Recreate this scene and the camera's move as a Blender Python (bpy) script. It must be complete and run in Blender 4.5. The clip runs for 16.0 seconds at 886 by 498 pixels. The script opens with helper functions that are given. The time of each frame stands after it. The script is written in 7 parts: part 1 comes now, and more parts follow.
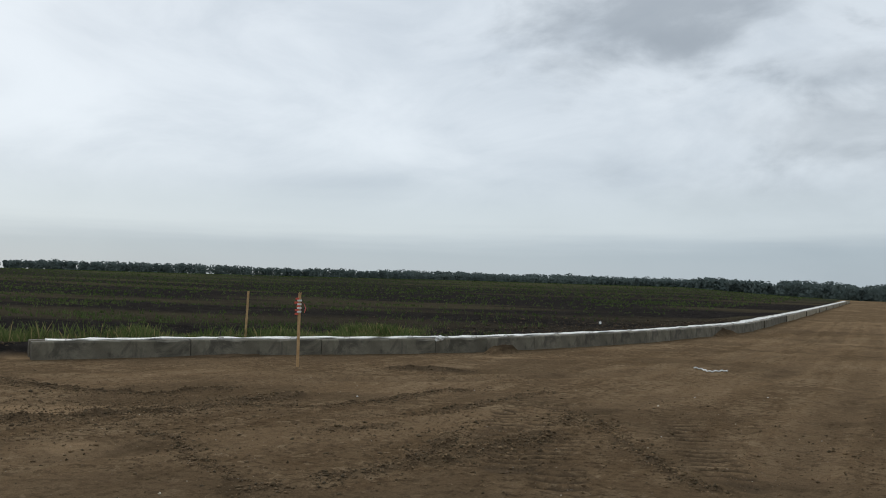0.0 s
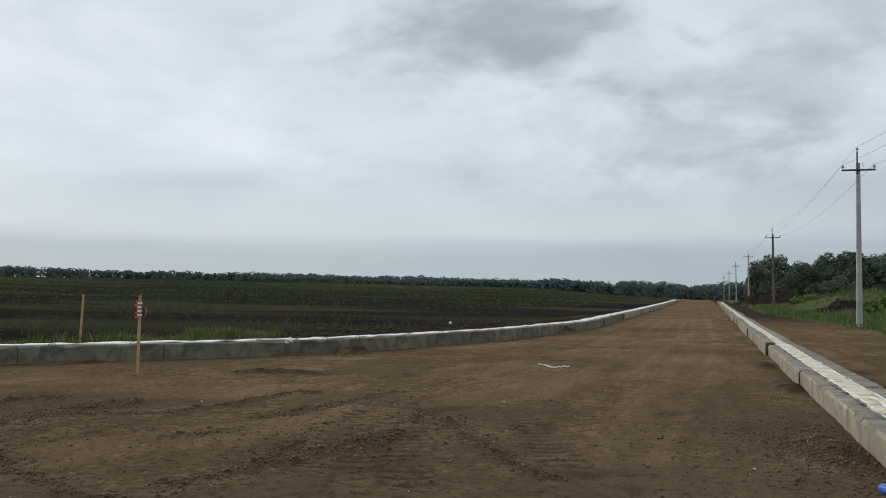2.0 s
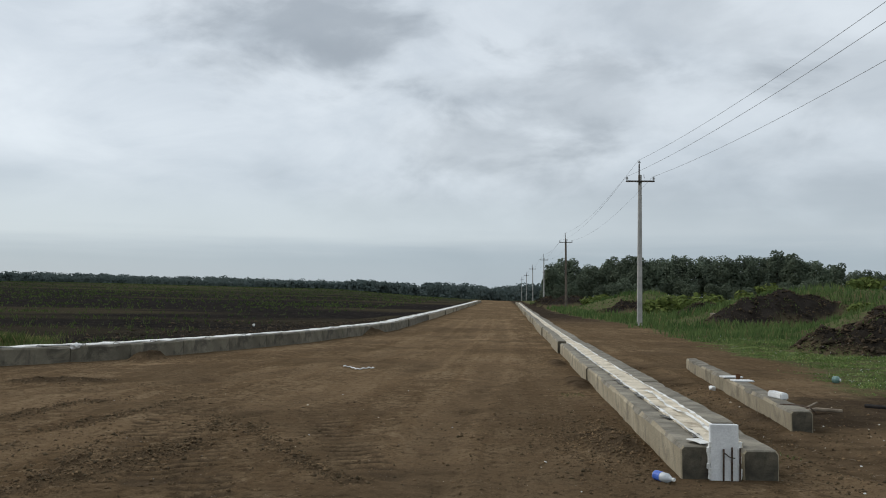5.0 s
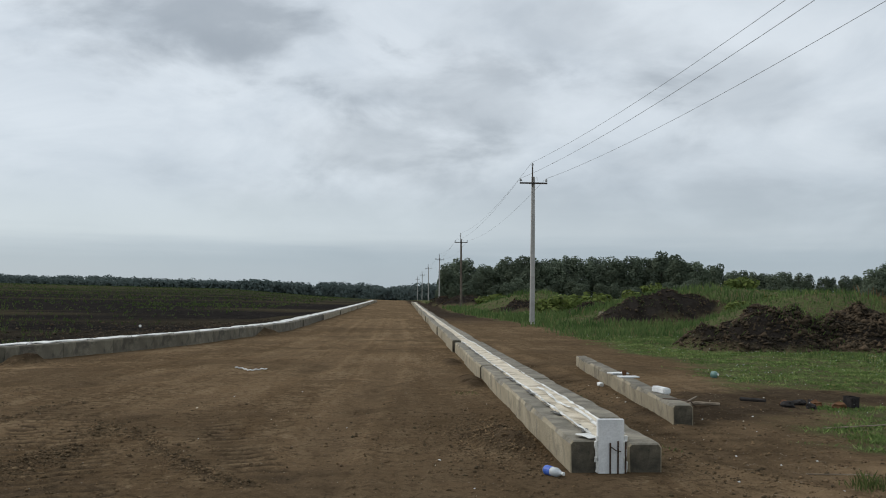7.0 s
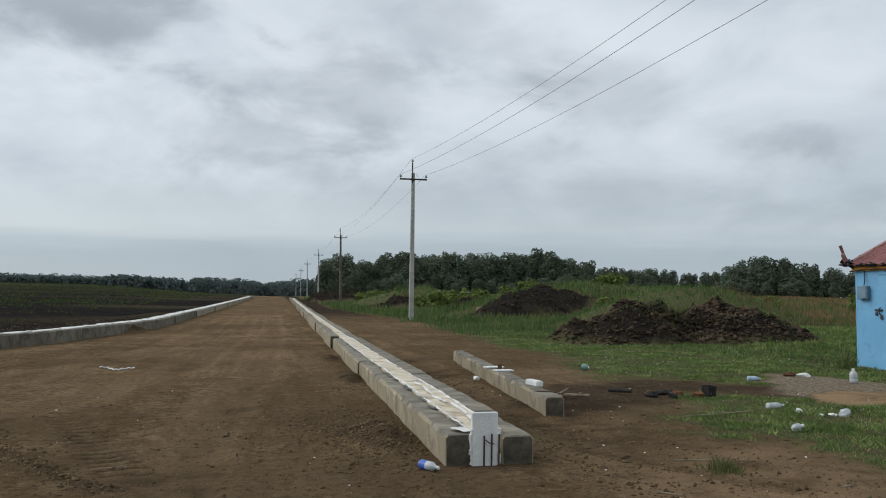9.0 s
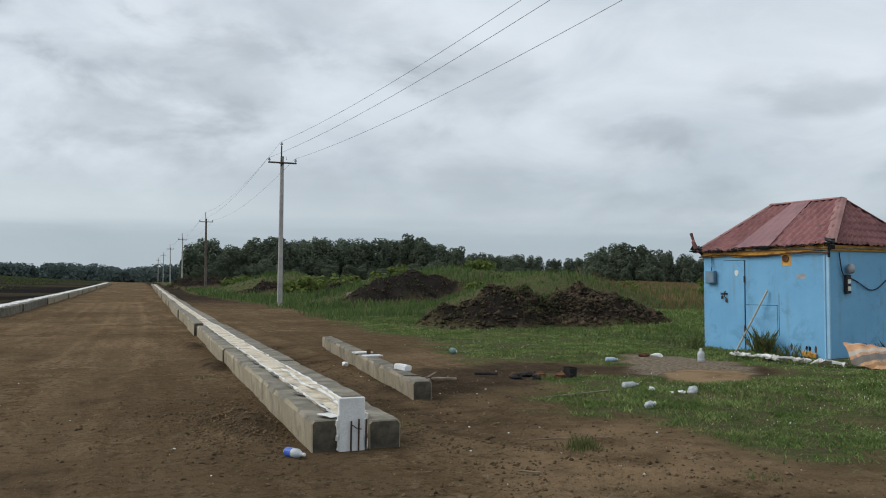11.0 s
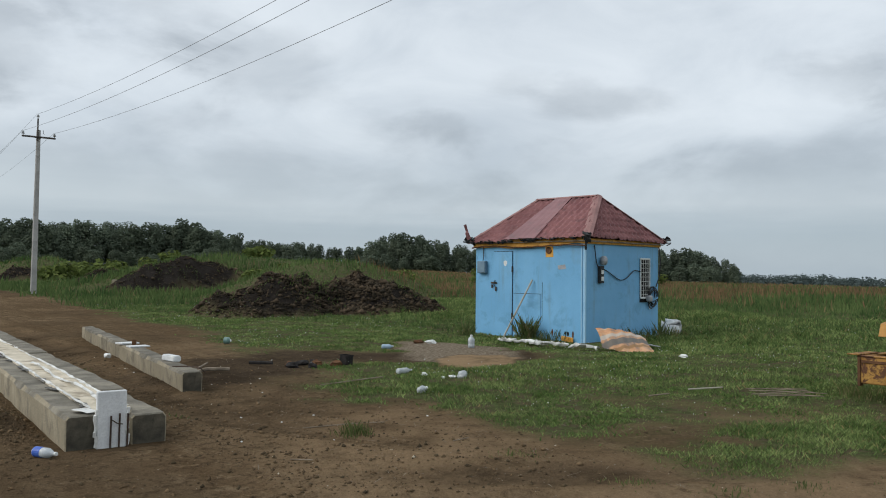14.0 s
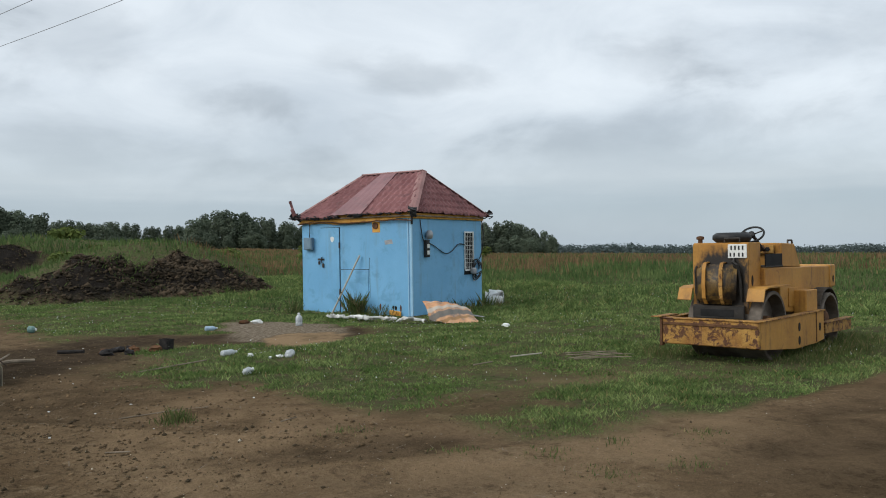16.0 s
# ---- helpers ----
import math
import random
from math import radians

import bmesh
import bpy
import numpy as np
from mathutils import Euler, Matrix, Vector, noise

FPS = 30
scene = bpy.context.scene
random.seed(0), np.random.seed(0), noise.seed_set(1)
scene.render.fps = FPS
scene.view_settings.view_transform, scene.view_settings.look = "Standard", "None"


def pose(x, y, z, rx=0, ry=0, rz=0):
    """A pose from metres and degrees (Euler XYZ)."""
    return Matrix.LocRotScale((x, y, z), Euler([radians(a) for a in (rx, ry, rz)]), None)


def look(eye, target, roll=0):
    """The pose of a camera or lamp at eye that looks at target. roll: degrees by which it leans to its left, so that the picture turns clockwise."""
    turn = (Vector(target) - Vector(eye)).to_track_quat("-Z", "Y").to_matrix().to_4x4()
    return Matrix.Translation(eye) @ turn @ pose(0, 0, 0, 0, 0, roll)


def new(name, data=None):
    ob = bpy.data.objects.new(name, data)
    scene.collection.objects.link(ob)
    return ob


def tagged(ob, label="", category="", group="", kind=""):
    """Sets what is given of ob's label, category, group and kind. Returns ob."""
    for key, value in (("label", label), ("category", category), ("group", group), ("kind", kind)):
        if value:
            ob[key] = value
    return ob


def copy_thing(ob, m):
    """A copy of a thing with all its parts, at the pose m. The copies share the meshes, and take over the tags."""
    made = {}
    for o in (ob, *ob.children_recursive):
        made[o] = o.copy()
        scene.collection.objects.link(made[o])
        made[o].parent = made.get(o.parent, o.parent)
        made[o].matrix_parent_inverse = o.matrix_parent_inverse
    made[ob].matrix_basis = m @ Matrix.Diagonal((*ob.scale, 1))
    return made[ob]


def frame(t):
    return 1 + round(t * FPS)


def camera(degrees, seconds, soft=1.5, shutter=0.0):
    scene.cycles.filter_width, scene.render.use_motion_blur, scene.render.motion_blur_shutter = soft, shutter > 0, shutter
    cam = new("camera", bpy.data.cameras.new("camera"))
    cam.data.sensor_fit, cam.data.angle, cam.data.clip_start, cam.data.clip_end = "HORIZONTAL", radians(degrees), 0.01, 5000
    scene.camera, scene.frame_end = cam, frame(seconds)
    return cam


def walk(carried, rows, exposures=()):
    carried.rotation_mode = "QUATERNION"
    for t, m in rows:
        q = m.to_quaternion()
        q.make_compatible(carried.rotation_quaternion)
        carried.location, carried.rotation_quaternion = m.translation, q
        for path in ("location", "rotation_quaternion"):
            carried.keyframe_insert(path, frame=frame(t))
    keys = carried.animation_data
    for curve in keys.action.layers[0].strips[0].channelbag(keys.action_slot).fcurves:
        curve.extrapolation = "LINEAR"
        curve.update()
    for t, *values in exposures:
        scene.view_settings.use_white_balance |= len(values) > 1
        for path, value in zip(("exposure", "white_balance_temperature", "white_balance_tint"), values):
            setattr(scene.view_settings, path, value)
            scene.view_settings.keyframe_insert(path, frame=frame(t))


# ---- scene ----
cam = camera(56.5, 16.0, soft=1.0)


def stand(x, y, z, yaw, pitch, roll):
    """The camera's pose from its eye and its turn to the left of +y, up, and its lean."""
    ya, pi_ = radians(yaw), radians(pitch)
    way = Vector((-math.sin(ya) * math.cos(pi_), math.cos(ya) * math.cos(pi_), math.sin(pi_)))
    eye = Vector((x, y, z))
    return look(eye, eye + way, roll)


# seconds, eye x, y, z, yaw, pitch, roll: someone who stands at the junction and turns slowly to the right
ROWS = [
    (0.0, -0.058, 0.028, 1.524, 27.31, 3.07, 1.16),
    (0.5, -0.036, 0.035, 1.519, 25.18, 3.03, 0.62),
    (1.0, -0.018, 0.045, 1.515, 22.38, 2.85, 0.27),
    (1.5, -0.025, 0.038, 1.498, 19.30, 3.00, 0.43),
    (2.0, -0.023, 0.030, 1.498, 17.09, 3.36, 0.66),
    (2.5, -0.025, 0.042, 1.501, 15.40, 3.28, 0.90),
    (3.0, -0.022, 0.041, 1.511, 13.25, 3.23, 1.13),
    (3.5, -0.019, 0.030, 1.509, 10.89, 3.50, 1.26),
    (4.0, -0.008, 0.041, 1.510, 8.20, 3.65, 1.31),
    (4.5, -0.008, 0.048, 1.511, 5.70, 3.55, 1.07),
    (5.0, -0.004, 0.052, 1.512, 3.74, 3.58, 0.56),
    (7.5, 0.003, 0.046, 1.509, -5.35, 3.61, 0.46),
    (8.0, 0.017, 0.061, 1.507, -7.39, 3.51, 0.37),
    (8.5, 0.023, 0.063, 1.509, -9.80, 3.54, 0.31),
    (9.0, 0.031, 0.067, 1.508, -11.82, 3.37, 0.30),
    (11.5, 0.068, 0.077, 1.501, -23.24, 2.30, 0.13),
    (12.0, 0.073, 0.071, 1.504, -25.65, 2.37, 0.20),
    (12.5, 0.076, 0.067, 1.501, -27.86, 2.42, 0.44),
    (13.0, 0.078, 0.055, 1.503, -30.58, 2.44, 0.64),
    (13.5, 0.092, 0.059, 1.500, -33.32, 2.16, 0.71),
    (14.0, 0.095, 0.054, 1.496, -35.93, 1.70, 0.61),
    (14.5, 0.104, 0.055, 1.500, -38.60, 1.27, 0.45),
    (15.0, 0.113, 0.048, 1.498, -41.32, 0.80, -0.03),
    (15.5, 0.123, 0.053, 1.495, -44.79, 0.49, -0.54),
    (16.0, 0.129, 0.047, 1.503, -47.83, -0.03, -0.83),
]
walk(cam, [(t, stand(*row)) for t, *row in ROWS], [(0.0, 0.0), (8.0, 0.0), (12.0, 0.07), (14.0, 0.08), (16.0, 0.19)])

# ---- light: an overcast sky with torn grey clouds, and a weak veiled sun ----
world = bpy.data.worlds.new("overcast_sky")
scene.world = world
world.use_nodes = True


class Nodes:
    """A short way to write node trees."""

    def __init__(self, tree, fresh=True):
        self.tree = tree
        if fresh:
            tree.nodes.clear()

    def add(self, kind, **settings):
        node = self.tree.nodes.new(kind)
        for key, value in settings.items():
            if key == "op":
                node.operation = value
            elif key == "blend":
                node.data_type, node.blend_type = "RGBA", value
            elif key == "sky":
                node.sky_type = value
            elif key == "attr":
                node.attribute_name = value
        return node

    def put(self, socket, value):
        if isinstance(value, bpy.types.NodeSocket):
            self.tree.links.new(value, socket)
        elif value is not None:
            socket.default_value = value

    def math(self, op, a, b=None, c=None, clamp=False):
        node = self.add("ShaderNodeMath", op=op)
        node.use_clamp = clamp
        for socket, value in zip(node.inputs, (a, b, c)):
            self.put(socket, value)
        return node.outputs[0]

    def mix(self, factor, a, b, blend="MIX"):
        node = self.add("ShaderNodeMix", blend=blend)
        self.put(node.inputs["Factor"], factor)
        self.put(node.inputs[6], a if isinstance(a, bpy.types.NodeSocket) else (*a, 1.0)[:4])
        self.put(node.inputs[7], b if isinstance(b, bpy.types.NodeSocket) else (*b, 1.0)[:4])
        return node.outputs[2]

    def noise(self, vector, scale, detail=4.0, rough=0.55, distort=0.0):
        node = self.add("ShaderNodeTexNoise")
        if vector is not None:
            self.put(node.inputs["Vector"], vector)
        self.put(node.inputs["Scale"], scale)
        self.put(node.inputs["Detail"], detail)
        self.put(node.inputs["Roughness"], rough)
        self.put(node.inputs["Distortion"], distort)
        return node.outputs["Fac"]

    def span(self, value, low, high, out_low=0.0, out_high=1.0):
        node = self.add("ShaderNodeMapRange")
        node.interpolation_type = "SMOOTHSTEP"
        for n, v in enumerate((value, low, high, out_low, out_high)):
            self.put(node.inputs[n], v)
        return node.outputs[0]

    def xyz(self, x, y, z):
        node = self.add("ShaderNodeCombineXYZ")
        for socket, v in zip(node.inputs, (x, y, z)):
            self.put(socket, v)
        return node.outputs[0]

    def parts(self, vector):
        node = self.add("ShaderNodeSeparateXYZ")
        self.put(node.inputs[0], vector)
        return node.outputs


SUN_EL, SUN_AZ = 38.0, -64.0
n = Nodes(world.node_tree)
way = n.add("ShaderNodeTexCoord").outputs["Generated"]
wx, wy, wz = n.parts(way)
high = n.math("MAXIMUM", wz, 0.0)
el = n.math("MULTIPLY", n.math("ARCSINE", wz), 180 / math.pi)
az = n.math("MULTIPLY", n.math("ARCTAN2", wx, wy), 180 / math.pi)
flat = n.math("DIVIDE", 1.0, n.math("ADD", high, 0.16))
deck = n.xyz(n.math("MULTIPLY", wx, flat), n.math("MULTIPLY", wy, flat), 0.0)
big = n.noise(deck, 0.50, 3.0, 0.5, 0.3)
fine = n.noise(n.xyz(n.math("MULTIPLY", az, 0.045), n.math("MULTIPLY", el, 0.10), 0.0), 1.7, 7.0, 0.58, 0.5)
edge = n.noise(n.xyz(n.math("MULTIPLY", az, 0.055), n.math("MULTIPLY", el, 0.11), 0.0), 2.2, 6.0, 0.55, 0.25)
tone = n.math("ADD", n.math("MULTIPLY", big, 0.55), n.math("MULTIPLY", fine, 0.45))
cover = n.math("MULTIPLY", n.span(tone, 0.28, 0.64), n.span(az, 20.0, -40.0, 0.88, 1.0))
clouds = n.mix(cover, (0.515, 0.580, 0.645), (0.80, 0.86, 0.91))
# dark torn clouds: azimuth, elevation, half width, half height, depth
for a0, e0, wa, we, deep in ((-13.5, 18.2, 8.5, 4.0, 0.62), (-12.5, 16.0, 4.0, 2.0, 0.25), (-1.0, 10.8, 8.0, 2.6, 0.36), (6.0, 13.5, 9.0, 3.0, 0.34), (12.0, 18.0, 8.0, 3.0, 0.26), (-2.0, 14.5, 5.0, 1.6, 0.2), (18.0, 6.5, 16.0, 1.5, 0.14),
                             (47.0, 11.6, 5.0, 1.3, 0.34), (36.0, 10.2, 2.4, 1.0, 0.30), (24.0, 13.5, 4.6, 2.4, 0.24), (40.5, 13.0, 2.0, 1.0, 0.16), (62.0, 12.0, 3.2, 1.2, 0.20),
                             (72.0, 13.0, 9.0, 2.2, 0.30), (14.0, 5.0, 26.0, 5.0, 0.30), (-4.0, 6.3, 9.0, 0.9, 0.12), (62.0, 8.0, 12.0, 1.6, 0.16), (66.0, 4.5, 24.0, 4.5, 0.36)):
    da = n.math("DIVIDE", n.math("SUBTRACT", az, a0), wa)
    de = n.math("DIVIDE", n.math("SUBTRACT", el, e0), we)
    far = n.math("SQRT", n.math("ADD", n.math("MULTIPLY", da, da), n.math("MULTIPLY", de, de)))
    far = n.math("ADD", far, n.math("MULTIPLY", n.math("SUBTRACT", edge, 0.5), 3.6))
    clouds = n.mix(n.math("MULTIPLY", n.span(far, 1.45, 0.1), deep), clouds, (0.24, 0.275, 0.31))
# the lighter gap low in the north-west, and the slate haze under it
west = n.span(az, 40.0, -25.0)
streak = n.noise(n.xyz(n.math("MULTIPLY", az, 0.03), n.math("MULTIPLY", el, 0.55), 0.0), 1.6, 4.0, 0.5)
low = n.math("ADD", el, n.math("MULTIPLY", n.math("SUBTRACT", streak, 0.5), 2.0))
gap = n.math("MULTIPLY", n.span(low, 3.0, 4.4), n.span(low, 8.5, 5.0))
clouds = n.mix(n.math("MULTIPLY", gap, n.math("ADD", n.math("MULTIPLY", west, 0.55), 0.22)), clouds, (0.72, 0.79, 0.82))
clouds = n.mix(n.math("MULTIPLY", n.span(el, 11.0, 5.0), 0.33), clouds, (0.36, 0.43, 0.50))
clouds = n.mix(n.math("MULTIPLY", n.span(low, 4.9, 2.6), 0.80), clouds, (0.36, 0.44, 0.51))
sky = n.add("ShaderNodeTexSky", sky="NISHITA")
sky.sun_disc = False
sky.sun_elevation, sky.sun_rotation = radians(SUN_EL), radians(SUN_AZ)
veil = n.add("ShaderNodeBackground")
n.put(veil.inputs[0], sky.outputs[0])
n.put(veil.inputs[1], 0.012)
deck_light = n.add("ShaderNodeBackground")
n.put(deck_light.inputs[0], clouds)
n.put(deck_light.inputs[1], 0.90)
both = n.add("ShaderNodeAddShader")
n.tree.links.new(veil.outputs[0], both.inputs[0])
n.tree.links.new(deck_light.outputs[0], both.inputs[1])
n.tree.links.new(both.outputs[0], n.add("ShaderNodeOutputWorld").inputs[0])

sun_data = bpy.data.lights.new("veiled_sun", "SUN")
sun_data.energy, sun_data.angle, sun_data.color = 1.6, radians(40), (1.0, 0.97, 0.92)
veiled_sun = new("veiled_sun", sun_data)
sa, se = radians(SUN_AZ), radians(SUN_EL)
veiled_sun.matrix_world = look((60 * math.sin(sa) * math.cos(se), 60 * math.cos(sa) * math.cos(se), 60 * math.sin(se)), (0, 0, 0))

# ---- materials ----


def surface(name, colours, scale=8.0, rough=0.8, metal=0.0, bump=0.3, grain=60.0, stain=None, stain_scale=1.5, stain_amount=0.5,
            leaf=0.0, vary=0.0, island=0.0, coords="Object", gloss=0.3, bump_scale=0.02, stain_cut=(0.52, 0.66), streak=None, streak_amount=0.6, streak_scale=7.0, dry=None, dry_share=0.12):
    """A worn surface: two colours mixed by a coarse noise, a fine grain, stains of a third colour, relief from the grain."""
    m = bpy.data.materials.new(name)
    m.use_nodes = True
    n = Nodes(m.node_tree)
    place = n.add("ShaderNodeTexCoord").outputs[coords]
    coarse = n.span(n.noise(place, scale, 5.0, 0.6), 0.32, 0.68)
    tiny = n.noise(place, grain, 3.0, 0.65)
    colour = n.mix(coarse, colours[0], colours[1])
    colour = n.mix(0.55, colour, n.mix(tiny, (0.55, 0.55, 0.55), (1.45, 1.45, 1.45)), "MULTIPLY")
    if stain:
        spots = n.span(n.noise(place, stain_scale, 6.0, 0.7, 0.6), *stain_cut)
        colour = n.mix(n.math("MULTIPLY", spots, stain_amount), colour, stain)
    if streak:
        sx_, sy_, sz_ = n.parts(place)
        runs = n.noise(n.xyz(sx_, sy_, n.math("MULTIPLY", sz_, 0.07)), streak_scale, 5.0, 0.65, 0.15)
        broken = n.noise(place, streak_scale * 0.35, 4.0, 0.6)
        runs = n.math("MULTIPLY", n.span(runs, 0.50, 0.70), n.span(broken, 0.40, 0.60))
        colour = n.mix(n.math("MULTIPLY", runs, streak_amount), colour, streak)
    if dry:
        each = n.add("ShaderNodeNewGeometry").outputs["Random Per Island"]
        other = n.math("FRACT", n.math("MULTIPLY", each, 37.0))
        colour = n.mix(n.math("LESS_THAN", other, dry_share), colour, dry)
    if vary:
        each = n.add("ShaderNodeObjectInfo").outputs["Random"]
        colour = n.mix(1.0, colour, n.mix(each, (1 - vary,) * 3, (1 + vary,) * 3), "MULTIPLY")
    if island:
        each = n.add("ShaderNodeNewGeometry").outputs["Random Per Island"]
        colour = n.mix(1.0, colour, n.mix(each, (1 - island, 1 - island * 0.9, 1 - island), (1 + island, 1 + island * 0.8, 1 + island * 0.4)), "MULTIPLY")
    shader = n.add("ShaderNodeBsdfPrincipled")
    n.put(shader.inputs["Base Color"], colour)
    n.put(shader.inputs["Roughness"], n.math("ADD", n.math("MULTIPLY", tiny, 0.2), rough - 0.1))
    n.put(shader.inputs["Metallic"], metal)
    n.put(shader.inputs["Specular IOR Level"], 0.02 if leaf and gloss < 0.5 else gloss)
    if bump:
        relief = n.add("ShaderNodeBump")
        n.put(relief.inputs["Strength"], bump)
        n.put(relief.inputs["Distance"], bump_scale)
        n.put(relief.inputs["Height"], n.math("ADD", tiny, coarse))
        n.put(shader.inputs["Normal"], relief.outputs[0])
    out = n.add("ShaderNodeOutputMaterial")
    if leaf:
        thin = n.add("ShaderNodeBsdfTranslucent")
        n.put(thin.inputs[0], colour)
        both = n.add("ShaderNodeMixShader")
        n.put(both.inputs[0], leaf)
        n.tree.links.new(shader.outputs[0], both.inputs[1])
        n.tree.links.new(thin.outputs[0], both.inputs[2])
        n.tree.links.new(both.outputs[0], out.inputs[0])
    else:
        n.tree.links.new(shader.outputs[0], out.inputs[0])
    return m


def ground_surface():
    """Packed brown soil, black loose soil, moist soil, grass turf and gravel, by the ground's own zones."""
    m = bpy.data.materials.new("ground_soil")
    m.use_nodes = True
    n = Nodes(m.node_tree)
    place = n.add("ShaderNodeTexCoord").outputs["Object"]
    zone = n.add("ShaderNodeAttribute", attr="zones")
    grass, black, moist = n.parts(zone.outputs["Color"])
    zone_b = n.add("ShaderNodeAttribute", attr="zones_b")
    pale, far_field, gravel = n.parts(zone_b.outputs["Color"])
    big = n.noise(place, 0.22, 6.0, 0.6, 0.3)
    mid = n.noise(place, 1.7, 6.0, 0.65, 0.2)
    small = n.noise(place, 9.0, 6.0, 0.72, 0.3)
    grit = n.noise(place, 70.0, 3.0, 0.7)
    streak = n.noise(n.xyz(n.math("MULTIPLY", n.parts(place)[0], 2.4), n.math("MULTIPLY", n.parts(place)[1], 0.22), 0.0), 1.0, 5.0, 0.65, 0.5)
    packed = n.mix(n.span(big, 0.35, 0.66), (0.160, 0.112, 0.066), (0.250, 0.180, 0.110))
    packed = n.mix(n.math("MULTIPLY", n.span(streak, 0.44, 0.62), 0.6), packed, (0.120, 0.080, 0.044))
    packed = n.mix(n.math("MULTIPLY", n.span(mid, 0.42, 0.62), 0.65), packed, (0.115, 0.076, 0.043))
    packed = n.mix(n.math("MULTIPLY", n.span(small, 0.49, 0.60), 0.72), packed, (0.066, 0.045, 0.028))
    packed = n.mix(n.math("MULTIPLY", n.span(n.noise(place, 5.0, 6.0, 0.7, 0.8), 0.56, 0.66), 0.55), packed, (0.300, 0.222, 0.140))
    packed = n.mix(n.math("MULTIPLY", pale, n.span(mid, 0.25, 0.6)), packed, (0.345, 0.240, 0.142))
    dark = n.mix(n.span(mid, 0.35, 0.65), (0.014, 0.0128, 0.0125), (0.031, 0.028, 0.026))
    wet = n.mix(n.span(mid, 0.35, 0.65), (0.072, 0.051, 0.031), (0.145, 0.102, 0.062))
    turf = n.mix(n.span(small, 0.35, 0.65), (0.060, 0.074, 0.030), (0.120, 0.138, 0.060))
    turf = n.mix(n.math("MULTIPLY", n.span(n.noise(place, 3.3, 5.0, 0.7), 0.46, 0.58), 0.75), turf, (0.120, 0.094, 0.062))
    stones = n.mix(n.span(n.noise(place, 16.0, 5.0, 0.75), 0.4, 0.6), (0.13, 0.100, 0.072), (0.33, 0.275, 0.205))
    crop = n.mix(n.span(mid, 0.35, 0.7), (0.060, 0.080, 0.030), (0.095, 0.108, 0.046))
    colour = n.mix(moist, packed, wet)
    colour = n.mix(black, colour, dark)
    colour = n.mix(gravel, colour, stones)
    colour = n.mix(grass, colour, turf)
    colour = n.mix(far_field, colour, crop)
    colour = n.mix(0.8, colour, n.mix(n.math("ADD", n.math("MULTIPLY", grit, 0.5), n.math("MULTIPLY", n.noise(place, 26.0, 4.0, 0.7), 0.5)), (0.15, 0.15, 0.15), (1.85, 1.85, 1.85)), "MULTIPLY")
    flecks = n.span(n.noise(place, 30.0, 2.0, 0.6), 0.70, 0.74)
    colour = n.mix(n.math("MULTIPLY", flecks, 0.55), colour, (0.32, 0.29, 0.25))
    shader = n.add("ShaderNodeBsdfPrincipled")
    n.put(shader.inputs["Base Color"], colour)
    n.put(shader.inputs["Roughness"], 0.92)
    n.put(shader.inputs["Specular IOR Level"], 0.0)
    relief = n.add("ShaderNodeBump")
    n.put(relief.inputs["Strength"], 1.0)
    n.put(relief.inputs["Distance"], 0.08)
    n.put(relief.inputs["Height"], n.math("ADD", n.math("MULTIPLY", small, 1.0), n.math("MULTIPLY", grit, 0.35)))
    n.put(shader.inputs["Normal"], relief.outputs[0])
    n.tree.links.new(shader.outputs[0], n.add("ShaderNodeOutputMaterial").inputs[0])
    return m


GROUND = ground_surface()
CONCRETE = surface("old_concrete", ((0.240, 0.206, 0.142), (0.355, 0.308, 0.220)), 1.8, 0.9, bump=0.5, grain=48, stain=(0.120, 0.106, 0.080), stain_scale=2.0, stain_amount=0.75, vary=0.10, stain_cut=(0.46, 0.66), streak=(0.105, 0.092, 0.064), streak_amount=0.45, streak_scale=5.0)
TOP_CONCRETE = surface("weathered_block_top", ((0.115, 0.105, 0.084), (0.225, 0.204, 0.160)), 3.2, 0.92, bump=0.6, grain=52, stain=(0.335, 0.305, 0.240), stain_scale=3.0, stain_amount=0.6, vary=0.12, stain_cut=(0.52, 0.72))
# a darker tone than CONCRETE, for the western blocks
DARK_CONCRETE = surface("dark_old_concrete", ((0.120, 0.108, 0.080), (0.205, 0.184, 0.138)), 1.6, 0.92, bump=0.5, grain=42, stain=(0.060, 0.055, 0.044), stain_scale=1.7, stain_amount=0.8, vary=0.16, stain_cut=(0.46, 0.62), streak=(0.062, 0.056, 0.044), streak_amount=0.6, streak_scale=4.0)
STRAW = (0.25, 0.21, 0.11)
GRASS = surface("grass_blades", ((0.080, 0.138, 0.046), (0.220, 0.290, 0.125)), 1.6, 0.6, bump=0, grain=3, leaf=0.3, island=0.6, dry=STRAW, dry_share=0.06)
TALL_GRASS = surface("tall_grass", ((0.062, 0.110, 0.040), (0.125, 0.176, 0.070)), 0.35, 0.65, bump=0, grain=2, leaf=0.3, island=0.3, dry=(0.20, 0.18, 0.09), dry_share=0.05)
WEEDS = surface("rank_weeds", ((0.070, 0.102, 0.036), (0.128, 0.158, 0.064)), 1.2, 0.65, bump=0, grain=3, leaf=0.3, island=0.3, dry=STRAW, dry_share=0.16)
BROADLEAF = surface("broad_weed_leaves", ((0.085, 0.150, 0.045), (0.165, 0.240, 0.090)), 2.0, 0.6, bump=0, grain=8, leaf=0.25, island=0.5)
RUSSET = surface("russet_weeds", ((0.168, 0.112, 0.066), (0.225, 0.150, 0.090)), 0.1, 0.7, bump=0, grain=2, leaf=0.25, island=0.3, dry=(0.10, 0.125, 0.05), dry_share=0.15)
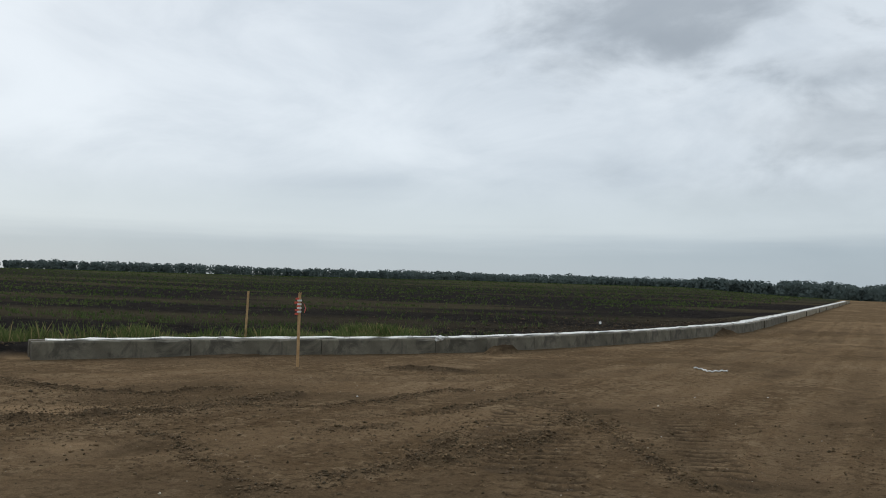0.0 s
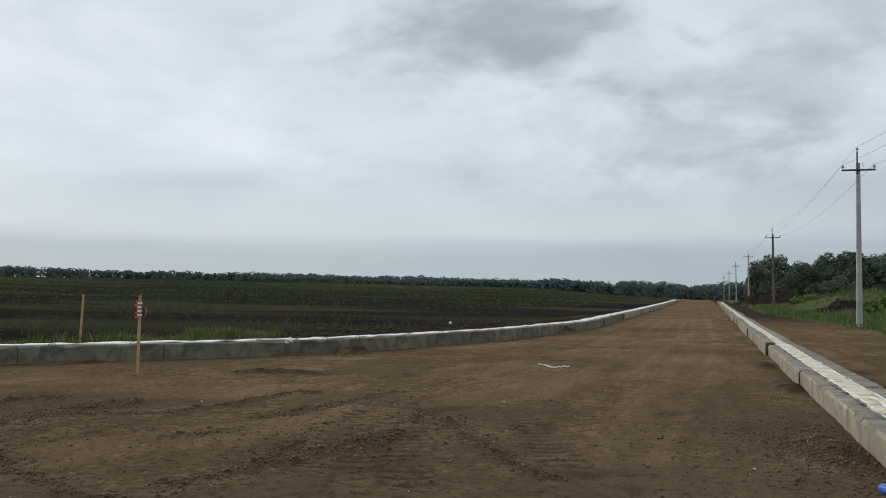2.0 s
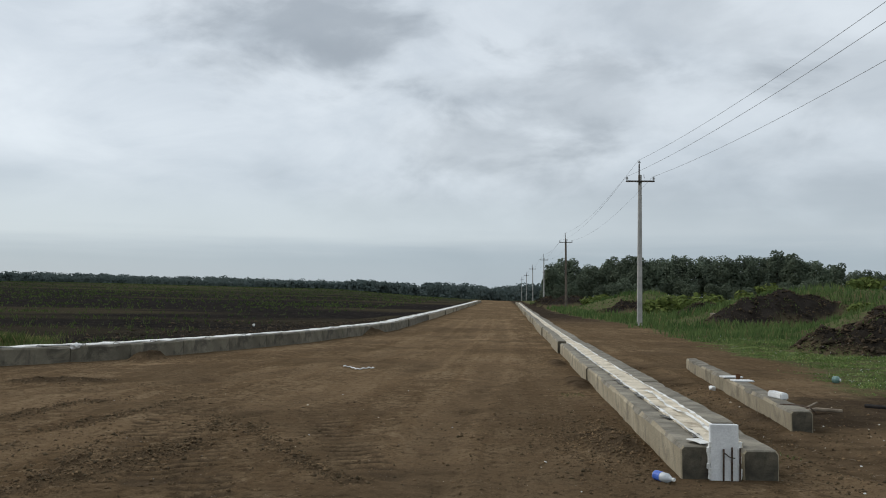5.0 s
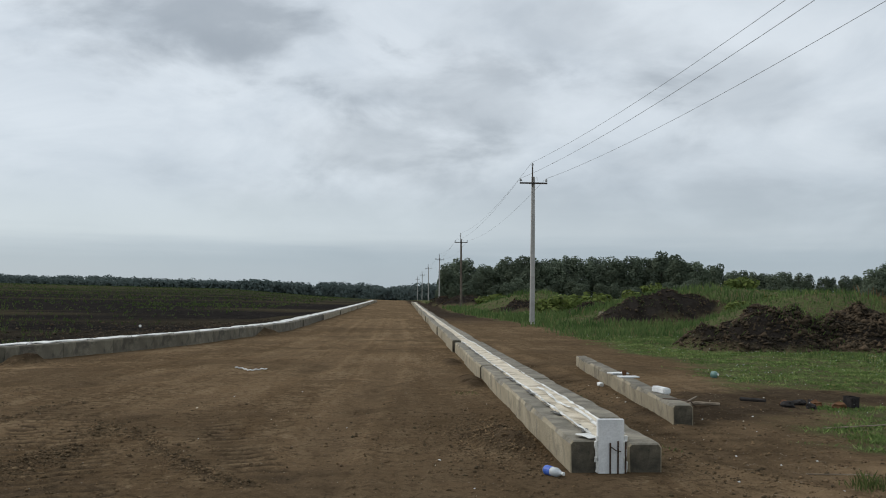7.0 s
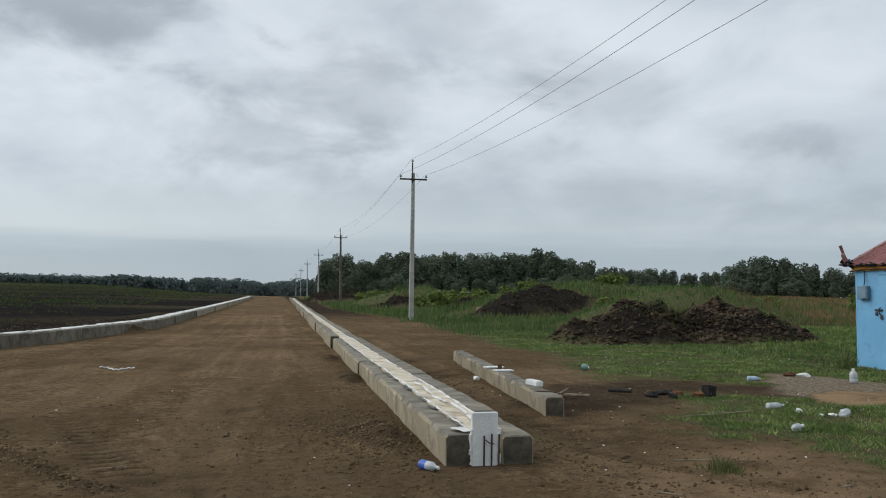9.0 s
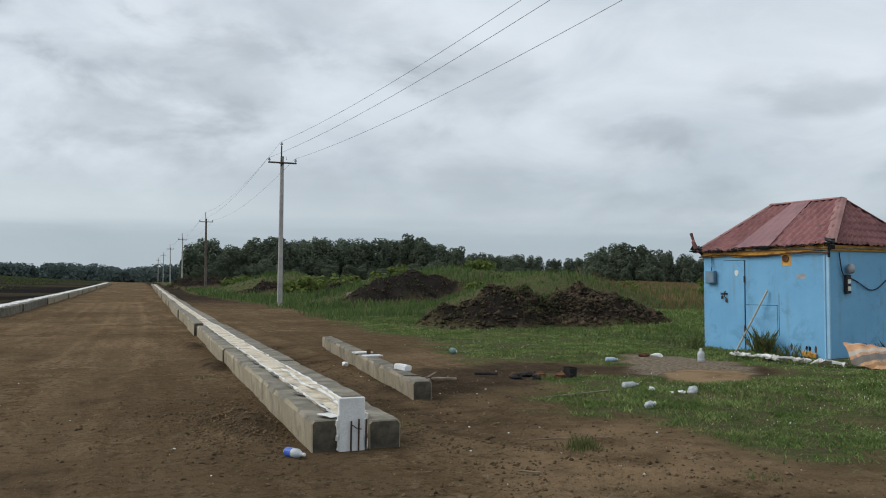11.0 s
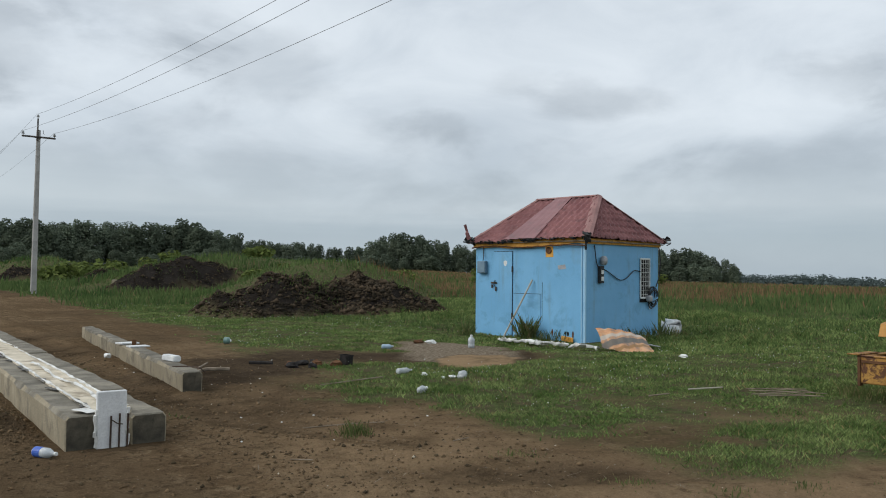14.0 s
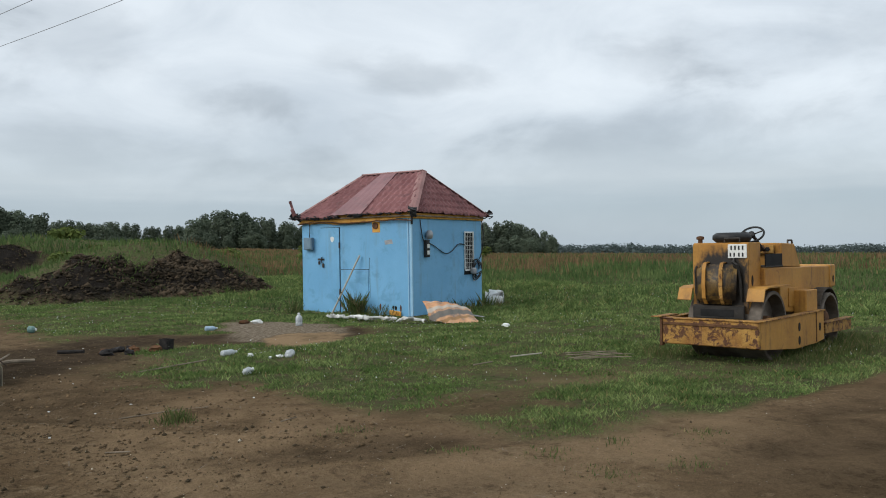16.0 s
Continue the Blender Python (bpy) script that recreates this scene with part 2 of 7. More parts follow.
CROP = surface("crop_leaves", ((0.048, 0.074, 0.028), (0.086, 0.112, 0.046)), 0.1, 0.6, bump=0, grain=2, leaf=0.3, island=0.3)
# haze over the near wood is put into its leaf colour, greyed and lifted
HAZED_LEAVES = surface("hazed_tree_leaves", ((0.112, 0.140, 0.106), (0.152, 0.184, 0.132)), 0.15, 0.7, bump=0, grain=1.5, leaf=0.35, island=0.16, vary=0.2)
# distance haze put into the colour of the far belts, bluer still
HAZED_FAR_LEAVES = surface("hazed_far_leaves", ((0.094, 0.121, 0.119), (0.110, 0.138, 0.132)), 0.02, 0.85, bump=0, grain=0.3, leaf=0.35, island=0.05)
YELLOW_BUSH = surface("bush_leaves", ((0.095, 0.132, 0.040), (0.150, 0.182, 0.060)), 0.3, 0.65, bump=0, grain=2, leaf=0.3, island=0.3)
BARK = surface("bark", ((0.05, 0.042, 0.034), (0.09, 0.078, 0.062)), 3, 0.9)
BLACK_SOIL = surface("black_soil_clods", ((0.032, 0.026, 0.020), (0.095, 0.072, 0.053)), 1.2, 0.95, bump=0.8, grain=22, island=0.4, gloss=0.1, bump_scale=0.06)
BROWN_SOIL = surface("brown_soil_clods", ((0.082, 0.058, 0.038), (0.160, 0.114, 0.073)), 3, 0.95, bump=0.6, grain=40, island=0.45, gloss=0.1)

# ---- builders ----


def mesh_of(name, verts, faces, material, smooth=False):
    me = bpy.data.meshes.new(name)
    me.from_pydata([tuple(v) for v in verts], [], [tuple(f) for f in faces])
    me.materials.append(material)
    if smooth:
        me.shade_smooth()
    return me


def many(name, verts, polys, material, smooth=False):
    """A mesh from arrays: verts (n, 3) and polys (m, k) of one size k."""
    me = bpy.data.meshes.new(name)
    verts, polys = np.ascontiguousarray(verts, np.float32), np.ascontiguousarray(polys, np.int32)
    count, size = polys.shape
    me.vertices.add(len(verts))
    me.vertices.foreach_set("co", verts.ravel())
    me.loops.add(count * size)
    me.loops.foreach_set("vertex_index", polys.ravel())
    me.polygons.add(count)
    me.polygons.foreach_set("loop_start", np.arange(0, count * size, size, dtype=np.int32))
    me.update(calc_edges=True)
    me.materials.append(material)
    if smooth:
        me.shade_smooth()
    return me


def empty(name, m=None, label="", category="", group=""):
    ob = new(name)
    ob.empty_display_size = 0.1
    if m is not None:
        ob.matrix_world = m
    return tagged(ob, label, category, group)


def part(name, bm, material, parent=None, label="", smooth=False):
    """Links a bmesh as one mesh object, under a thing or a part."""
    me = bpy.data.meshes.new(name)
    bmesh.ops.recalc_face_normals(bm, faces=bm.faces)
    bm.to_mesh(me)
    bm.free()
    me.materials.append(material)
    if smooth:
        me.shade_smooth()
    ob = new(name, me)
    if parent is not None:
        ob.parent = parent
    if label:
        ob["label"] = label
    return ob


def box(x0, x1, y0, y1, z0, z1, bevel=0.0, bm=None, m=None, segments=1):
    made = bmesh.new()
    bmesh.ops.create_cube(made, size=1.0)
    for v in made.verts:
        v.co = Vector(((x0 + x1) / 2 + v.co.x * (x1 - x0), (y0 + y1) / 2 + v.co.y * (y1 - y0), (z0 + z1) / 2 + v.co.z * (z1 - z0)))
    if bevel:
        bmesh.ops.bevel(made, geom=made.edges[:], offset=bevel, segments=segments, affect="EDGES")
    if m is not None:
        made.transform(m)
    return made if bm is None else joined(bm, made)


def joined(bm, other):
    me = bpy.data.meshes.new("t")
    other.to_mesh(me)
    other.free()
    bm.from_mesh(me)
    bpy.data.meshes.remove(me)
    return bm


def prism(outline, depth, axis="y", start=0.0, bevel=0.0):
    """A plate: an outline in two axes, pulled along the third."""
    bm = bmesh.new()
    put = {"x": lambda a, b, c: (c, a, b), "y": lambda a, b, c: (a, c, b), "z": lambda a, b, c: (a, b, c)}[axis]
    low = [bm.verts.new(put(a, b, start)) for a, b in outline]
    high_ = [bm.verts.new(put(a, b, start + depth)) for a, b in outline]
    k = len(outline)
    bm.faces.new(low)
    bm.faces.new(high_[::-1])
    for i in range(k):
        bm.faces.new((low[i], high_[i], high_[(i + 1) % k], low[(i + 1) % k]))
    bmesh.ops.recalc_face_normals(bm, faces=bm.faces)
    if bevel:
        bmesh.ops.bevel(bm, geom=bm.edges[:], offset=bevel, segments=1, affect="EDGES")
    return bm


def tube(points, radius, sides=8, taper=None, bm=None, capped=True):
    """A round bar along points; taper: a radius for each point."""
    bm = bm or bmesh.new()
    pts = [Vector(p) for p in points]
    rings = []
    side = None
    for i, p in enumerate(pts):
        ahead = (pts[min(i + 1, len(pts) - 1)] - pts[max(i - 1, 0)]).normalized()
        if side is None:
            side = ahead.orthogonal().normalized()
        side = (side - ahead * side.dot(ahead)).normalized()
        up = ahead.cross(side)
        r = taper[i] if taper else radius
        rings.append([bm.verts.new(p + (side * math.cos(k * math.tau / sides) + up * math.sin(k * math.tau / sides)) * r) for k in range(sides)])
    for a, b in zip(rings, rings[1:]):
        for k in range(sides):
            bm.faces.new((a[k], a[(k + 1) % sides], b[(k + 1) % sides], b[k]))
    if capped:
        bm.faces.new(rings[0][::-1])
        bm.faces.new(rings[-1])
    return bm


def lathe(profile, sides=20, bm=None, m=None):
    """A turned shape from (radius, height) pairs."""
    made = bmesh.new()
    rings = [[made.verts.new((r * math.cos(k * math.tau / sides), r * math.sin(k * math.tau / sides), z)) for k in range(sides)] for r, z in profile]
    for a, b in zip(rings, rings[1:]):
        for k in range(sides):
            made.faces.new((a[k], a[(k + 1) % sides], b[(k + 1) % sides], b[k]))
    made.faces.new(rings[0][::-1])
    made.faces.new(rings[-1])
    if m is not None:
        made.transform(m)
    return made if bm is None else joined(bm, made)


# ---- numeric noise for the ground ----
LATTICE = np.random.RandomState(5).rand(256, 256)


def value_noise(x, y, cell):
    x, y = np.asarray(x, float) / cell, np.asarray(y, float) / cell
    i, j = np.floor(x).astype(int), np.floor(y).astype(int)
    u, v = x - i, y - j
    u, v = u * u * (3 - 2 * u), v * v * (3 - 2 * v)
    at = lambda a, b: LATTICE[a % 256, b % 256]
    return (at(i, j) * (1 - u) + at(i + 1, j) * u) * (1 - v) + (at(i, j + 1) * (1 - u) + at(i + 1, j + 1) * u) * v


def fbm(x, y, cell, octaves=4, keep=0.5):
    total, size, amount = 0.0, 0.0, 1.0
    for k in range(octaves):
        total = total + amount * (value_noise(x + 17.3 * k, y - 9.1 * k, cell / 2**k) - 0.5)
        size, amount = size + amount, amount * keep
    return 2 * total / size


def smooth(value, low, high_):
    t = np.clip((np.asarray(value, float) - low) / (high_ - low), 0, 1)
    return t * t * (3 - 2 * t)


# ---- the lie of the land ----
HORIZON_AZ = (-180, -120, -55, -26, -11, -5, 0, 8, 15, 35, 54, 65, 76, 120, 180)
HORIZON_EL = (0.4, 0.8, 1.0, 0.9, 0.70, 0.25, 0.03, 0.10, 0.25, 0.05, -0.62, -0.88, -1.02, -0.8, 0.4)
# line of the concrete beams along the western kerb of the junction: y, x of their road face
WEST_Y = (-60.0, 0.0, 11.0, 11.83, 13.17, 15.45, 16.65, 18.2, 19.5, 21.1, 22.9, 26.05, 28.6, 31.6, 35.7, 39.0, 400.0)
WEST_X = (-66.0, -23.0, -15.1, -14.72, -13.85, -11.84, -10.8, -9.65, -8.8, -8.2, -7.6, -6.5, -6.0, -5.42, -4.75, -4.55, -4.55)
GRASS_Y = (-60.0, 1.6, 2.6, 3.2, 4.0, 5.0, 6.3, 7.8, 8.6, 9.6, 12.5, 14.0, 19.3, 24.0, 34.0, 48.0, 80.0, 400.0)
GRASS_X = (60.0, 30.0, 10.1, 6.3, 5.2, 5.4, 5.1, 5.3, 4.9, 5.2, 5.6, 5.7, 6.9, 6.9, 7.3, 7.6, 6.0, 5.2)

# windrows and heaps: centre x, y, half length, half width, height, turn in degrees
HEAPS = (
    (12.3, 26.0, 3.2, 2.1, 1.28, 5.0),
    (14.0, 25.6, 2.2, 1.7, 0.50, 0.0),
    (15.4, 25.2, 2.8, 1.9, 0.94, -8.0),
    (15.9, 48.6, 4.8, 2.2, 1.30, 22.0),
    (14.8, 60.0, 2.4, 2.0, 1.25, 0.0),
    (12.2, 76.0, 3.2, 2.0, 1.2, 0.0),
    (9.6, 108.0, 4.5, 2.4, 1.5, 0.0),
    (7.8, 122.0, 3.0, 2.0, 1.4, 0.0),
)
# grassed-over banks
BANKS = ((24.0, 56.0, 16.0, 8.0, 2.2, 25.0), (21.0, 38.5, 9.0, 4.8, 1.9, 20.0), (15.0, 84.0, 9.0, 6.0, 1.9, 10.0))


def lump(x, y, cx, cy, long_, wide, tall, turn):
    c, s = math.cos(radians(turn)), math.sin(radians(turn))
    u, v = ((x - cx) * c + (y - cy) * s) / long_, (-(x - cx) * s + (y - cy) * c) / wide
    d = np.sqrt(u * u + v * v)
    return tall * (1 - smooth(d, 0.0, 1.0)) ** 0.65 if tall else d


def mound(x, y, cx, cy, long_, wide, tall, turn):
    """A tipped heap of soil: a broad uneven crown and slopes that run out at the foot."""
    d = lump(x, y, cx, cy, long_, wide, 0, turn) + 0.16 * fbm(x, y, 1.5, 3) + 0.07 * fbm(x, y, 0.5, 2)
    return tall * np.clip((1.0 - d) / 0.78, 0, 1) ** 0.85


def land(x, y):
    """The height of the ground, without fine relief."""
    x, y = np.asarray(x, float), np.asarray(y, float)
    r = np.hypot(x, y) + 1e-6
    a = np.degrees(np.arctan2(x, y))
    e = np.interp(a, HORIZON_AZ, HORIZON_EL)
    w = np.clip((r - 16) / 180, 0, 1) ** 1.25
    z = w * (1.45 + np.maximum(r, 60) * np.tan(np.radians(e)))
    z = np.where(r > 900, z + (r - 900) * -0.004, z)
    for bank in BANKS:
        z = z + lump(x, y, *bank)
    # the hut stands in a shallow hollow
    return z - 0.15 * smooth(np.hypot(x - 15.4, y - 14.5), 5.2, 3.0)


def ground_at(x, y):
    return float(land(np.array([x]), np.array([y]))[0])

# ---- ground: one sheet to the horizon, finest over the junction ----


def steps(start, stop, fine, grow_low, grow_high, reach):
    """Even steps between start and stop, then ever longer ones out to reach on both sides."""
    mid = list(np.arange(start, stop, fine))
    low, high_, d = [start], [mid[-1]], fine
    while low[-1] > -reach:
        d *= grow_low
        low.append(low[-1] - d)
    d = fine
    while high_[-1] < reach:
        d *= grow_high
        high_.append(high_[-1] + d)
    return np.array(low[:0:-1] + mid + high_[1:])


def along_line(x, y, line):
    """For each place: how far it lies from a line of points, to its right as positive, and how far along."""
    best, side, run = np.full(x.shape, 1e9), np.zeros(x.shape), np.zeros(x.shape)
    start = 0.0
    for (ax, ay), (bx, by) in zip(line, line[1:]):
        dx, dy = bx - ax, by - ay
        length = math.hypot(dx, dy)
        t = np.clip(((x - ax) * dx + (y - ay) * dy) / length**2, 0, 1)
        off = np.hypot(x - ax - t * dx, y - ay - t * dy)
        near = off < best
        best = np.where(near, off, best)
        side = np.where(near, np.sign((x - ax) * dy - (y - ay) * dx) * off, side)
        run = np.where(near, start + t * length, run)
        start += length
    return best, side, run


# loose ridges pushed up by wheels, and prints of lugged tyres
RIDGES = (
    ((-7.33, 9.65), (-7.65, 8.9), (-7.62, 8.4), (-7.75, 7.64), (-7.95, 7.04), (-8.31, 6.62), (-8.7, 6.05), (-9.3, 5.4)),
    ((-8.77, 10.04), (-9.0, 9.32), (-9.2, 8.6), (-10.4, 8.4), (-11.3, 8.4), (-12.6, 8.7)),
    ((-5.7, 11.9), (-6.03, 11.6), (-6.0, 10.93), (-6.06, 10.27), (-6.2, 9.65), (-6.5, 9.0), (-7.4, 8.6)),
    ((-4.5, 12.3), (-4.77, 11.58), (-4.83, 10.47), (-4.97, 9.52), (-5.01, 8.74), (-4.93, 7.99), (-5.4, 7.5)),
    ((-4.35, 9.23), (-4.24, 8.56), (-3.85, 7.42), (-3.71, 6.82), (-3.72, 6.4), (-3.85, 6.0), (-4.0, 5.6), (-4.3, 4.9)),
    ((-3.56, 10.5), (-3.18, 9.14), (-3.21, 8.35), (-3.33, 7.76), (-3.4, 7.25), (-3.5, 6.7)),
    ((-2.96, 9.81), (-2.44, 8.82), (-1.99, 8.02), (-1.58, 7.38), (-1.2, 6.9)),
    ((-5.6, 5.7), (-5.03, 5.48), (-4.5, 5.2)),
    ((-8.4, 14.0), (-7.6, 14.4), (-7.0, 14.6)),
    ((-6.9, 6.4), (-6.2, 6.2), (-5.7, 5.9)),
    ((0.9, 9.4), (1.2, 8.6), (1.25, 8.0)),
)
# how heavy each ridge lies
RIDGE_BULK = (1.5, 1.1, 0.9, 0.8, 0.9, 1.35, 0.7, 0.5, 1.0, 0.6, 0.7)
TREADS = (
    ((-4.47, 11.78), (-4.16, 10.12), (-3.76, 8.7), (-3.5, 7.8)),
    ((-4.01, 10.94), (-3.48, 9.05), (-3.15, 7.71), (-2.85, 6.8)),
    ((-3.19, 8.86), (-2.67, 7.45), (-2.2, 6.3)),
    ((-2.3, 10.9), (-1.87, 9.53), (-1.43, 8.28), (-1.0, 7.3)),
)
RUTS = (
    ((-1.0, 60.0), (-1.1, 30.0), (-1.6, 18.0), (-3.2, 11.0), (-6.5, 5.0)),
    ((0.3, 60.0), (0.2, 30.0), (-0.2, 16.0), (-0.7, 9.0), (-0.6, 3.0)),
    ((-2.4, 60.0), (-2.4, 30.0), (-3.4, 19.0), (-6.5, 13.0), (-12.0, 9.4)),
    ((-10.5, 10.6), (-7.5, 12.2), (-4.5, 15.6), (-2.2, 24.0)),
    ((3.4, 5.2), (5.2, 4.2), (8.0, 2.4), (14.0, 0.6)),
    ((2.6, 4.6), (4.6, 3.2), (7.6, 1.4), (14.0, -0.6)),
    ((2.9, 48.0), (3.0, 30.0), (3.3, 18.0), (3.0, 11.0), (3.3, 8.0), (4.2, 6.2)),
)
# small banks of crumbled soil against the blocks and on the track
HEAPLETS = ((-8.35, 19.5, 0.55, 0.30, 0.26, 55.0), (-5.1, 33.6, 1.3, 0.45, 0.26, 75.0), (-7.7, 14.3, 1.2, 0.45, 0.09, 15.0), (1.22, 9.0, 0.40, 1.2, 0.13, 0.0), (1.5, 15.5, 0.3, 1.6, 0.10, 0.0), (1.45, 20.0, 0.3, 1.4, 0.10, 0.0), (-12.6, 14.2, 0.5, 1.6, 0.06, -38.0))
DARK_PATCH = ((4.2, 11.0), (5.4, 12.6), (7.0, 13.4), (8.4, 12.4), (9.8, 11.9))


def zones_of(x, y):
    """What covers the ground at each place: a dict of weights from 0 to 1."""
    wob = fbm(x, y, 2.2, 4) * 0.9
    wob_s = fbm(x + 40, y, 0.6, 3) * 0.5
    xw = np.interp(y, WEST_Y, WEST_X)
    west = xw - x
    r = np.hypot(x, y)
    xg = np.interp(y, GRASS_Y, GRASS_X)
    east = x - xg + wob + wob_s
    grass_e = smooth(east, -0.25, 0.7)
    # bare spots on the eastern grass
    d, _, _ = along_line(x, y, DARK_PATCH)
    bare = smooth(d + wob * 0.8 + wob_s, 1.35, 0.65)
    pad = smooth(lump(x, y, 9.45, 12.9, 1.15, 1.75, 0, -20.0) + wob * 0.9 + wob_s * 0.9, 1.15, 0.75)
    slab = smooth(lump(x, y, 9.0, 11.25, 1.0, 0.62, 0, 40.0) + wob_s * 0.9 + wob * 0.25, 1.05, 0.92)
    lane = smooth(np.abs(y - (0.9 + 0.02 * (x - 6)) + wob * 0.5), 1.9, 1.2) * smooth(x, 4.0, 6.0)
    worn = smooth(fbm(x, y, 1.3, 4), 0.02, 0.35) * smooth(x + y * 0.35, 13.5, 8.0)
    soil_heaps = np.zeros_like(x)
    for heap in HEAPS:
        cx, cy, lo, wi, _, tu = heap
        soil_heaps = np.maximum(soil_heaps, smooth(lump(x, y, cx, cy, lo, wi, 0, tu) + wob * 0.15, 1.12, 0.85))
    grass_e = grass_e * (1 - bare) * (1 - pad) * (1 - slab) * (1 - lane) * (1 - 0.75 * worn) * (1 - soil_heaps)
    # the western field: a soil bank, a strip of weeds, black tilth with rows, greener far off
    field = smooth(west, 0.5, 0.9)
    weeds = field * smooth(west + wob, 1.6, 2.6) * smooth(west + wob, 9.5, 6.5) * smooth(np.degrees(np.arctan2(x, y)) + 2 * wob, -28.0, -31.0)
    bands = smooth(fbm(x * 0.25 + 9, y * 0.9 + west * 0.1, 9.0, 3), -0.02, 0.35) * smooth(r, 24.0, 45.0)
    farness = smooth(r + 60 * fbm(x, y, 60.0, 2), 120.0, 420.0)
    grass_w = np.maximum(weeds, 0.16 * bands * field * (1 - farness))
    grass_w = grass_w * smooth(west, 1.2, 1.6)
    side = smooth(x, 1.6, 2.6)
    verge = smooth(x, 2.4, 3.2) * (1 - grass_e) * (0.5 + 0.5 * smooth(fbm(x, y, 1.8, 4), -0.3, 0.3)) * smooth(x, 9.0, 6.0)
    ground_dark = np.maximum(smooth(fbm(x, y, 2.2, 5, 0.6), 0.0, 0.30) * 0.50, 0.45 * smooth(x, -1.2, 0.9) * smooth(x, 2.4, 1.9) * smooth(y, 24.0, 10.0) * smooth(fbm(x + 2, y, 1.4, 4), -0.5, 0.1))
    far_east = smooth(r, 150.0, 320.0) * np.where(x > 2.4, 1.0, 0.0)
    grass = np.clip(grass_e + grass_w, 0, 1)
    black = np.clip(np.maximum(field * (1 - grass_w), np.maximum(bare * 0.58 * side, 0.95 * soil_heaps)), 0, 1)
    black = black * (1 - slab)
    black = np.maximum(black, smooth(x, 2.6, 3.6) * smooth(y, 40.0, 70.0) * (1 - grass_e) * 0.8)
    moist = np.clip(ground_dark + 0.26 * verge + 0.60 * lane, 0, 1) * (1 - slab)
    pale = np.maximum(slab, 0.0)
    # the two patches near x -15.7 paint a puddle's bright reflection as pale soil
    for px_, py_, a_, b_ in ((-0.6, 31.0, 1.3, 0.8), (-0.45, 16.0, 0.4, 0.25), (4.40, 9.0, 0.32, 0.22), (3.08, 8.35, 0.42, 0.28), (3.67, 9.42, 0.3, 0.2), (-15.6, 11.2, 0.8, 0.4),
                             (-9.0, 6.9, 1.0, 0.5), (-6.5, 5.4, 0.8, 0.4), (-15.8, 11.2, 0.9, 0.45), (-7.5, 18.3, 0.9, 0.2)):
        pale = np.maximum(pale, 0.65 * smooth(lump(x, y, px_, py_, a_, b_, 0, 15.0) + wob_s, 1.1, 0.5))
    for line in RUTS:
        d_, _, _ = along_line(x, y, line)
        pale = np.maximum(pale, 0.28 * smooth(d_ + wob * 0.4, 0.75, 0.3) * (1 - field))
    pale = np.maximum(pale, 0.25 * smooth(fbm(x + 7, y, 4.0, 3), 0.15, 0.5) * (1 - field) * smooth(r, 60, 20))
    pale = np.maximum(pale, 0.70 * smooth(x - 0.10 * y, 1.6, 2.6) * smooth(fbm(x + 3, y, 1.6, 4), -0.45, 0.3) * smooth(r, 22, 12) * (1 - bare))
    far_field = np.clip(field * farness + far_east * grass_e, 0, 1)
    gravel = pad * (1 - slab)
    return dict(grass=grass, black=black, moist=moist, pale=pale, far=far_field, gravel=gravel, field=field, weeds=weeds, heaps=soil_heaps, grass_e=grass_e, bands=bands, west=west)


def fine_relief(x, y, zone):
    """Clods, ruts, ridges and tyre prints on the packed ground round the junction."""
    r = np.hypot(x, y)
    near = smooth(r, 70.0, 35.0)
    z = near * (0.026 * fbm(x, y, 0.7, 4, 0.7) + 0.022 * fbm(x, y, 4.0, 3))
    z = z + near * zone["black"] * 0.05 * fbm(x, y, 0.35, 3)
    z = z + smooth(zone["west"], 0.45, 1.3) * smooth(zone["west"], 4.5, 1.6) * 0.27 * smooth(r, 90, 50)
    for heap in HEAPS:
        rough_top = 1 + 0.26 * fbm(x, y, 1.1, 4, 0.6) + 0.20 * fbm(x, y, 0.45, 3)
        z = np.maximum(z, (mound(x, y, *heap) * rough_top) + 0.6 * z)
    dark = np.zeros_like(x)
    for heaplet in HEAPLETS:
        body = lump(x, y, *heaplet)
        z = z + body * (1 + 0.5 * fbm(x, y, 0.3, 3))
        dark = np.maximum(dark, 0.8 * smooth(body / heaplet[4], 0.1, 0.6))
    for line, bulk in zip(RIDGES, RIDGE_BULK):
        d, _, run = along_line(x, y, line)
        wide = (0.075 + 0.05 * fbm(x, y, 0.8, 2)) * bulk
        crest = np.exp(-((d + 0.16 * fbm(x, y, 0.5, 3)) / wide) ** 2) * smooth(fbm(x + 5, y, 0.9, 3), -0.55, 0.0)
        z = z + crest * (0.024 * bulk + 0.06 * fbm(x, y, 0.22, 3))
        dark = np.maximum(dark, 0.8 * crest * (0.8 + 0.5 * fbm(x, y, 0.4, 3)))
    for line in TREADS:
        d, side, run = along_line(x, y, line)
        body = smooth(d, 0.27, 0.20) * smooth(fbm(x, y, 1.1, 3), -0.35, 0.0)
        lug = np.sin(run * math.tau / 0.23 + np.abs(side) * 7.0)
        z = z + body * (0.014 * lug - 0.006)
        dark = np.maximum(dark, 0.85 * body * smooth(lug, 0.1, -0.6))
    for line in RUTS:
        d, _, _ = along_line(x, y, line)
        rut = smooth(d, 0.42, 0.12) * smooth(fbm(x, y, 2.4, 2), -0.6, 0.1)
        z = z - 0.022 * rut + 0.018 * np.exp(-((d - 0.48) / 0.1) ** 2)
        dark = np.maximum(dark, 0.25 * rut)
    return z, dark


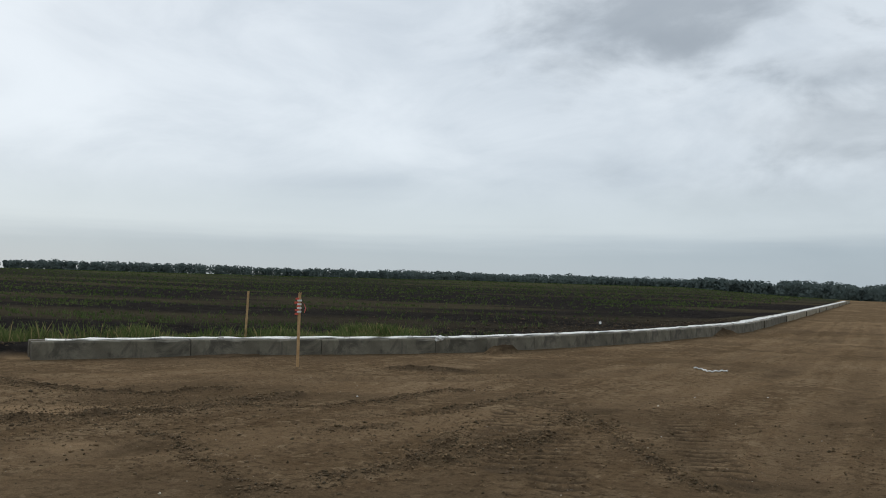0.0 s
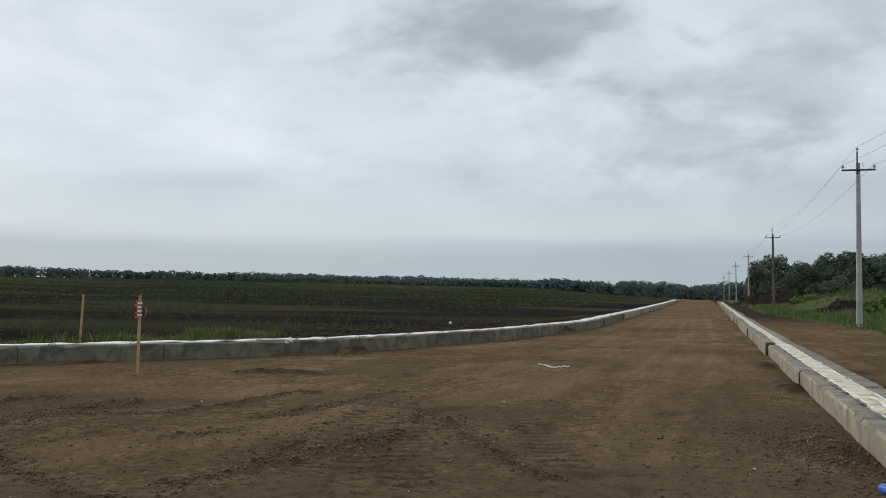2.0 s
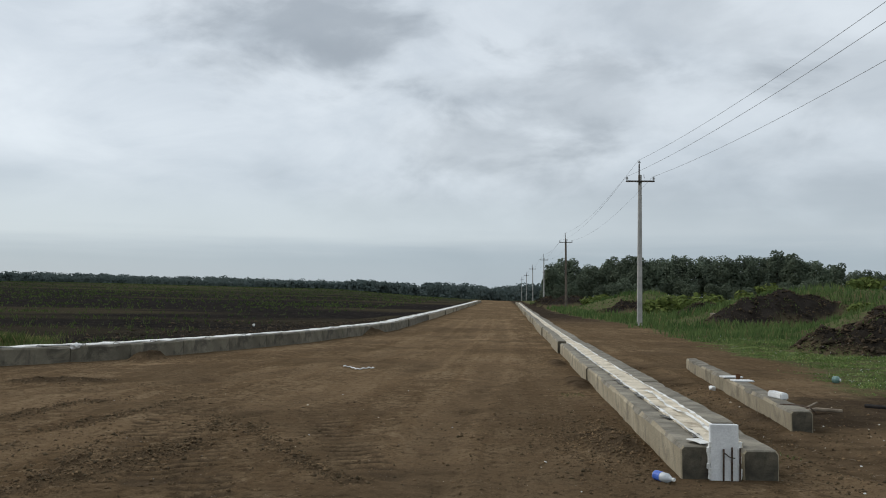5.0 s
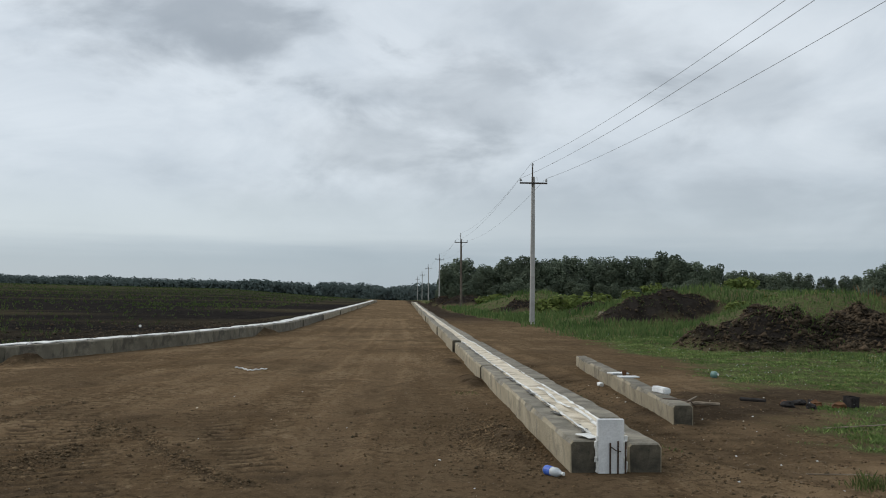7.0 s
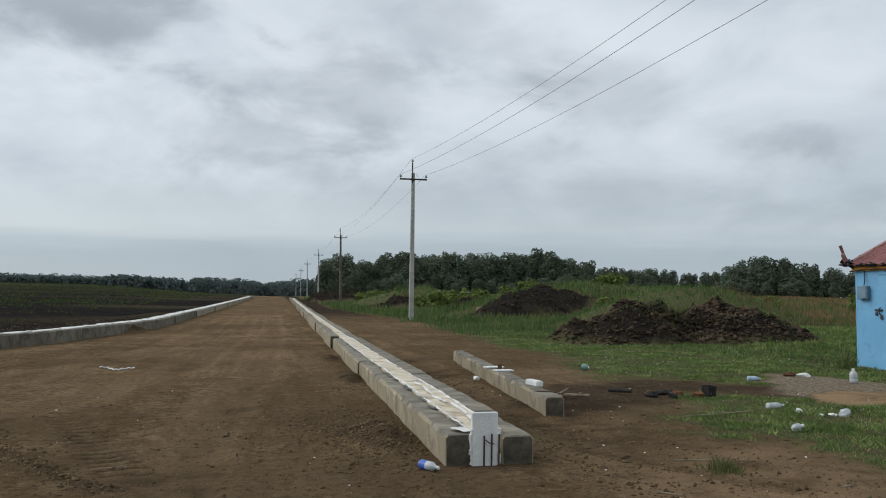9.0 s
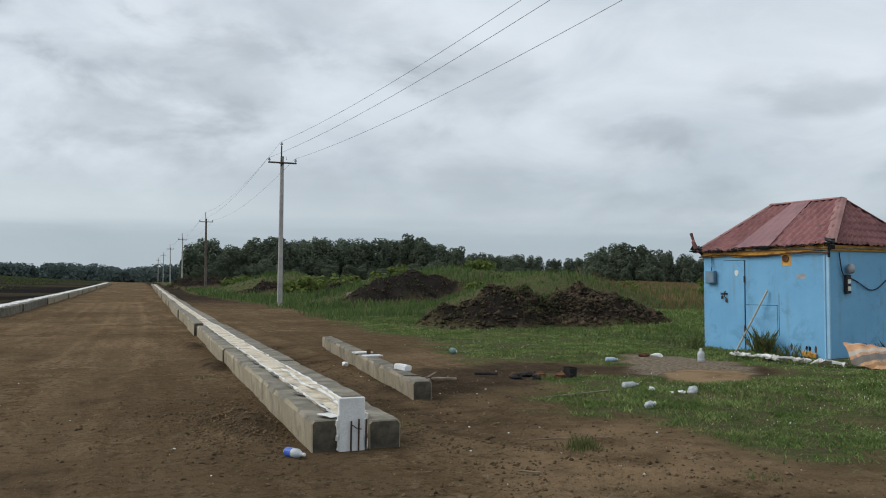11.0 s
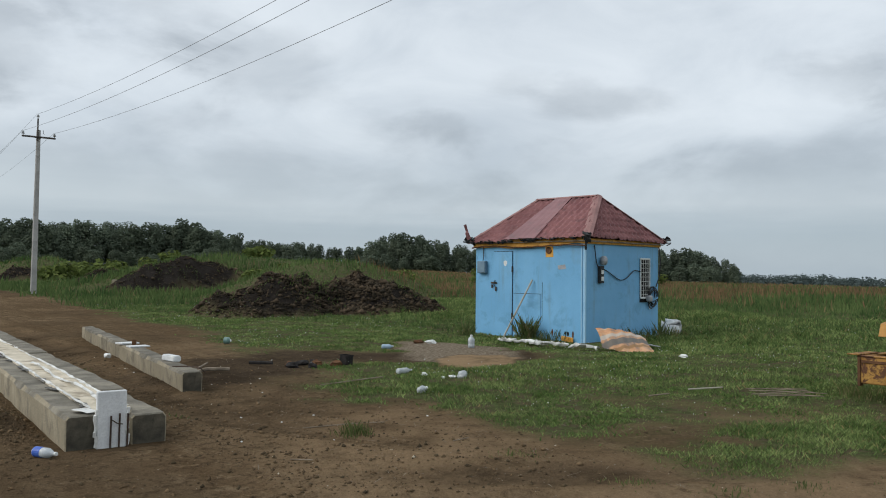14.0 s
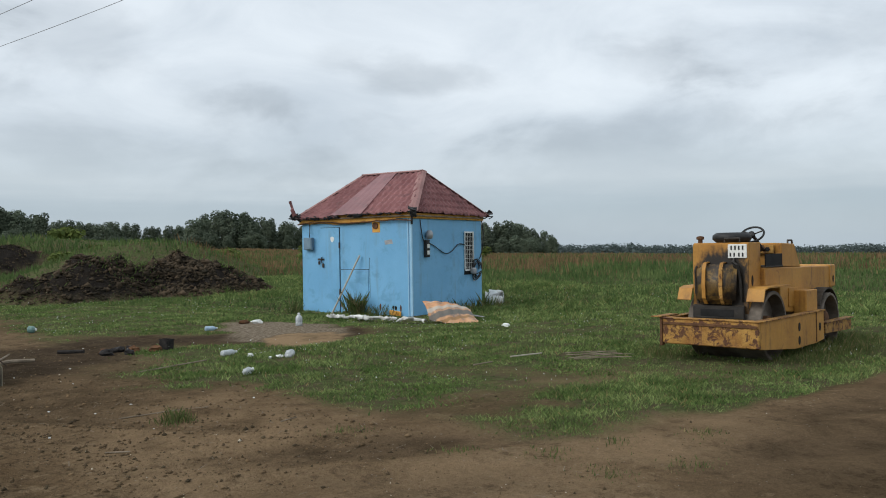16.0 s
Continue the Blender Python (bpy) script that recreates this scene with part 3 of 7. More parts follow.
def build_ground():
    gx = steps(-12.0, 6.5, 0.055, 1.035, 1.03, 2600.0)
    gy = steps(2.8, 16.0, 0.055, 1.09, 1.02, 2600.0)
    x, y = np.meshgrid(gx, gy)
    x, y = x.ravel(), y.ravel()
    zone = zones_of(x, y)
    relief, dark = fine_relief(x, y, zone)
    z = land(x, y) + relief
    w, h = len(gx), len(gy)
    corner = (np.arange(h - 1)[:, None] * w + np.arange(w - 1)[None]).ravel()
    me = many("ground", np.stack([x, y, z], 1), np.stack([corner, corner + 1, corner + w + 1, corner + w], 1), GROUND, True)
    moist = np.clip(zone["moist"] + dark, 0, 1)
    for name, values in (("zones", (zone["grass"], np.maximum(zone["black"], 0.30 * np.clip(dark, 0, 1)), moist)), ("zones_b", (zone["pale"], zone["far"], zone["gravel"]))):
        layer = me.color_attributes.new(name, "FLOAT_COLOR", "POINT")
        layer.data.foreach_set("color", np.stack([*values, np.ones_like(x)], 1).astype(np.float32).ravel())
    return tagged(new("ground", me), "rutted bare brown soil with grass and black tilled field", "ground", kind="structure")


ground = build_ground()


def height_of(x, y):
    """Heights on the finished ground for arrays of places."""
    x, y = np.asarray(x, float), np.asarray(y, float)
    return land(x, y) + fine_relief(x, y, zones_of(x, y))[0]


def z_at(x, y):
    return float(height_of(np.array([x]), np.array([y]))[0])

# ---- concrete blocks laid in two rows along both sides of the road ----


def beam_mesh(length, wide, tall, seed, material):
    """A cast concrete block with chipped upper arrises and slightly wavy faces."""
    rng = random.Random(seed)
    bm = bmesh.new()
    cuts = max(6, int(length / 0.24))
    rings = []
    for i in range(cuts + 1):
        yy = length * i / cuts
        chip = [0.010 + (rng.uniform(0.012, 0.030) if rng.random() < 0.13 else rng.uniform(0, 0.006)) for _ in range(2)]
        ring = [(-wide / 2 + 0.004, -0.12), (wide / 2 - 0.004, -0.12), (wide / 2, tall - 0.02 - chip[0]), (wide / 2 - 0.010 - chip[0], tall), (-wide / 2 + 0.010 + chip[1], tall), (-wide / 2, tall - 0.02 - chip[1])]
        rings.append([bm.verts.new((a + rng.uniform(-0.004, 0.004), yy, b + (rng.uniform(-0.005, 0.005) if b > 0 else 0))) for a, b in ring])
    for a, b in zip(rings, rings[1:]):
        for k in range(6):
            bm.faces.new((a[k], a[(k + 1) % 6], b[(k + 1) % 6], b[k]))
    ends = [bm.faces.new(rings[0][::-1]), bm.faces.new(rings[-1])]
    bmesh.ops.bevel(bm, geom=[e for f in ends for e in f.edges], offset=0.012, segments=1, affect="EDGES")
    bmesh.ops.recalc_face_normals(bm, faces=bm.faces)
    me = bpy.data.meshes.new("concrete_block")
    bm.to_mesh(me)
    bm.free()
    me.materials.append(material)
    me.materials.append(SHADED_END)
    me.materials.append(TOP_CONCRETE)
    # faces at the near end take the darker material that carries their shade
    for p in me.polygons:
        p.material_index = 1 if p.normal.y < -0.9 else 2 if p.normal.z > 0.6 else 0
    return me


# shade of the ends turned from the sun, put into the colour with stains
SHADED_END = surface("shaded_stained_concrete_end", ((0.036, 0.033, 0.026), (0.135, 0.118, 0.084)), 3.5, 0.85, bump=0.4, grain=40, stain=(0.02, 0.021, 0.017), stain_scale=4.0, stain_amount=0.8)
BEAMS = {}


def lay_beam(ax, ay, bx, by, wide, tall, label, seed, lift=0.0, z=None, material=CONCRETE):
    length = math.hypot(bx - ax, by - ay) - 0.010
    key = (round(length, 2), wide, tall, seed % 4, material.name)
    if key not in BEAMS:
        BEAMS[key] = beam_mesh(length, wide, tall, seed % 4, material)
    rng = random.Random(seed)
    z0 = ground_at(ax, ay) if z is None else z
    z1 = ground_at(bx, by) if z is None else z
    tilt = math.degrees(math.atan2(z1 - z0, length))
    ob = new("concrete_block", BEAMS[key])
    ob.matrix_world = pose(ax, ay, z0 + lift + rng.uniform(-0.008, 0.008), tilt + rng.uniform(-0.1, 0.1), rng.uniform(-0.6, 0.6), math.degrees(math.atan2(-(bx - ax), by - ay)))
    return tagged(ob, label, "concrete block", "concrete blocks along the road")


GREY_BEAM = "long weathered grey concrete block lying beside the dirt road"
# western side, round the corner of the junction and on along the road
WEST_LINE = [(-15.0, 11.05), (-13.35, 13.75), (-11.45, 16.0), (-9.62, 18.25), (-8.78, 19.5), (-7.5, 22.95), (-6.35, 26.5), (-5.62, 30.2), (-4.95, 34.2), (-4.5, 38.4)]
LEAN = 0.0135


def west_rows():
    seed = 10
    line = WEST_LINE
    for k, ((ax, ay), (bx, by)) in enumerate(zip(line, line[1:])):
        dx, dy = bx - ax, by - ay
        length = math.hypot(dx, dy)
        nx, ny = -dy / length, dx / length
        pieces = 2 if length > 3.3 else 1
        for row, off in ((0, 0.14), (1, 0.72)):
            for p in range(pieces):
                a, b = p / pieces, (p + 1) / pieces
                lay_beam(ax + dx * a + nx * off, ay + dy * a + ny * off, ax + dx * b + nx * off, ay + dy * b + ny * off, 0.28, 0.37, GREY_BEAM, seed, material=DARK_CONCRETE)
                seed += 1
    for k in range(34):
        y0 = 39.0 + 3.6 * k
        for x0 in (-4.72, -5.30):
            x1 = x0 + LEAN * (y0 - 39.0) + 0.05 * math.sin(k * 1.7)
            lay_beam(x1, y0, x1 + LEAN * 3.55, y0 + 3.55, 0.28, 0.37, GREY_BEAM, 60 + k, material=CONCRETE if k > 3 else DARK_CONCRETE)


west_rows()
EAST_TALL = 0.29
EAST_JOINTS = (7.38, 10.95, 15.9, 19.9, 24.0)


def east_x(y):
    return 1.49 + LEAN * y


def east_rows():
    for k, (a, b) in enumerate(zip(EAST_JOINTS, EAST_JOINTS[1:])):
        jog = 0.02 * math.sin(k * 2.3)
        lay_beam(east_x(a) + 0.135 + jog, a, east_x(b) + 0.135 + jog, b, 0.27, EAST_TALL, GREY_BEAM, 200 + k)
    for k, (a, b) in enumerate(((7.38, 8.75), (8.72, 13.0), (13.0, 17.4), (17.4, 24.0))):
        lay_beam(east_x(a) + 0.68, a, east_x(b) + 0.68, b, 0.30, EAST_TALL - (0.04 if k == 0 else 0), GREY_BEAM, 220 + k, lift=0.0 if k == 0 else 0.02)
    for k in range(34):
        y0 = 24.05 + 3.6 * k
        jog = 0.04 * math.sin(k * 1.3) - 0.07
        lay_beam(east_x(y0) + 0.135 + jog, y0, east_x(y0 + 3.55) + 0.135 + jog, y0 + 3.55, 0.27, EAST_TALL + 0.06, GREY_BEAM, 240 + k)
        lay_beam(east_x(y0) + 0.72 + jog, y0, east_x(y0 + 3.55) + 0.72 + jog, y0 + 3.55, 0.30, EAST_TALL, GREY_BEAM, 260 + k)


east_rows()
lay_beam(3.60, 10.13, 4.42, 19.2, 0.25, 0.25, "single long pale concrete block lying on bare soil", 300)
lay_beam(12.6, 49.6, 14.6, 47.3, 0.35, 0.30, "pale concrete block lying in the grass by a soil heap", 301)


# ---- fill and white sheeting between the rows ----
FILL = surface("cream_fill", ((0.50, 0.44, 0.335), (0.68, 0.61, 0.49)), 3.0, 0.9, bump=0.5, grain=40, stain=(0.22, 0.18, 0.125), stain_scale=2.4, stain_amount=0.7, stain_cut=(0.48, 0.64))
SHEET = surface("white_sheeting", ((0.56, 0.56, 0.53), (0.76, 0.76, 0.73)), 3.0, 0.6, bump=0.4, grain=25, stain=(0.26, 0.24, 0.20), stain_scale=4.0, stain_amount=0.6)
TAR = surface("grey_tar_smears", ((0.060, 0.058, 0.052), (0.15, 0.145, 0.13)), 9.0, 0.7, bump=0.5, grain=40, stain=(0.42, 0.40, 0.36), stain_scale=9.0, stain_amount=0.8)


def ribbon(name, centre, half, thick, material, ragged=0.0, seed=1, rise=0.0):
    """A strip that follows a line of points; half: its half width; ragged: how far its edges stray."""
    rng = random.Random(seed)
    bm = bmesh.new()
    rows = []
    for i, p in enumerate(centre):
        a, b = centre[max(i - 1, 0)], centre[min(i + 1, len(centre) - 1)]
        side = Vector((b[1] - a[1], -(b[0] - a[0]), 0)).normalized()
        p = Vector(p)
        l, r_ = half + rng.uniform(-ragged, ragged), half + rng.uniform(-ragged, ragged)
        row = []
        for s_ in (-l, -l * 0.4, r_ * 0.4, r_):
            row.append(p + side * s_ + Vector((0, 0, rng.uniform(0, rise))))
        rows.append(([bm.verts.new(v) for v in row], [bm.verts.new(v - Vector((0, 0, thick))) for v in row]))
    for (a, al), (b, bl) in zip(rows, rows[1:]):
        for k in range(3):
            bm.faces.new((a[k], a[k + 1], b[k + 1], b[k]))
            bm.faces.new((al[k], bl[k], bl[k + 1], al[k + 1]))
        bm.faces.new((a[0], b[0], bl[0], al[0]))
        bm.faces.new((a[3], al[3], bl[3], b[3]))
    for top, low_ in (rows[0], rows[-1]):
        for k in range(3):
            bm.faces.new((top[k], top[k + 1], low_[k + 1], low_[k]))
    return part(name, bm, material, smooth=False)


def line_points(x_of, y0, y1, step, up):
    return [(x_of(y), y, ground_at(x_of(y), y) + up) for y in np.arange(y0, y1, step)]


jogged = lambda off: (lambda y: east_x(y) + off - 0.07 * float(smooth(y, 23.5, 24.4)))
fill = ribbon("channel_fill", line_points(jogged(0.400), 7.52, 140.0, 0.6, EAST_TALL + 0.006), 0.165, 0.25, FILL, 0.0, 3, 0.006)
tagged(fill, "cream gravel and mortar fill between two concrete rows", "channel fill")
for name, off, half, seed, rise, up in (("white_sheeting", 0.250, 0.013, 4, 0.010, 0.014), ("white_sheeting", 0.545, 0.014, 5, 0.010, 0.014)):
    ob = ribbon(name, line_points(lambda y, off=off: jogged(off)(y) + 0.035 * float(fbm(np.array([y]), np.array([off * 50]), 0.9, 3)[0]), 7.6, 120.0, 0.15, EAST_TALL + up), half, 0.006, SHEET, 0.012, seed, rise)
    tagged(ob, "torn white plastic sheeting strip on top of concrete blocks", "plastic sheeting")
rng = random.Random(12)
y_ = 7.75
while y_ < 40.0:
    run_ = rng.uniform(0.25, 0.9)
    at_ = jogged(0.222 + rng.uniform(-0.02, 0.03))
    ob = ribbon("tar_smear", line_points(at_, y_, y_ + run_, 0.09, EAST_TALL + 0.009), 0.030, 0.006, TAR, 0.024, int(y_ * 10), 0.006)
    tagged(ob, "grey smear of tar on the concrete block's edge", "tar smear", "tar smears")
    y_ += run_ + rng.uniform(0.1, 0.9)
west_mid = []
for (ax, ay), (bx, by) in zip(WEST_LINE, WEST_LINE[1:]):
    L_ = math.hypot(bx - ax, by - ay)
    for k in range(int(L_ / 0.3)):
        t_ = k * 0.3 / L_
        west_mid.append((ax + (bx - ax) * t_ - (by - ay) / L_ * 0.45, ay + (by - ay) * t_ + (bx - ax) / L_ * 0.45))
west_mid = west_mid[1:] + [(-5.0 + LEAN * (y - 39), y) for y in np.arange(39.2, 150, 0.5)]
ob = ribbon("channel_fill", [(x, y, ground_at(x, y) + 0.35) for x, y in west_mid], 0.17, 0.3, FILL, 0.0, 6)
tagged(ob, "cream mortar fill between two concrete rows", "channel fill")
ob = ribbon("white_sheeting", [(x, y, ground_at(x, y) + 0.372) for x, y in west_mid], 0.215, 0.02, SHEET, 0.07, 7, 0.035)
tagged(ob, "long rumpled white sheeting over the concrete blocks", "plastic sheeting")

# ---- power line ----
POLE_CONCRETE = surface("pole_concrete", ((0.30, 0.295, 0.28), (0.42, 0.41, 0.39)), 1.2, 0.85, bump=0.15, grain=30, stain=(0.2, 0.19, 0.17), stain_scale=0.8)
POLE_WOOD = surface("weathered_pole_wood", ((0.085, 0.07, 0.055), (0.15, 0.125, 0.10)), 1.5, 0.9, bump=0.3, grain=25)
STEEL = surface("dark_steel", ((0.05, 0.048, 0.046), (0.11, 0.09, 0.075)), 6, 0.6, 0.6, bump=0.1, grain=50)
PORCELAIN = surface("grey_porcelain", ((0.25, 0.26, 0.26), (0.36, 0.37, 0.37)), 5, 0.3, bump=0)
WIRE = surface("wire_aluminium", ((0.16, 0.16, 0.165), (0.22, 0.22, 0.225)), 5, 0.5, 0.5, bump=0)

POLES = [(10.5, -1.6), (8.22, 48.3), (8.72, 104.6), (9.12, 161.0), (9.45, 217.0), (9.75, 272.0), (9.95, 328.0)]
ARM_Z, TOP_Z, ARM_HALF = 8.45, 9.35, 0.76


def power_pole(wooden=False):
    pole = empty("power_pole", None, "dark weathered wooden power pole with steel crossarm" if wooden else "tall grey concrete power pole with steel crossarm", "power pole", "power poles along the road")
    bm = tube([(0, 0, -0.6), (0, 0, 4.0), (0, 0, 8.75)], 0.1, 12, [0.165, 0.145, 0.105]) if wooden else bmesh.new()
    if not wooden:
        rings = []
        for z, w, d in ((-0.6, 0.145, 0.13), (4.0, 0.122, 0.11), (8.75, 0.095, 0.09)):
            c = 0.03
            rings.append([bm.verts.new((x, y, z)) for x, y in ((-w + c, -d), (w - c, -d), (w, -d + c), (w, d - c), (w - c, d), (-w + c, d), (-w, d - c), (-w, -d + c))])
        for a, b in zip(rings, rings[1:]):
            for k in range(8):
                bm.faces.new((a[k], a[(k + 1) % 8], b[(k + 1) % 8], b[k]))
        bm.faces.new(rings[-1])
    part("shaft", bm, POLE_WOOD if wooden else POLE_CONCRETE, pole)
    arm = box(-0.82, 0.82, -0.19, -0.105, ARM_Z - 0.14, ARM_Z - 0.05, 0.008)
    part("crossarm", arm, STEEL, pole)
    part("clamp", box(-0.14, 0.14, -0.2, 0.14, ARM_Z - 0.12, ARM_Z - 0.07, 0.01), STEEL, pole)
    part("top_rod", tube([(-0.06, -0.12, ARM_Z - 0.3), (-0.06, -0.12, TOP_Z)], 0.04, 8), STEEL, pole)
    for x, z in ((-ARM_HALF, ARM_Z - 0.05), (ARM_HALF, ARM_Z - 0.05), (-0.06, TOP_Z)):
        pin = lathe([(0.015, 0), (0.015, 0.07), (0.075, 0.075), (0.09, 0.10), (0.05, 0.13), (0.065, 0.15), (0.045, 0.19), (0.03, 0.22)], 12, None, Matrix.Translation((x, -0.14 if abs(x) > 0.5 else -0.12, z)))
        part("insulator", pin, PORCELAIN, pole, smooth=True)
    part("grounding_hook", tube([(0.2, -0.13, ARM_Z + 0.3), (0.22, -0.13, ARM_Z + 0.12), (0.27, -0.13, ARM_Z + 0.08)], 0.012, 6), STEEL, pole)
    return pole


concrete_pole = power_pole()
wooden_pole = power_pole(True)
for i, (x, y) in enumerate(POLES):
    turn = -1.0 if i else 4.0
    z = ground_at(x, y) - 0.02
    lean_ = (0.0, 0.4, -0.3, 0.2, -0.3, 0.2, 0.0)[i]
    m = pose(x, y, z, 0, lean_, turn)
    if i == 1:
        concrete_pole.matrix_world = m
    elif i == 2:
        wooden_pole.matrix_world = m
    else:
        copy_thing(concrete_pole, m)


def wires():
    for off, up in ((-ARM_HALF, ARM_Z + 0.14), (ARM_HALF, ARM_Z + 0.14), (-0.06, TOP_Z + 0.2)):
        for (ax, ay), (bx, by) in zip(POLES, POLES[1:]):
            az_, bz_ = ground_at(ax, ay) + up, ground_at(bx, by) + up
            pts = []
            for k in range(25):
                t = k / 24
                pts.append((ax + (bx - ax) * t + off, ay + (by - ay) * t - 0.14, az_ + (bz_ - az_) * t - 0.75 * 4 * t * (1 - t)))
            ob = part("power_wire", tube(pts, 0.0075 if ay < 0 else 0.006, 5), WIRE)
            tagged(ob, "thin sagging grey power wire between poles", "wire", "power wires")


wires()

# ---- hut ----
BLUE = surface("blue_paint", ((0.150, 0.385, 0.62), (0.185, 0.44, 0.68)), 0.9, 0.55, bump=0.03, grain=110, stain=(0.115, 0.30, 0.48), stain_scale=2.0, stain_amount=0.6, gloss=0.4, streak=(0.145, 0.235, 0.30), streak_amount=0.38, streak_scale=4.5)
FADED_BLUE = surface("faded_blue_paint", ((0.25, 0.46, 0.64), (0.33, 0.54, 0.70)), 2.0, 0.6, bump=0.05, grain=80, streak=(0.20, 0.22, 0.22), streak_amount=0.5)
BLUE_GREY = surface("blue_grey_metal", ((0.13, 0.21, 0.28), (0.19, 0.28, 0.35)), 5, 0.55, 0.2, bump=0.1, stain=(0.10, 0.09, 0.08))
ROOF_FLAT = surface("flat_roof_sheet", ((0.200, 0.090, 0.092), (0.258, 0.125, 0.127)), 1.2, 0.5, bump=0.15, grain=25, stain=(0.12, 0.07, 0.07), stain_scale=2.0, stain_amount=0.6, gloss=0.5)
ORANGE = surface("orange_board", ((0.60, 0.29, 0.05), (0.72, 0.38, 0.085)), 3, 0.7, bump=0.15, grain=20, stain=(0.2, 0.09, 0.03), stain_scale=4)
ROOF = surface("maroon_roofing", ((0.175, 0.068, 0.068), (0.245, 0.105, 0.102)), 1.6, 0.65, bump=0.2, grain=20, stain=(0.10, 0.05, 0.05), stain_scale=2.5, stain_amount=0.6, vary=0.1)
ROOF_TRIM = surface("ridge_trim", ((0.24, 0.125, 0.115), (0.32, 0.175, 0.16)), 2, 0.6, bump=0.15, grain=20, stain=(0.12, 0.06, 0.05))
RUST = surface("rust", ((0.09, 0.045, 0.025), (0.17, 0.085, 0.04)), 8, 0.85, 0.2, bump=0.4, grain=50)
BLACK = surface("black_plastic", ((0.012, 0.012, 0.013), (0.03, 0.03, 0.03)), 8, 0.55, bump=0.1)
DARK_GAP = surface("dark_inside", ((0.01, 0.01, 0.01), (0.02, 0.02, 0.02)), 4, 0.9, bump=0)
GREY_METAL = surface("galvanised", ((0.30, 0.31, 0.32), (0.42, 0.43, 0.44)), 6, 0.5, 0.4, bump=0.1)
WHITE = surface("white_plastic", ((0.66, 0.68, 0.66), (0.78, 0.79, 0.77)), 7, 0.45, bump=0.1, stain=(0.4, 0.38, 0.33), stain_scale=6)
WOOD = surface("raw_wood", ((0.36, 0.22, 0.10), (0.50, 0.33, 0.165)), 5, 0.85, bump=0.3, grain=60, stain=(0.2, 0.12, 0.06), stain_scale=4)
PALE_WOOD = surface("pale_wood", ((0.38, 0.34, 0.28), (0.50, 0.46, 0.39)), 6, 0.85, bump=0.2, grain=60)
OLD_WOOD = surface("grey_wood", ((0.16, 0.125, 0.09), (0.28, 0.23, 0.17)), 6, 0.9, bump=0.4, grain=60)
HX, HY, WALL_Z = 3.25, 3.60, 2.27


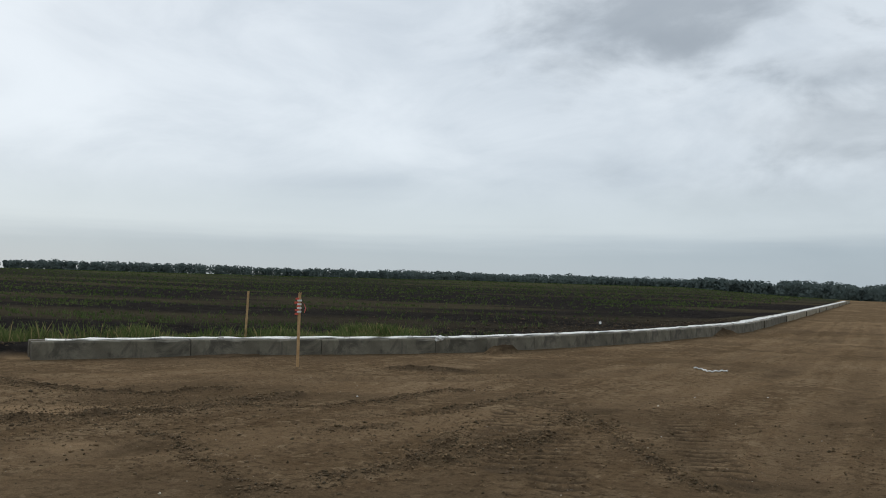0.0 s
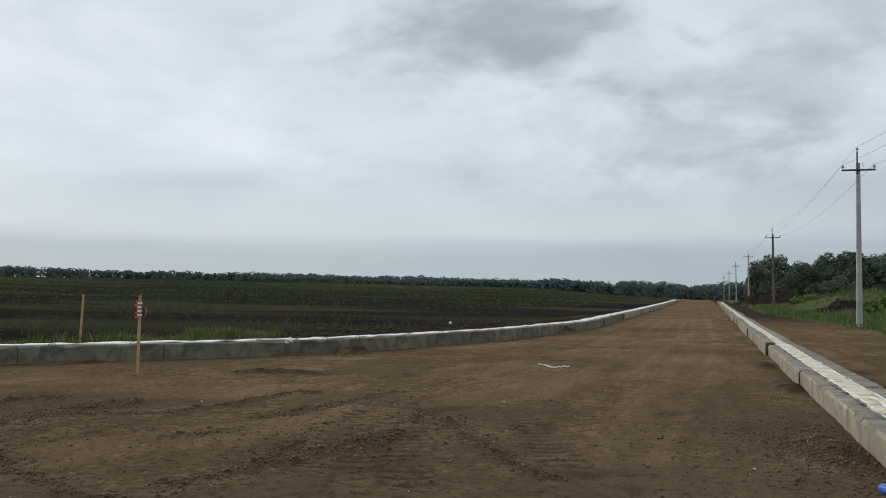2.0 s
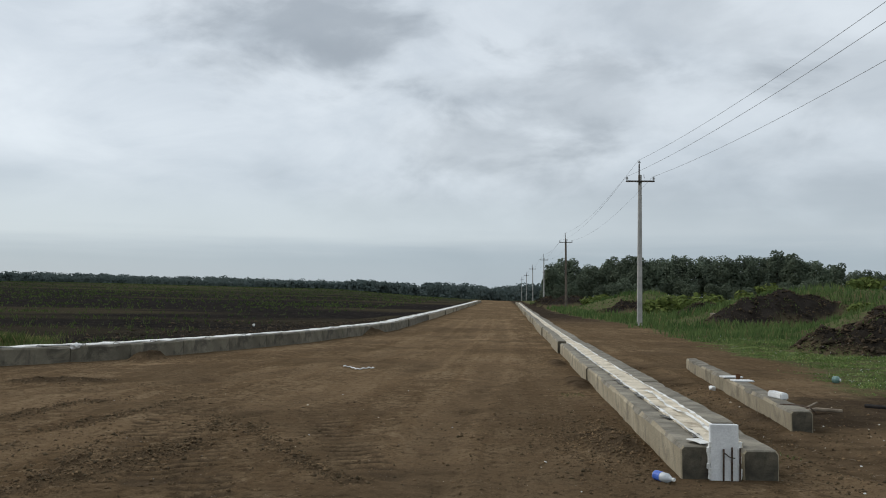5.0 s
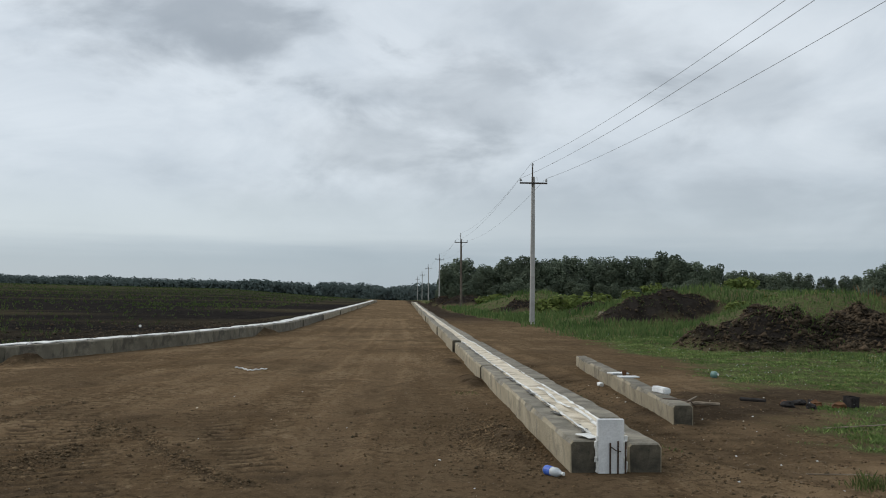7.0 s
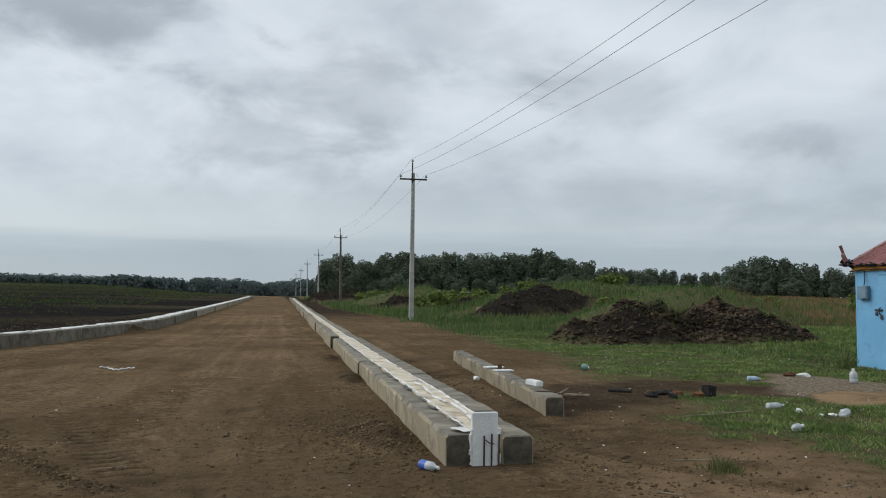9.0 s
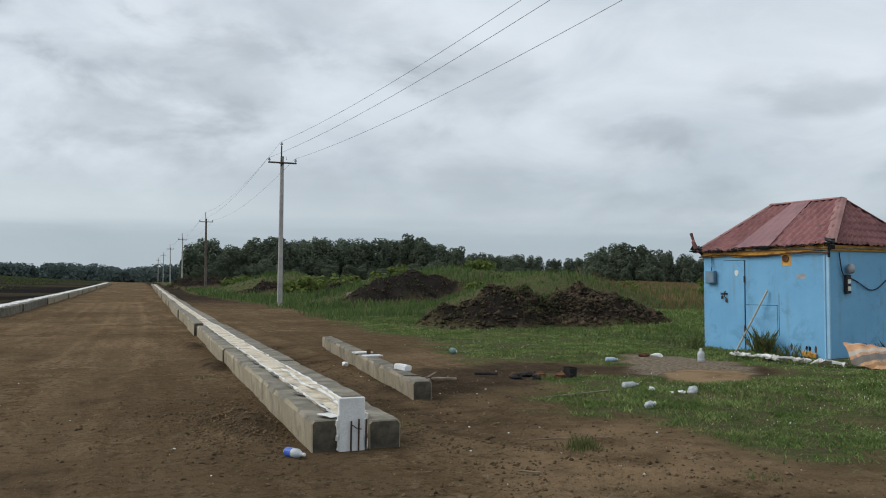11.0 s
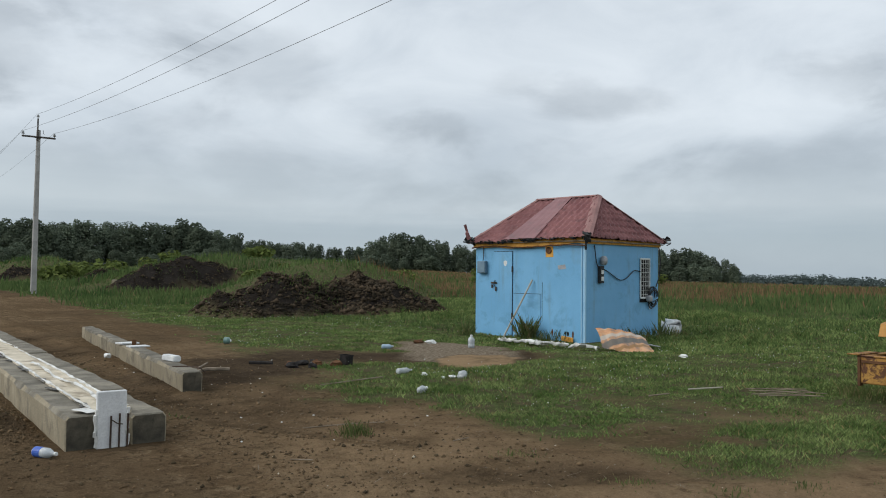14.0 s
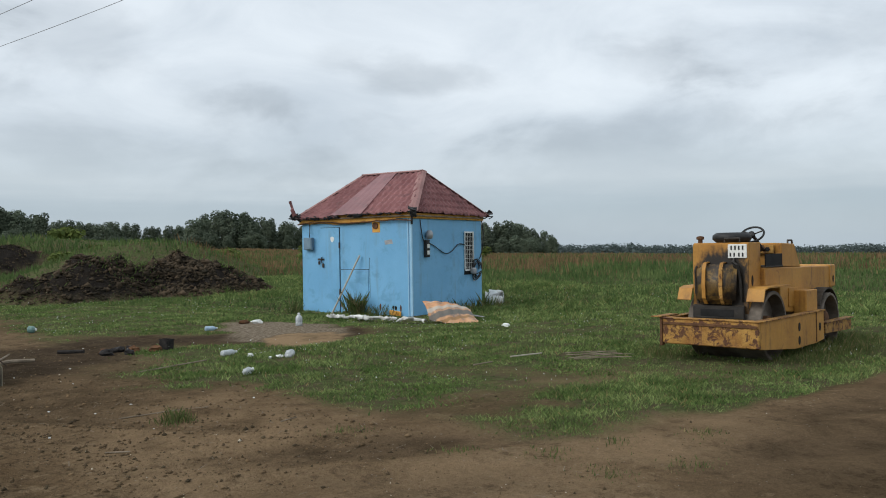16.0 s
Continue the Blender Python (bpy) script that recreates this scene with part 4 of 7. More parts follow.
def hut():
    h = empty("utility_hut", pose(14.42, 14.02, 0, 0, 0, 8.2), "small blue metal hut with maroon hipped roof and closed door", "hut")
    z0 = -0.16
    t = 0.05
    part("wall", box(0, t, t, HY - t, z0, WALL_Z, 0.004), BLUE, h, "light blue painted sheet metal wall")
    part("wall", box(0.0, HX, 0, t - 0.002, z0, WALL_Z, 0.004), BLUE, h)
    part("wall", box(HX - t, HX, t, HY - t, z0, WALL_Z, 0.004), BLUE, h)
    part("wall", box(0, HX, HY - t + 0.002, HY, z0, WALL_Z, 0.004), BLUE, h)
    part("floor", box(0.06, HX - 0.06, 0.06, HY - 0.06, z0 + 0.02, z0 + 0.1), OLD_WOOD, h)
    # corner channel
    bm = box(-0.022, 0.02, -0.03, 0.045, z0, WALL_Z, 0.006)
    box(-0.018, 0.012, 0.075, 0.115, z0, WALL_Z, 0.006, bm)
    part("corner_trim", bm, FADED_BLUE, h, "faded pale blue corner channel")
    # door leaf with its frame gap
    door = part("door", box(-0.026, -0.003, 2.29, 2.93, z0 + 0.04, 2.08, 0.004), BLUE, h, "closed blue metal door with padlock")
    part("door_gap", box(-0.006, 0.001, 2.275, 2.295, z0 + 0.04, 2.09), DARK_GAP, door)
    part("hinge", tube([(-0.03, 2.285, 0.35), (-0.03, 2.285, 0.5)], 0.016, 8), STEEL, door)
    part("hinge", tube([(-0.03, 2.285, 1.55), (-0.03, 2.285, 1.7)], 0.016, 8), STEEL, door)
    part("hasp", box(-0.045, -0.02, 2.80, 3.02, 1.24, 1.29, 0.006), STEEL, door)
    part("padlock", box(-0.07, -0.03, 2.93, 2.99, 1.13, 1.22, 0.012), STEEL, door)
    part("padlock", box(-0.065, -0.03, 2.80, 2.86, 1.05, 1.16, 0.012), STEEL, door)
    part("door_handle", tube([(-0.03, 2.87, 1.33), (-0.07, 2.87, 1.30), (-0.07, 2.87, 1.2), (-0.03, 2.87, 1.17)], 0.012, 7), STEEL, door)
    part("sticker", prism([(2.52 + 0.06 * math.cos(k) * (1 + 0.2 * math.sin(3 * k)), 1.78 + 0.075 * math.sin(k)) for k in np.linspace(0, math.tau, 11)[:-1]], -0.004, "x", -0.026), WHITE, door, "torn white paper sticker")
    # hatch in the door wall
    part("hatch", box(-0.014, -0.002, 1.35, 2.24, 0.22, 1.0, 0.004), BLUE, h)
    part("hatch_gap", box(-0.004, 0.001, 1.33, 2.25, 1.0, 1.012), DARK_GAP, h)
    # vent near the eave
    vent = part("vent", lathe([(0.085, -0.02), (0.085, 0.02), (0.065, 0.02), (0.065, -0.01)], 18, None, pose(-0.012, 1.10, 2.10, 0, 90, 0)), RUST, h, "rusty round vent pipe")
    part("vent_frame", prism([(0.96, 1.93), (1.20, 1.93), (1.21, 2.2), (0.97, 2.2)], -0.004, "x", -0.002), ORANGE, vent)
    # grey meter box by the door
    meter = part("meter_box", box(-0.11, -0.002, 3.17, 3.46, 1.52, 1.84, 0.012), BLUE_GREY, h, "small blue-grey switch box")
    part("meter_lid", box(-0.122, -0.11, 3.19, 3.30, 1.54, 1.82, 0.006), BLUE_GREY, meter)
    part("meter_cable", tube([(-0.05, 3.3, 1.84), (-0.06, 3.27, 1.95), (-0.03, 3.3, 2.1), (-0.05, 3.28, 2.24)], 0.012, 6), BLACK, meter)
    part("wall_patch", prism([(0.56, 1.64), (0.8, 1.62), (0.83, 1.72), (0.6, 1.75)], -0.003, "x", -0.001), GREY_METAL, h, "scuffed grey patch")
    for yy, zz, s in ((0.50, 0.06, 0.035), (0.58, 0.07, 0.03)):
        part("rust_hole", prism([(yy + s * math.cos(k), zz + 1.6 * s * math.sin(k)) for k in np.linspace(0, math.tau, 9)[:-1]], -0.003, "x", -0.001), DARK_GAP, h)
    part("base_board", box(-0.06, -0.03, 0.3, 0.66, z0 - 0.02, -0.055, 0.01, None, pose(0, 0, 0.0, 6, 0, 0)), ORANGE, h, "orange painted board leaning at the wall foot")
    part("door_sill", box(-0.18, -0.01, 2.05, 3.45, z0 - 0.03, z0 + 0.04, 0.012), OLD_WOOD, h)
    # window with a grille in the south wall
    win = part("window", box(2.36, 2.80, -0.012, 0.002, 0.80, 1.92, 0.002), DARK_GAP, h, "narrow dark window behind a pale steel grille")
    bm = box(2.35, 2.37, -0.04, -0.012, 0.94, 1.95, 0.004)
    box(2.79, 2.81, -0.04, -0.012, 0.62, 1.95, 0.004, bm)
    box(2.37, 2.79, -0.04, -0.012, 1.91, 1.95, 0.004, bm)
    box(2.37, 2.79, -0.04, -0.012, 0.90, 0.94, 0.004, bm)
    part("window_frame", bm, WHITE, win)
    for k in range(5):
        x = 2.37 + 0.42 * (k + 0.5) / 5
        part("grille_bar", tube([(x, -0.03, 0.93), (x, -0.03, 1.92)], 0.005, 6), WHITE, win)
    for k in range(8):
        z = 1.0 + 0.115 * k
        part("grille_bar", tube([(2.36, -0.034, z), (2.80, -0.034, z)], 0.005, 6), WHITE, win)
    # electric meter, lamp and cable on the south wall
    fuse = part("electric_box", box(0.50, 0.66, -0.09, -0.003, 1.30, 1.72, 0.012), BLACK, h, "black electric box with white switches")
    part("switch", box(0.53, 0.63, -0.105, -0.09, 1.36, 1.46, 0.006), WHITE, fuse)
    part("switch", box(0.53, 0.63, -0.105, -0.09, 1.52, 1.62, 0.006), WHITE, fuse)
    part("lamp_housing", lathe([(0.05, 0), (0.09, 0.05), (0.09, 0.16), (0.05, 0.22)], 14, None, Matrix.Translation((0.62, -0.1, 1.74))), GREY_METAL, fuse, smooth=True)
    part("conduit", tube([(0.33, -0.03, 2.22), (0.34, -0.05, 2.0), (0.40, -0.04, 1.8), (0.5, -0.05, 1.62)], 0.013, 6), BLACK, h)
    pts = [(0.64 + 1.75 * t_, -0.03, 1.66 - 0.20 * math.sin(math.pi * min(1, t_ * 1.25)) - 0.1 * t_ + 0.05 * math.sin(9 * t_)) for t_ in np.linspace(0, 1, 20)]
    part("cable", tube(pts, 0.012, 6), BLACK, h)
    for k in range(6):
        cx, cz, rx, rz = 2.86 + 0.04 * k % 0.1, 0.92 + 0.02 * (k % 3), 0.16 + 0.03 * (k % 3), 0.30 - 0.03 * k
        loop = [(cx + rx * math.cos(a_), -0.04 - 0.012 * k, cz + rz * math.sin(a_) + 0.02 * math.sin(3 * a_ + k)) for a_ in np.linspace(0, math.tau * 0.93, 22)]
        part("coiled_cable", tube(loop, 0.011, 5), BLACK, h)
    part("cable", tube([(3.2, -0.05, 2.25), (3.27, -0.06, 1.9), (3.22, -0.06, 1.5), (3.05, -0.06, 1.2)], 0.014, 6), BLACK, h)
    part("flood_lamp", box(2.58, 2.76, -0.16, -0.04, 0.82, 0.98, 0.03), GREY_METAL, h, "grey lamp housing under the window grille")
    # eave boards and their torn dark edge
    low_edge = [(y, 2.235 + 0.030 * math.sin(2.1 * y + 0.6) + 0.012 * math.sin(7.3 * y) - 0.018 * y) for y in np.linspace(-0.05, HY + 0.05, 22)]
    bm = prism(low_edge + [(HY + 0.05, 2.37), (-0.05, 2.44)], 0.035, "x", -0.05)
    part("eave_board", bm, ORANGE, h, "orange painted eave board")
    part("eave_board", box(-0.05, HX + 0.05, -0.05, -0.012, 2.25, 2.38, 0.006), ORANGE, h)
    part("eave_board", box(HX + 0.012, HX + 0.05, -0.01, HY + 0.05, 2.22, 2.38, 0.006), ORANGE, h)
    part("eave_board", box(-0.01, HX + 0.01, HY + 0.012, HY + 0.05, 2.22, 2.38, 0.006), ORANGE, h)
    rng = random.Random(3)
    part("torn_flashing", tube([(-0.075, y, 2.205 + 0.025 * math.sin(y * 2.6) + rng.uniform(-0.012, 0.012)) for y in np.linspace(-0.05, HY + 0.08, 26)], 0.018, 6), RUST, h, "rusty torn flashing strip")
    part("corner_weld", tube([(-0.02, -0.03, 2.1), (-0.03, -0.04, 2.3), (-0.06, -0.06, 2.42)], 0.03, 6), BLACK, h)
    part("door_gap", box(-0.006, 0.001, 2.93, 2.942, z0 + 0.04, 2.09), DARK_GAP, door)
    part("door_gap", box(-0.006, 0.001, 2.29, 2.93, 2.082, 2.094), DARK_GAP, door)
    part("wall_seam", box(-0.004, 0.001, 1.30, 1.308, 0.3, 1.30), DARK_GAP, h)
    for k in range(5):
        yy = 0.35 + 0.63 * k
        part("scuff", prism([(yy + 0.03 * math.cos(q), 0.05 + 0.09 * math.sin(q) + 0.02 * k) for q in np.linspace(0, math.tau, 8)[:-1]], -0.003, "x", -0.0005), RUST, h)
    # hipped roof: four slopes of wavy sheets
    ex0, ex1, ey0, ey1, ez, rz_ = -0.16, HX + 0.16, -0.16, HY + 0.16, 2.36, 3.56
    ra, rb = Vector((HX / 2, 0.80, rz_)), Vector((HX / 2, 2.78, rz_))
    corners = [Vector((ex0, ey0, ez + 0.06)), Vector((ex1, ey0, ez)), Vector((ex1, ey1, ez)), Vector((ex0, ey1, ez - 0.03))]

    def slope(a, b, c, d, name, cuts, from_t, to_t, lift, amp=1.0, material=ROOF):
        """Part of a slope with eave a to b and upper edge d to c, from one share of its width to another."""
        bm = bmesh.new()
        normal = (b - a).cross(d - a).normalized()
        if normal.z < 0:
            normal.negate()
        down, ups = cuts, 28
        rows = []
        for i in range(ups + 1):
            v = i / ups
            row = []
            for k in range(down + 1):
                u = from_t + (to_t - from_t) * k / down
                p = a.lerp(b, u).lerp(d.lerp(c, u), v)
                run_ = (p - a).dot((b - a).normalized())
                wave = 0.024 * amp * math.cos(run_ * math.tau / 0.19)
                tier = 0.034 * amp * (1 - (v * 7.0 - 1e-6) % 1.0)
                ragged = rng.uniform(-0.06, 0.08) if i == 0 else 0
                row.append(bm.verts.new(p + normal * (wave + tier + lift) + (p - d).normalized() * ragged * 0.5))
            rows.append(row)
        for r0, r1 in zip(rows, rows[1:]):
            for k in range(down):
                bm.faces.new((r0[k], r0[k + 1], r1[k + 1], r1[k]))
        bmesh.ops.remove_doubles(bm, verts=bm.verts, dist=0.001)
        ret = bmesh.ops.extrude_face_region(bm, geom=bm.faces[:])
        bmesh.ops.translate(bm, vec=-normal * 0.012, verts=[v for v in ret["geom"] if isinstance(v, bmesh.types.BMVert)])
        return part(name, bm, material, roof)

    # black shreds of felt that stick out under the sheets
    shreds = []
    for k in range(46):
        sy = rng.uniform(-0.1, HY + 0.1)
        shreds.append(box(-0.05, 0.03, -rng.uniform(0.02, 0.09), rng.uniform(0.02, 0.09), -0.008, 0.008, 0.003, None, pose(-0.14 + rng.uniform(-0.03, 0.03), sy, 2.40 - 0.022 * sy + rng.uniform(-0.03, 0.02), rng.uniform(-25, 25), rng.uniform(-10, 60), rng.uniform(-30, 30))))
    roof = part("roof", prism([(ex0 + 0.06, ey0 + 0.06), (ex1 - 0.06, ey0 + 0.06), (ex1 - 0.06, ey1 - 0.06), (ex0 + 0.06, ey1 - 0.06)], 0.03, "z", 2.30), OLD_WOOD, h, "maroon wavy hipped roof")
    for shred in shreds:
        part("torn_felt", shred, BLACK, roof)
    a, b, c, d = corners[3], corners[0], ra, rb
    for f0, f1, lift, amp in ((0.0, 0.36, 0.0, 1.0), (0.34, 0.60, 0.040, 0.12), (0.59, 1.0, 0.004, 1.0)):
        slope(a, b, c, d, "roof_sheet", max(8, int(56 * (f1 - f0))), f0, f1, lift, amp, ROOF if amp == 1.0 else ROOF_FLAT)
    slope(corners[0], corners[1], ra, ra, "roof_sheet", 56, 0.0, 1.0, 0.0)
    slope(corners[1], corners[2], rb, ra, "roof_sheet", 50, 0.0, 1.0, 0.0)
    slope(corners[2], corners[3], rb, rb, "roof_sheet", 50, 0.0, 1.0, 0.0)
    for p, q_, wide in ((corners[0], ra, 0.12), (corners[1], ra, 0.07), (corners[2], rb, 0.07), (corners[3], rb, 0.08), (ra, rb, 0.09)):
        way_ = (q_ - p).normalized()
        side = way_.cross(Vector((0, 0, 1))).normalized()
        up = side.cross(way_)
        bm = bmesh.new()
        strip = []
        for k in range(9):
            m_ = p.lerp(q_, k / 8) + Vector((0, 0, 0.035))
            strip.append([bm.verts.new(m_ + side * s_ * wide + up * (-abs(s_) * wide * (0.55 if q_ != rb or p != ra else 0.6) + 0.02)) for s_ in (-1, -0.4, 0.4, 1)])
        for s0, s1 in zip(strip, strip[1:]):
            for k in range(3):
                bm.faces.new((s0[k], s0[k + 1], s1[k + 1], s1[k]))
        ret = bmesh.ops.extrude_face_region(bm, geom=bm.faces[:])
        bmesh.ops.translate(bm, vec=(0, 0, -0.012), verts=[v for v in ret["geom"] if isinstance(v, bmesh.types.BMVert)])
        part("ridge_cap", bm, ROOF_TRIM, roof)
    # torn black felt hanging at the corners, bent horn of sheet at the far corner
    for cx, cy, n_ in ((ex0, ey0, 12), (ex0 - 0.02, ey1 - 0.1, 14), (ex1, ey0, 8)):
        for k in range(n_):
            sx, sy = cx + rng.uniform(-0.06, 0.1), cy + rng.uniform(-0.1, 0.16)
            piece = box(-0.06, 0.06, -0.045, 0.045, -0.012, 0.012, 0.004, None, pose(sx, sy, 2.37 + rng.uniform(-0.06, 0.12), rng.uniform(-60, 60), rng.uniform(-60, 60), rng.uniform(0, 180)))
            part("torn_felt", piece, BLACK, roof)
    part("bent_sheet", tube([(-0.22, HY + 0.05, 2.42), (-0.26, HY + 0.1, 2.58), (-0.2, HY + 0.16, 2.64), (-0.24, HY + 0.2, 2.82)], 0.04, 7, [0.06, 0.05, 0.035, 0.04]), ROOF, roof)
    return h


hut()

# ---- old road roller ----
YELLOW = surface("roller_paint", ((0.365, 0.170, 0.030), (0.475, 0.240, 0.047)), 2.0, 0.6, bump=0.15, grain=25, stain=(0.19, 0.085, 0.028), stain_scale=5.0, stain_cut=(0.54, 0.72), stain_amount=0.85, gloss=0.4, streak=(0.085, 0.045, 0.022), streak_amount=0.7, streak_scale=6.0)
RUSTY_YELLOW = surface("rusty_roller_paint", ((0.28, 0.135, 0.034), (0.43, 0.240, 0.062)), 5.0, 0.75, bump=0.4, grain=30, stain=(0.075, 0.030, 0.020), stain_scale=9.0, stain_amount=0.92, stain_cut=(0.49, 0.58), streak=(0.12, 0.05, 0.03), streak_amount=0.7, streak_scale=9.0)
TANK_PAINT = surface("sooty_tank_paint", ((0.085, 0.050, 0.018), (0.24, 0.140, 0.032)), 4.0, 0.55, bump=0.3, grain=30, stain=(0.022, 0.017, 0.013), stain_scale=5.5, stain_cut=(0.38, 0.54), stain_amount=0.95, streak=(0.016, 0.013, 0.011), streak_amount=0.95, streak_scale=9.0, gloss=0.5)


def scorched_paint():
    """Yellow paint burnt black round the engine, with ragged edges and drips."""
    m = YELLOW.copy()
    m.name = "scorched_roller_paint"
    tree = m.node_tree
    n = Nodes(tree, False)
    shader = next(k for k in tree.nodes if k.type == "BSDF_PRINCIPLED")
    paint = shader.inputs["Base Color"].links[0].from_socket
    place = n.add("ShaderNodeTexCoord").outputs["Object"]
    _, sy_, sz_ = n.parts(place)
    du = n.math("DIVIDE", n.math("SUBTRACT", sy_, 4.58), 0.30)
    dv = n.math("DIVIDE", n.math("SUBTRACT", sz_, 0.94), 0.42)
    far = n.math("SQRT", n.math("ADD", n.math("POWER", n.math("ABSOLUTE", du), 3.0), n.math("POWER", n.math("ABSOLUTE", dv), 3.0)))
    ragged = n.noise(n.xyz(0.0, sy_, n.math("MULTIPLY", sz_, 0.45)), 16.0, 6.0, 0.7)
    far = n.math("ADD", far, n.math("MULTIPLY", n.math("SUBTRACT", ragged, 0.5), 1.6))
    n.put(shader.inputs["Base Color"], n.mix(n.span(far, 1.75, 1.0), paint, (0.020, 0.016, 0.013)))
    return m


SCORCHED = scorched_paint()
DRUM = surface("drum_steel", ((0.085, 0.070, 0.055), (0.19, 0.16, 0.13)), 3.0, 0.7, 0.2, bump=0.2, grain=30, stain=(0.1, 0.06, 0.04), stain_scale=2.0)
# black of the oily pipes, and of the shade painted in the engine recess
CHARRED_AND_RECESS = surface("oily_metal_and_recess_shade", ((0.012, 0.011, 0.010), (0.03, 0.026, 0.022)), 5.0, 0.55, bump=0.3, grain=25)
SOOT = surface("oily_soot", ((0.018, 0.015, 0.012), (0.05, 0.038, 0.025)), 4.0, 0.6, bump=0.3, grain=25, stain=(0.13, 0.072, 0.024), stain_scale=5.0, stain_amount=0.45, stain_cut=(0.55, 0.7))
PLATE = surface("white_plate", ((0.66, 0.66, 0.62), (0.74, 0.74, 0.70)), 6, 0.5, bump=0.05)


def drum(parent, cx, cz, r, y0, y1, name):
    half = (y1 - y0) / 2
    profile = [(r * 0.3, -half + 0.16), (r * 0.86, -half + 0.16), (r * 0.90, -half), (r * 0.985, -half), (r, -half + 0.015), (r, half - 0.015), (r * 0.985, half), (r * 0.90, half), (r * 0.86, half - 0.16), (r * 0.3, half - 0.16)]
    d = part(name, lathe(profile, 40, None, pose(cx, (y0 + y1) / 2, cz, 90, 0, 0)), DRUM, parent, "worn steel drum")
    for yy in (y0 + 0.12, y1 - 0.12):
        part("drum_hub", lathe([(0.13, -0.06), (0.13, 0.05), (0.09, 0.07), (0.06, 0.07)], 16, None, pose(cx, yy, cz, 90, 0, 0)), RUST, d, "rusty red hub")
    return d


def bent_plate(points, thick, y0, y1):
    """A folded plate: a line in x and z, with thickness, across from y0 to y1."""
    line = [Vector((a, 0, b)) for a, b in points]
    outer, inner = [], []
    for i, p in enumerate(line):
        way_ = (line[min(i + 1, len(line) - 1)] - line[max(i - 1, 0)]).normalized()
        nrm = Vector((-way_.z, 0, way_.x))
        outer.append((p.x + nrm.x * thick / 2, p.z + nrm.z * thick / 2))
        inner.append((p.x - nrm.x * thick / 2, p.z - nrm.z * thick / 2))
    return prism(outer + inner[::-1], y1 - y0, "y", y0)


def road_roller():
    r = empty("road_roller", None, "old rusty yellow tandem road roller parked on grass", "road roller")
    yl, yr = 5.20, 3.92
    drum(r, 11.0, 0.46, 0.46, 4.08, 5.06, "front_drum")
    drum(r, 13.02, 0.40, 0.40, 4.00, 5.06, "rear_drum")
    # front bumper frame and side frames
    bumper = part("bumper", box(10.08, 10.14, yr, yl, 0.25, 0.575, 0.012), RUSTY_YELLOW, r, "flaking yellow bumper plate with rust")
    part("bumper_flange", box(10.07, 10.24, yr - 0.01, yl + 0.01, 0.575, 0.59, 0.004), RUSTY_YELLOW, bumper)
    part("bumper_rib", box(10.066, 10.08, yr + 0.02, yl - 0.02, 0.50, 0.535, 0.003), RUST, bumper)
    for y0 in (yr, yl - 0.03):
        bm = prism([(10.14, 0.24), (11.32, 0.14), (12.14, 0.14), (12.46, 0.17), (12.46, 0.57), (11.36, 0.57), (10.14, 0.57)], 0.03, "y", y0, 0.004)
        f = part("side_frame", bm, YELLOW, r)
        part("frame_flange", box(10.14, 12.48, y0 - 0.02, y0 + 0.10, 0.572, 0.588, 0.003), RUSTY_YELLOW, f)
        out = y0 - 0.004 if y0 < 4.5 else y0 + 0.034
        for hx, hz in ((11.46, 0.42), (11.46, 0.24), (12.28, 0.36)):
            part("lightening_hole", lathe([(0.045, -0.003), (0.045, 0.003)], 14, None, pose(hx, out, hz, 90, 0, 0) @ Matrix.Diagonal((0.8, 1.3, 1, 1))), DARK_GAP, f)
        part("frame_joint", box(12.12, 12.15, out - 0.004, out + 0.008, 0.16, 0.57, 0.003), RUST, f)
    for y0 in (yr, yl - 0.03):
        part("rear_frame", prism([(12.52, 0.24), (13.72, 0.21), (13.74, 0.36), (12.52, 0.40)], 0.03, "y", y0, 0.004), RUSTY_YELLOW, r)
        part("rear_flange", box(12.5, 13.78, y0 - 0.03, y0 + 0.10, 0.385, 0.40, 0.003), RUSTY_YELLOW, r)
    part("bumper_wing", box(10.02, 10.55, yl - 0.01, yl + 0.13, 0.592, 0.606, 0.004), RUSTY_YELLOW, bumper)
    part("bumper_post", box(10.06, 10.14, yl - 0.012, yl + 0.022, 0.22, 0.585, 0.005), RUST, bumper)
    part("scraper", box(10.24, 10.30, 4.0, 5.14, 0.50, 0.56, 0.006), RUST, r)
    # engine body
    b0, b1 = 4.24, 4.99
    body = part("engine_body", prism([(10.62, 0.56), (11.0, 0.94), (10.98, 1.54), (10.62, 1.54), (10.58, 1.0)], 0.04, "y", b0, 0.006), YELLOW, r, "yellow engine housing with scorched open front")
    part("side_panel", prism([(10.62, 0.56), (11.0, 0.94), (10.98, 1.54), (10.62, 1.54), (10.58, 1.0)], 0.04, "y", b1 - 0.04, 0.006), YELLOW, body)
    part("top_panel", box(10.60, 11.0, b0, b1, 1.53, 1.556, 0.006), YELLOW, body)
    part("front_panel", box(10.575, 10.605, b0 + 0.002, b1 - 0.002, 0.72, 1.535, 0.004), SCORCHED, body, "yellow panel scorched black in the middle")
    for y0, y1 in ((b0 + 0.002, b0 + 0.10), (b1 - 0.09, b1 - 0.002)):
        part("front_post", box(10.575, 10.605, y0, y1, 0.56, 0.718, 0.004), SCORCHED, body)
    part("engine_back", box(10.9, 10.94, b0 + 0.05, b1 - 0.05, 0.56, 1.5, 0.004), DARK_GAP, body)
    part("engine_floor", box(10.58, 10.95, b0 + 0.05, b1 - 0.05, 0.56, 0.60, 0.004), SOOT, body)
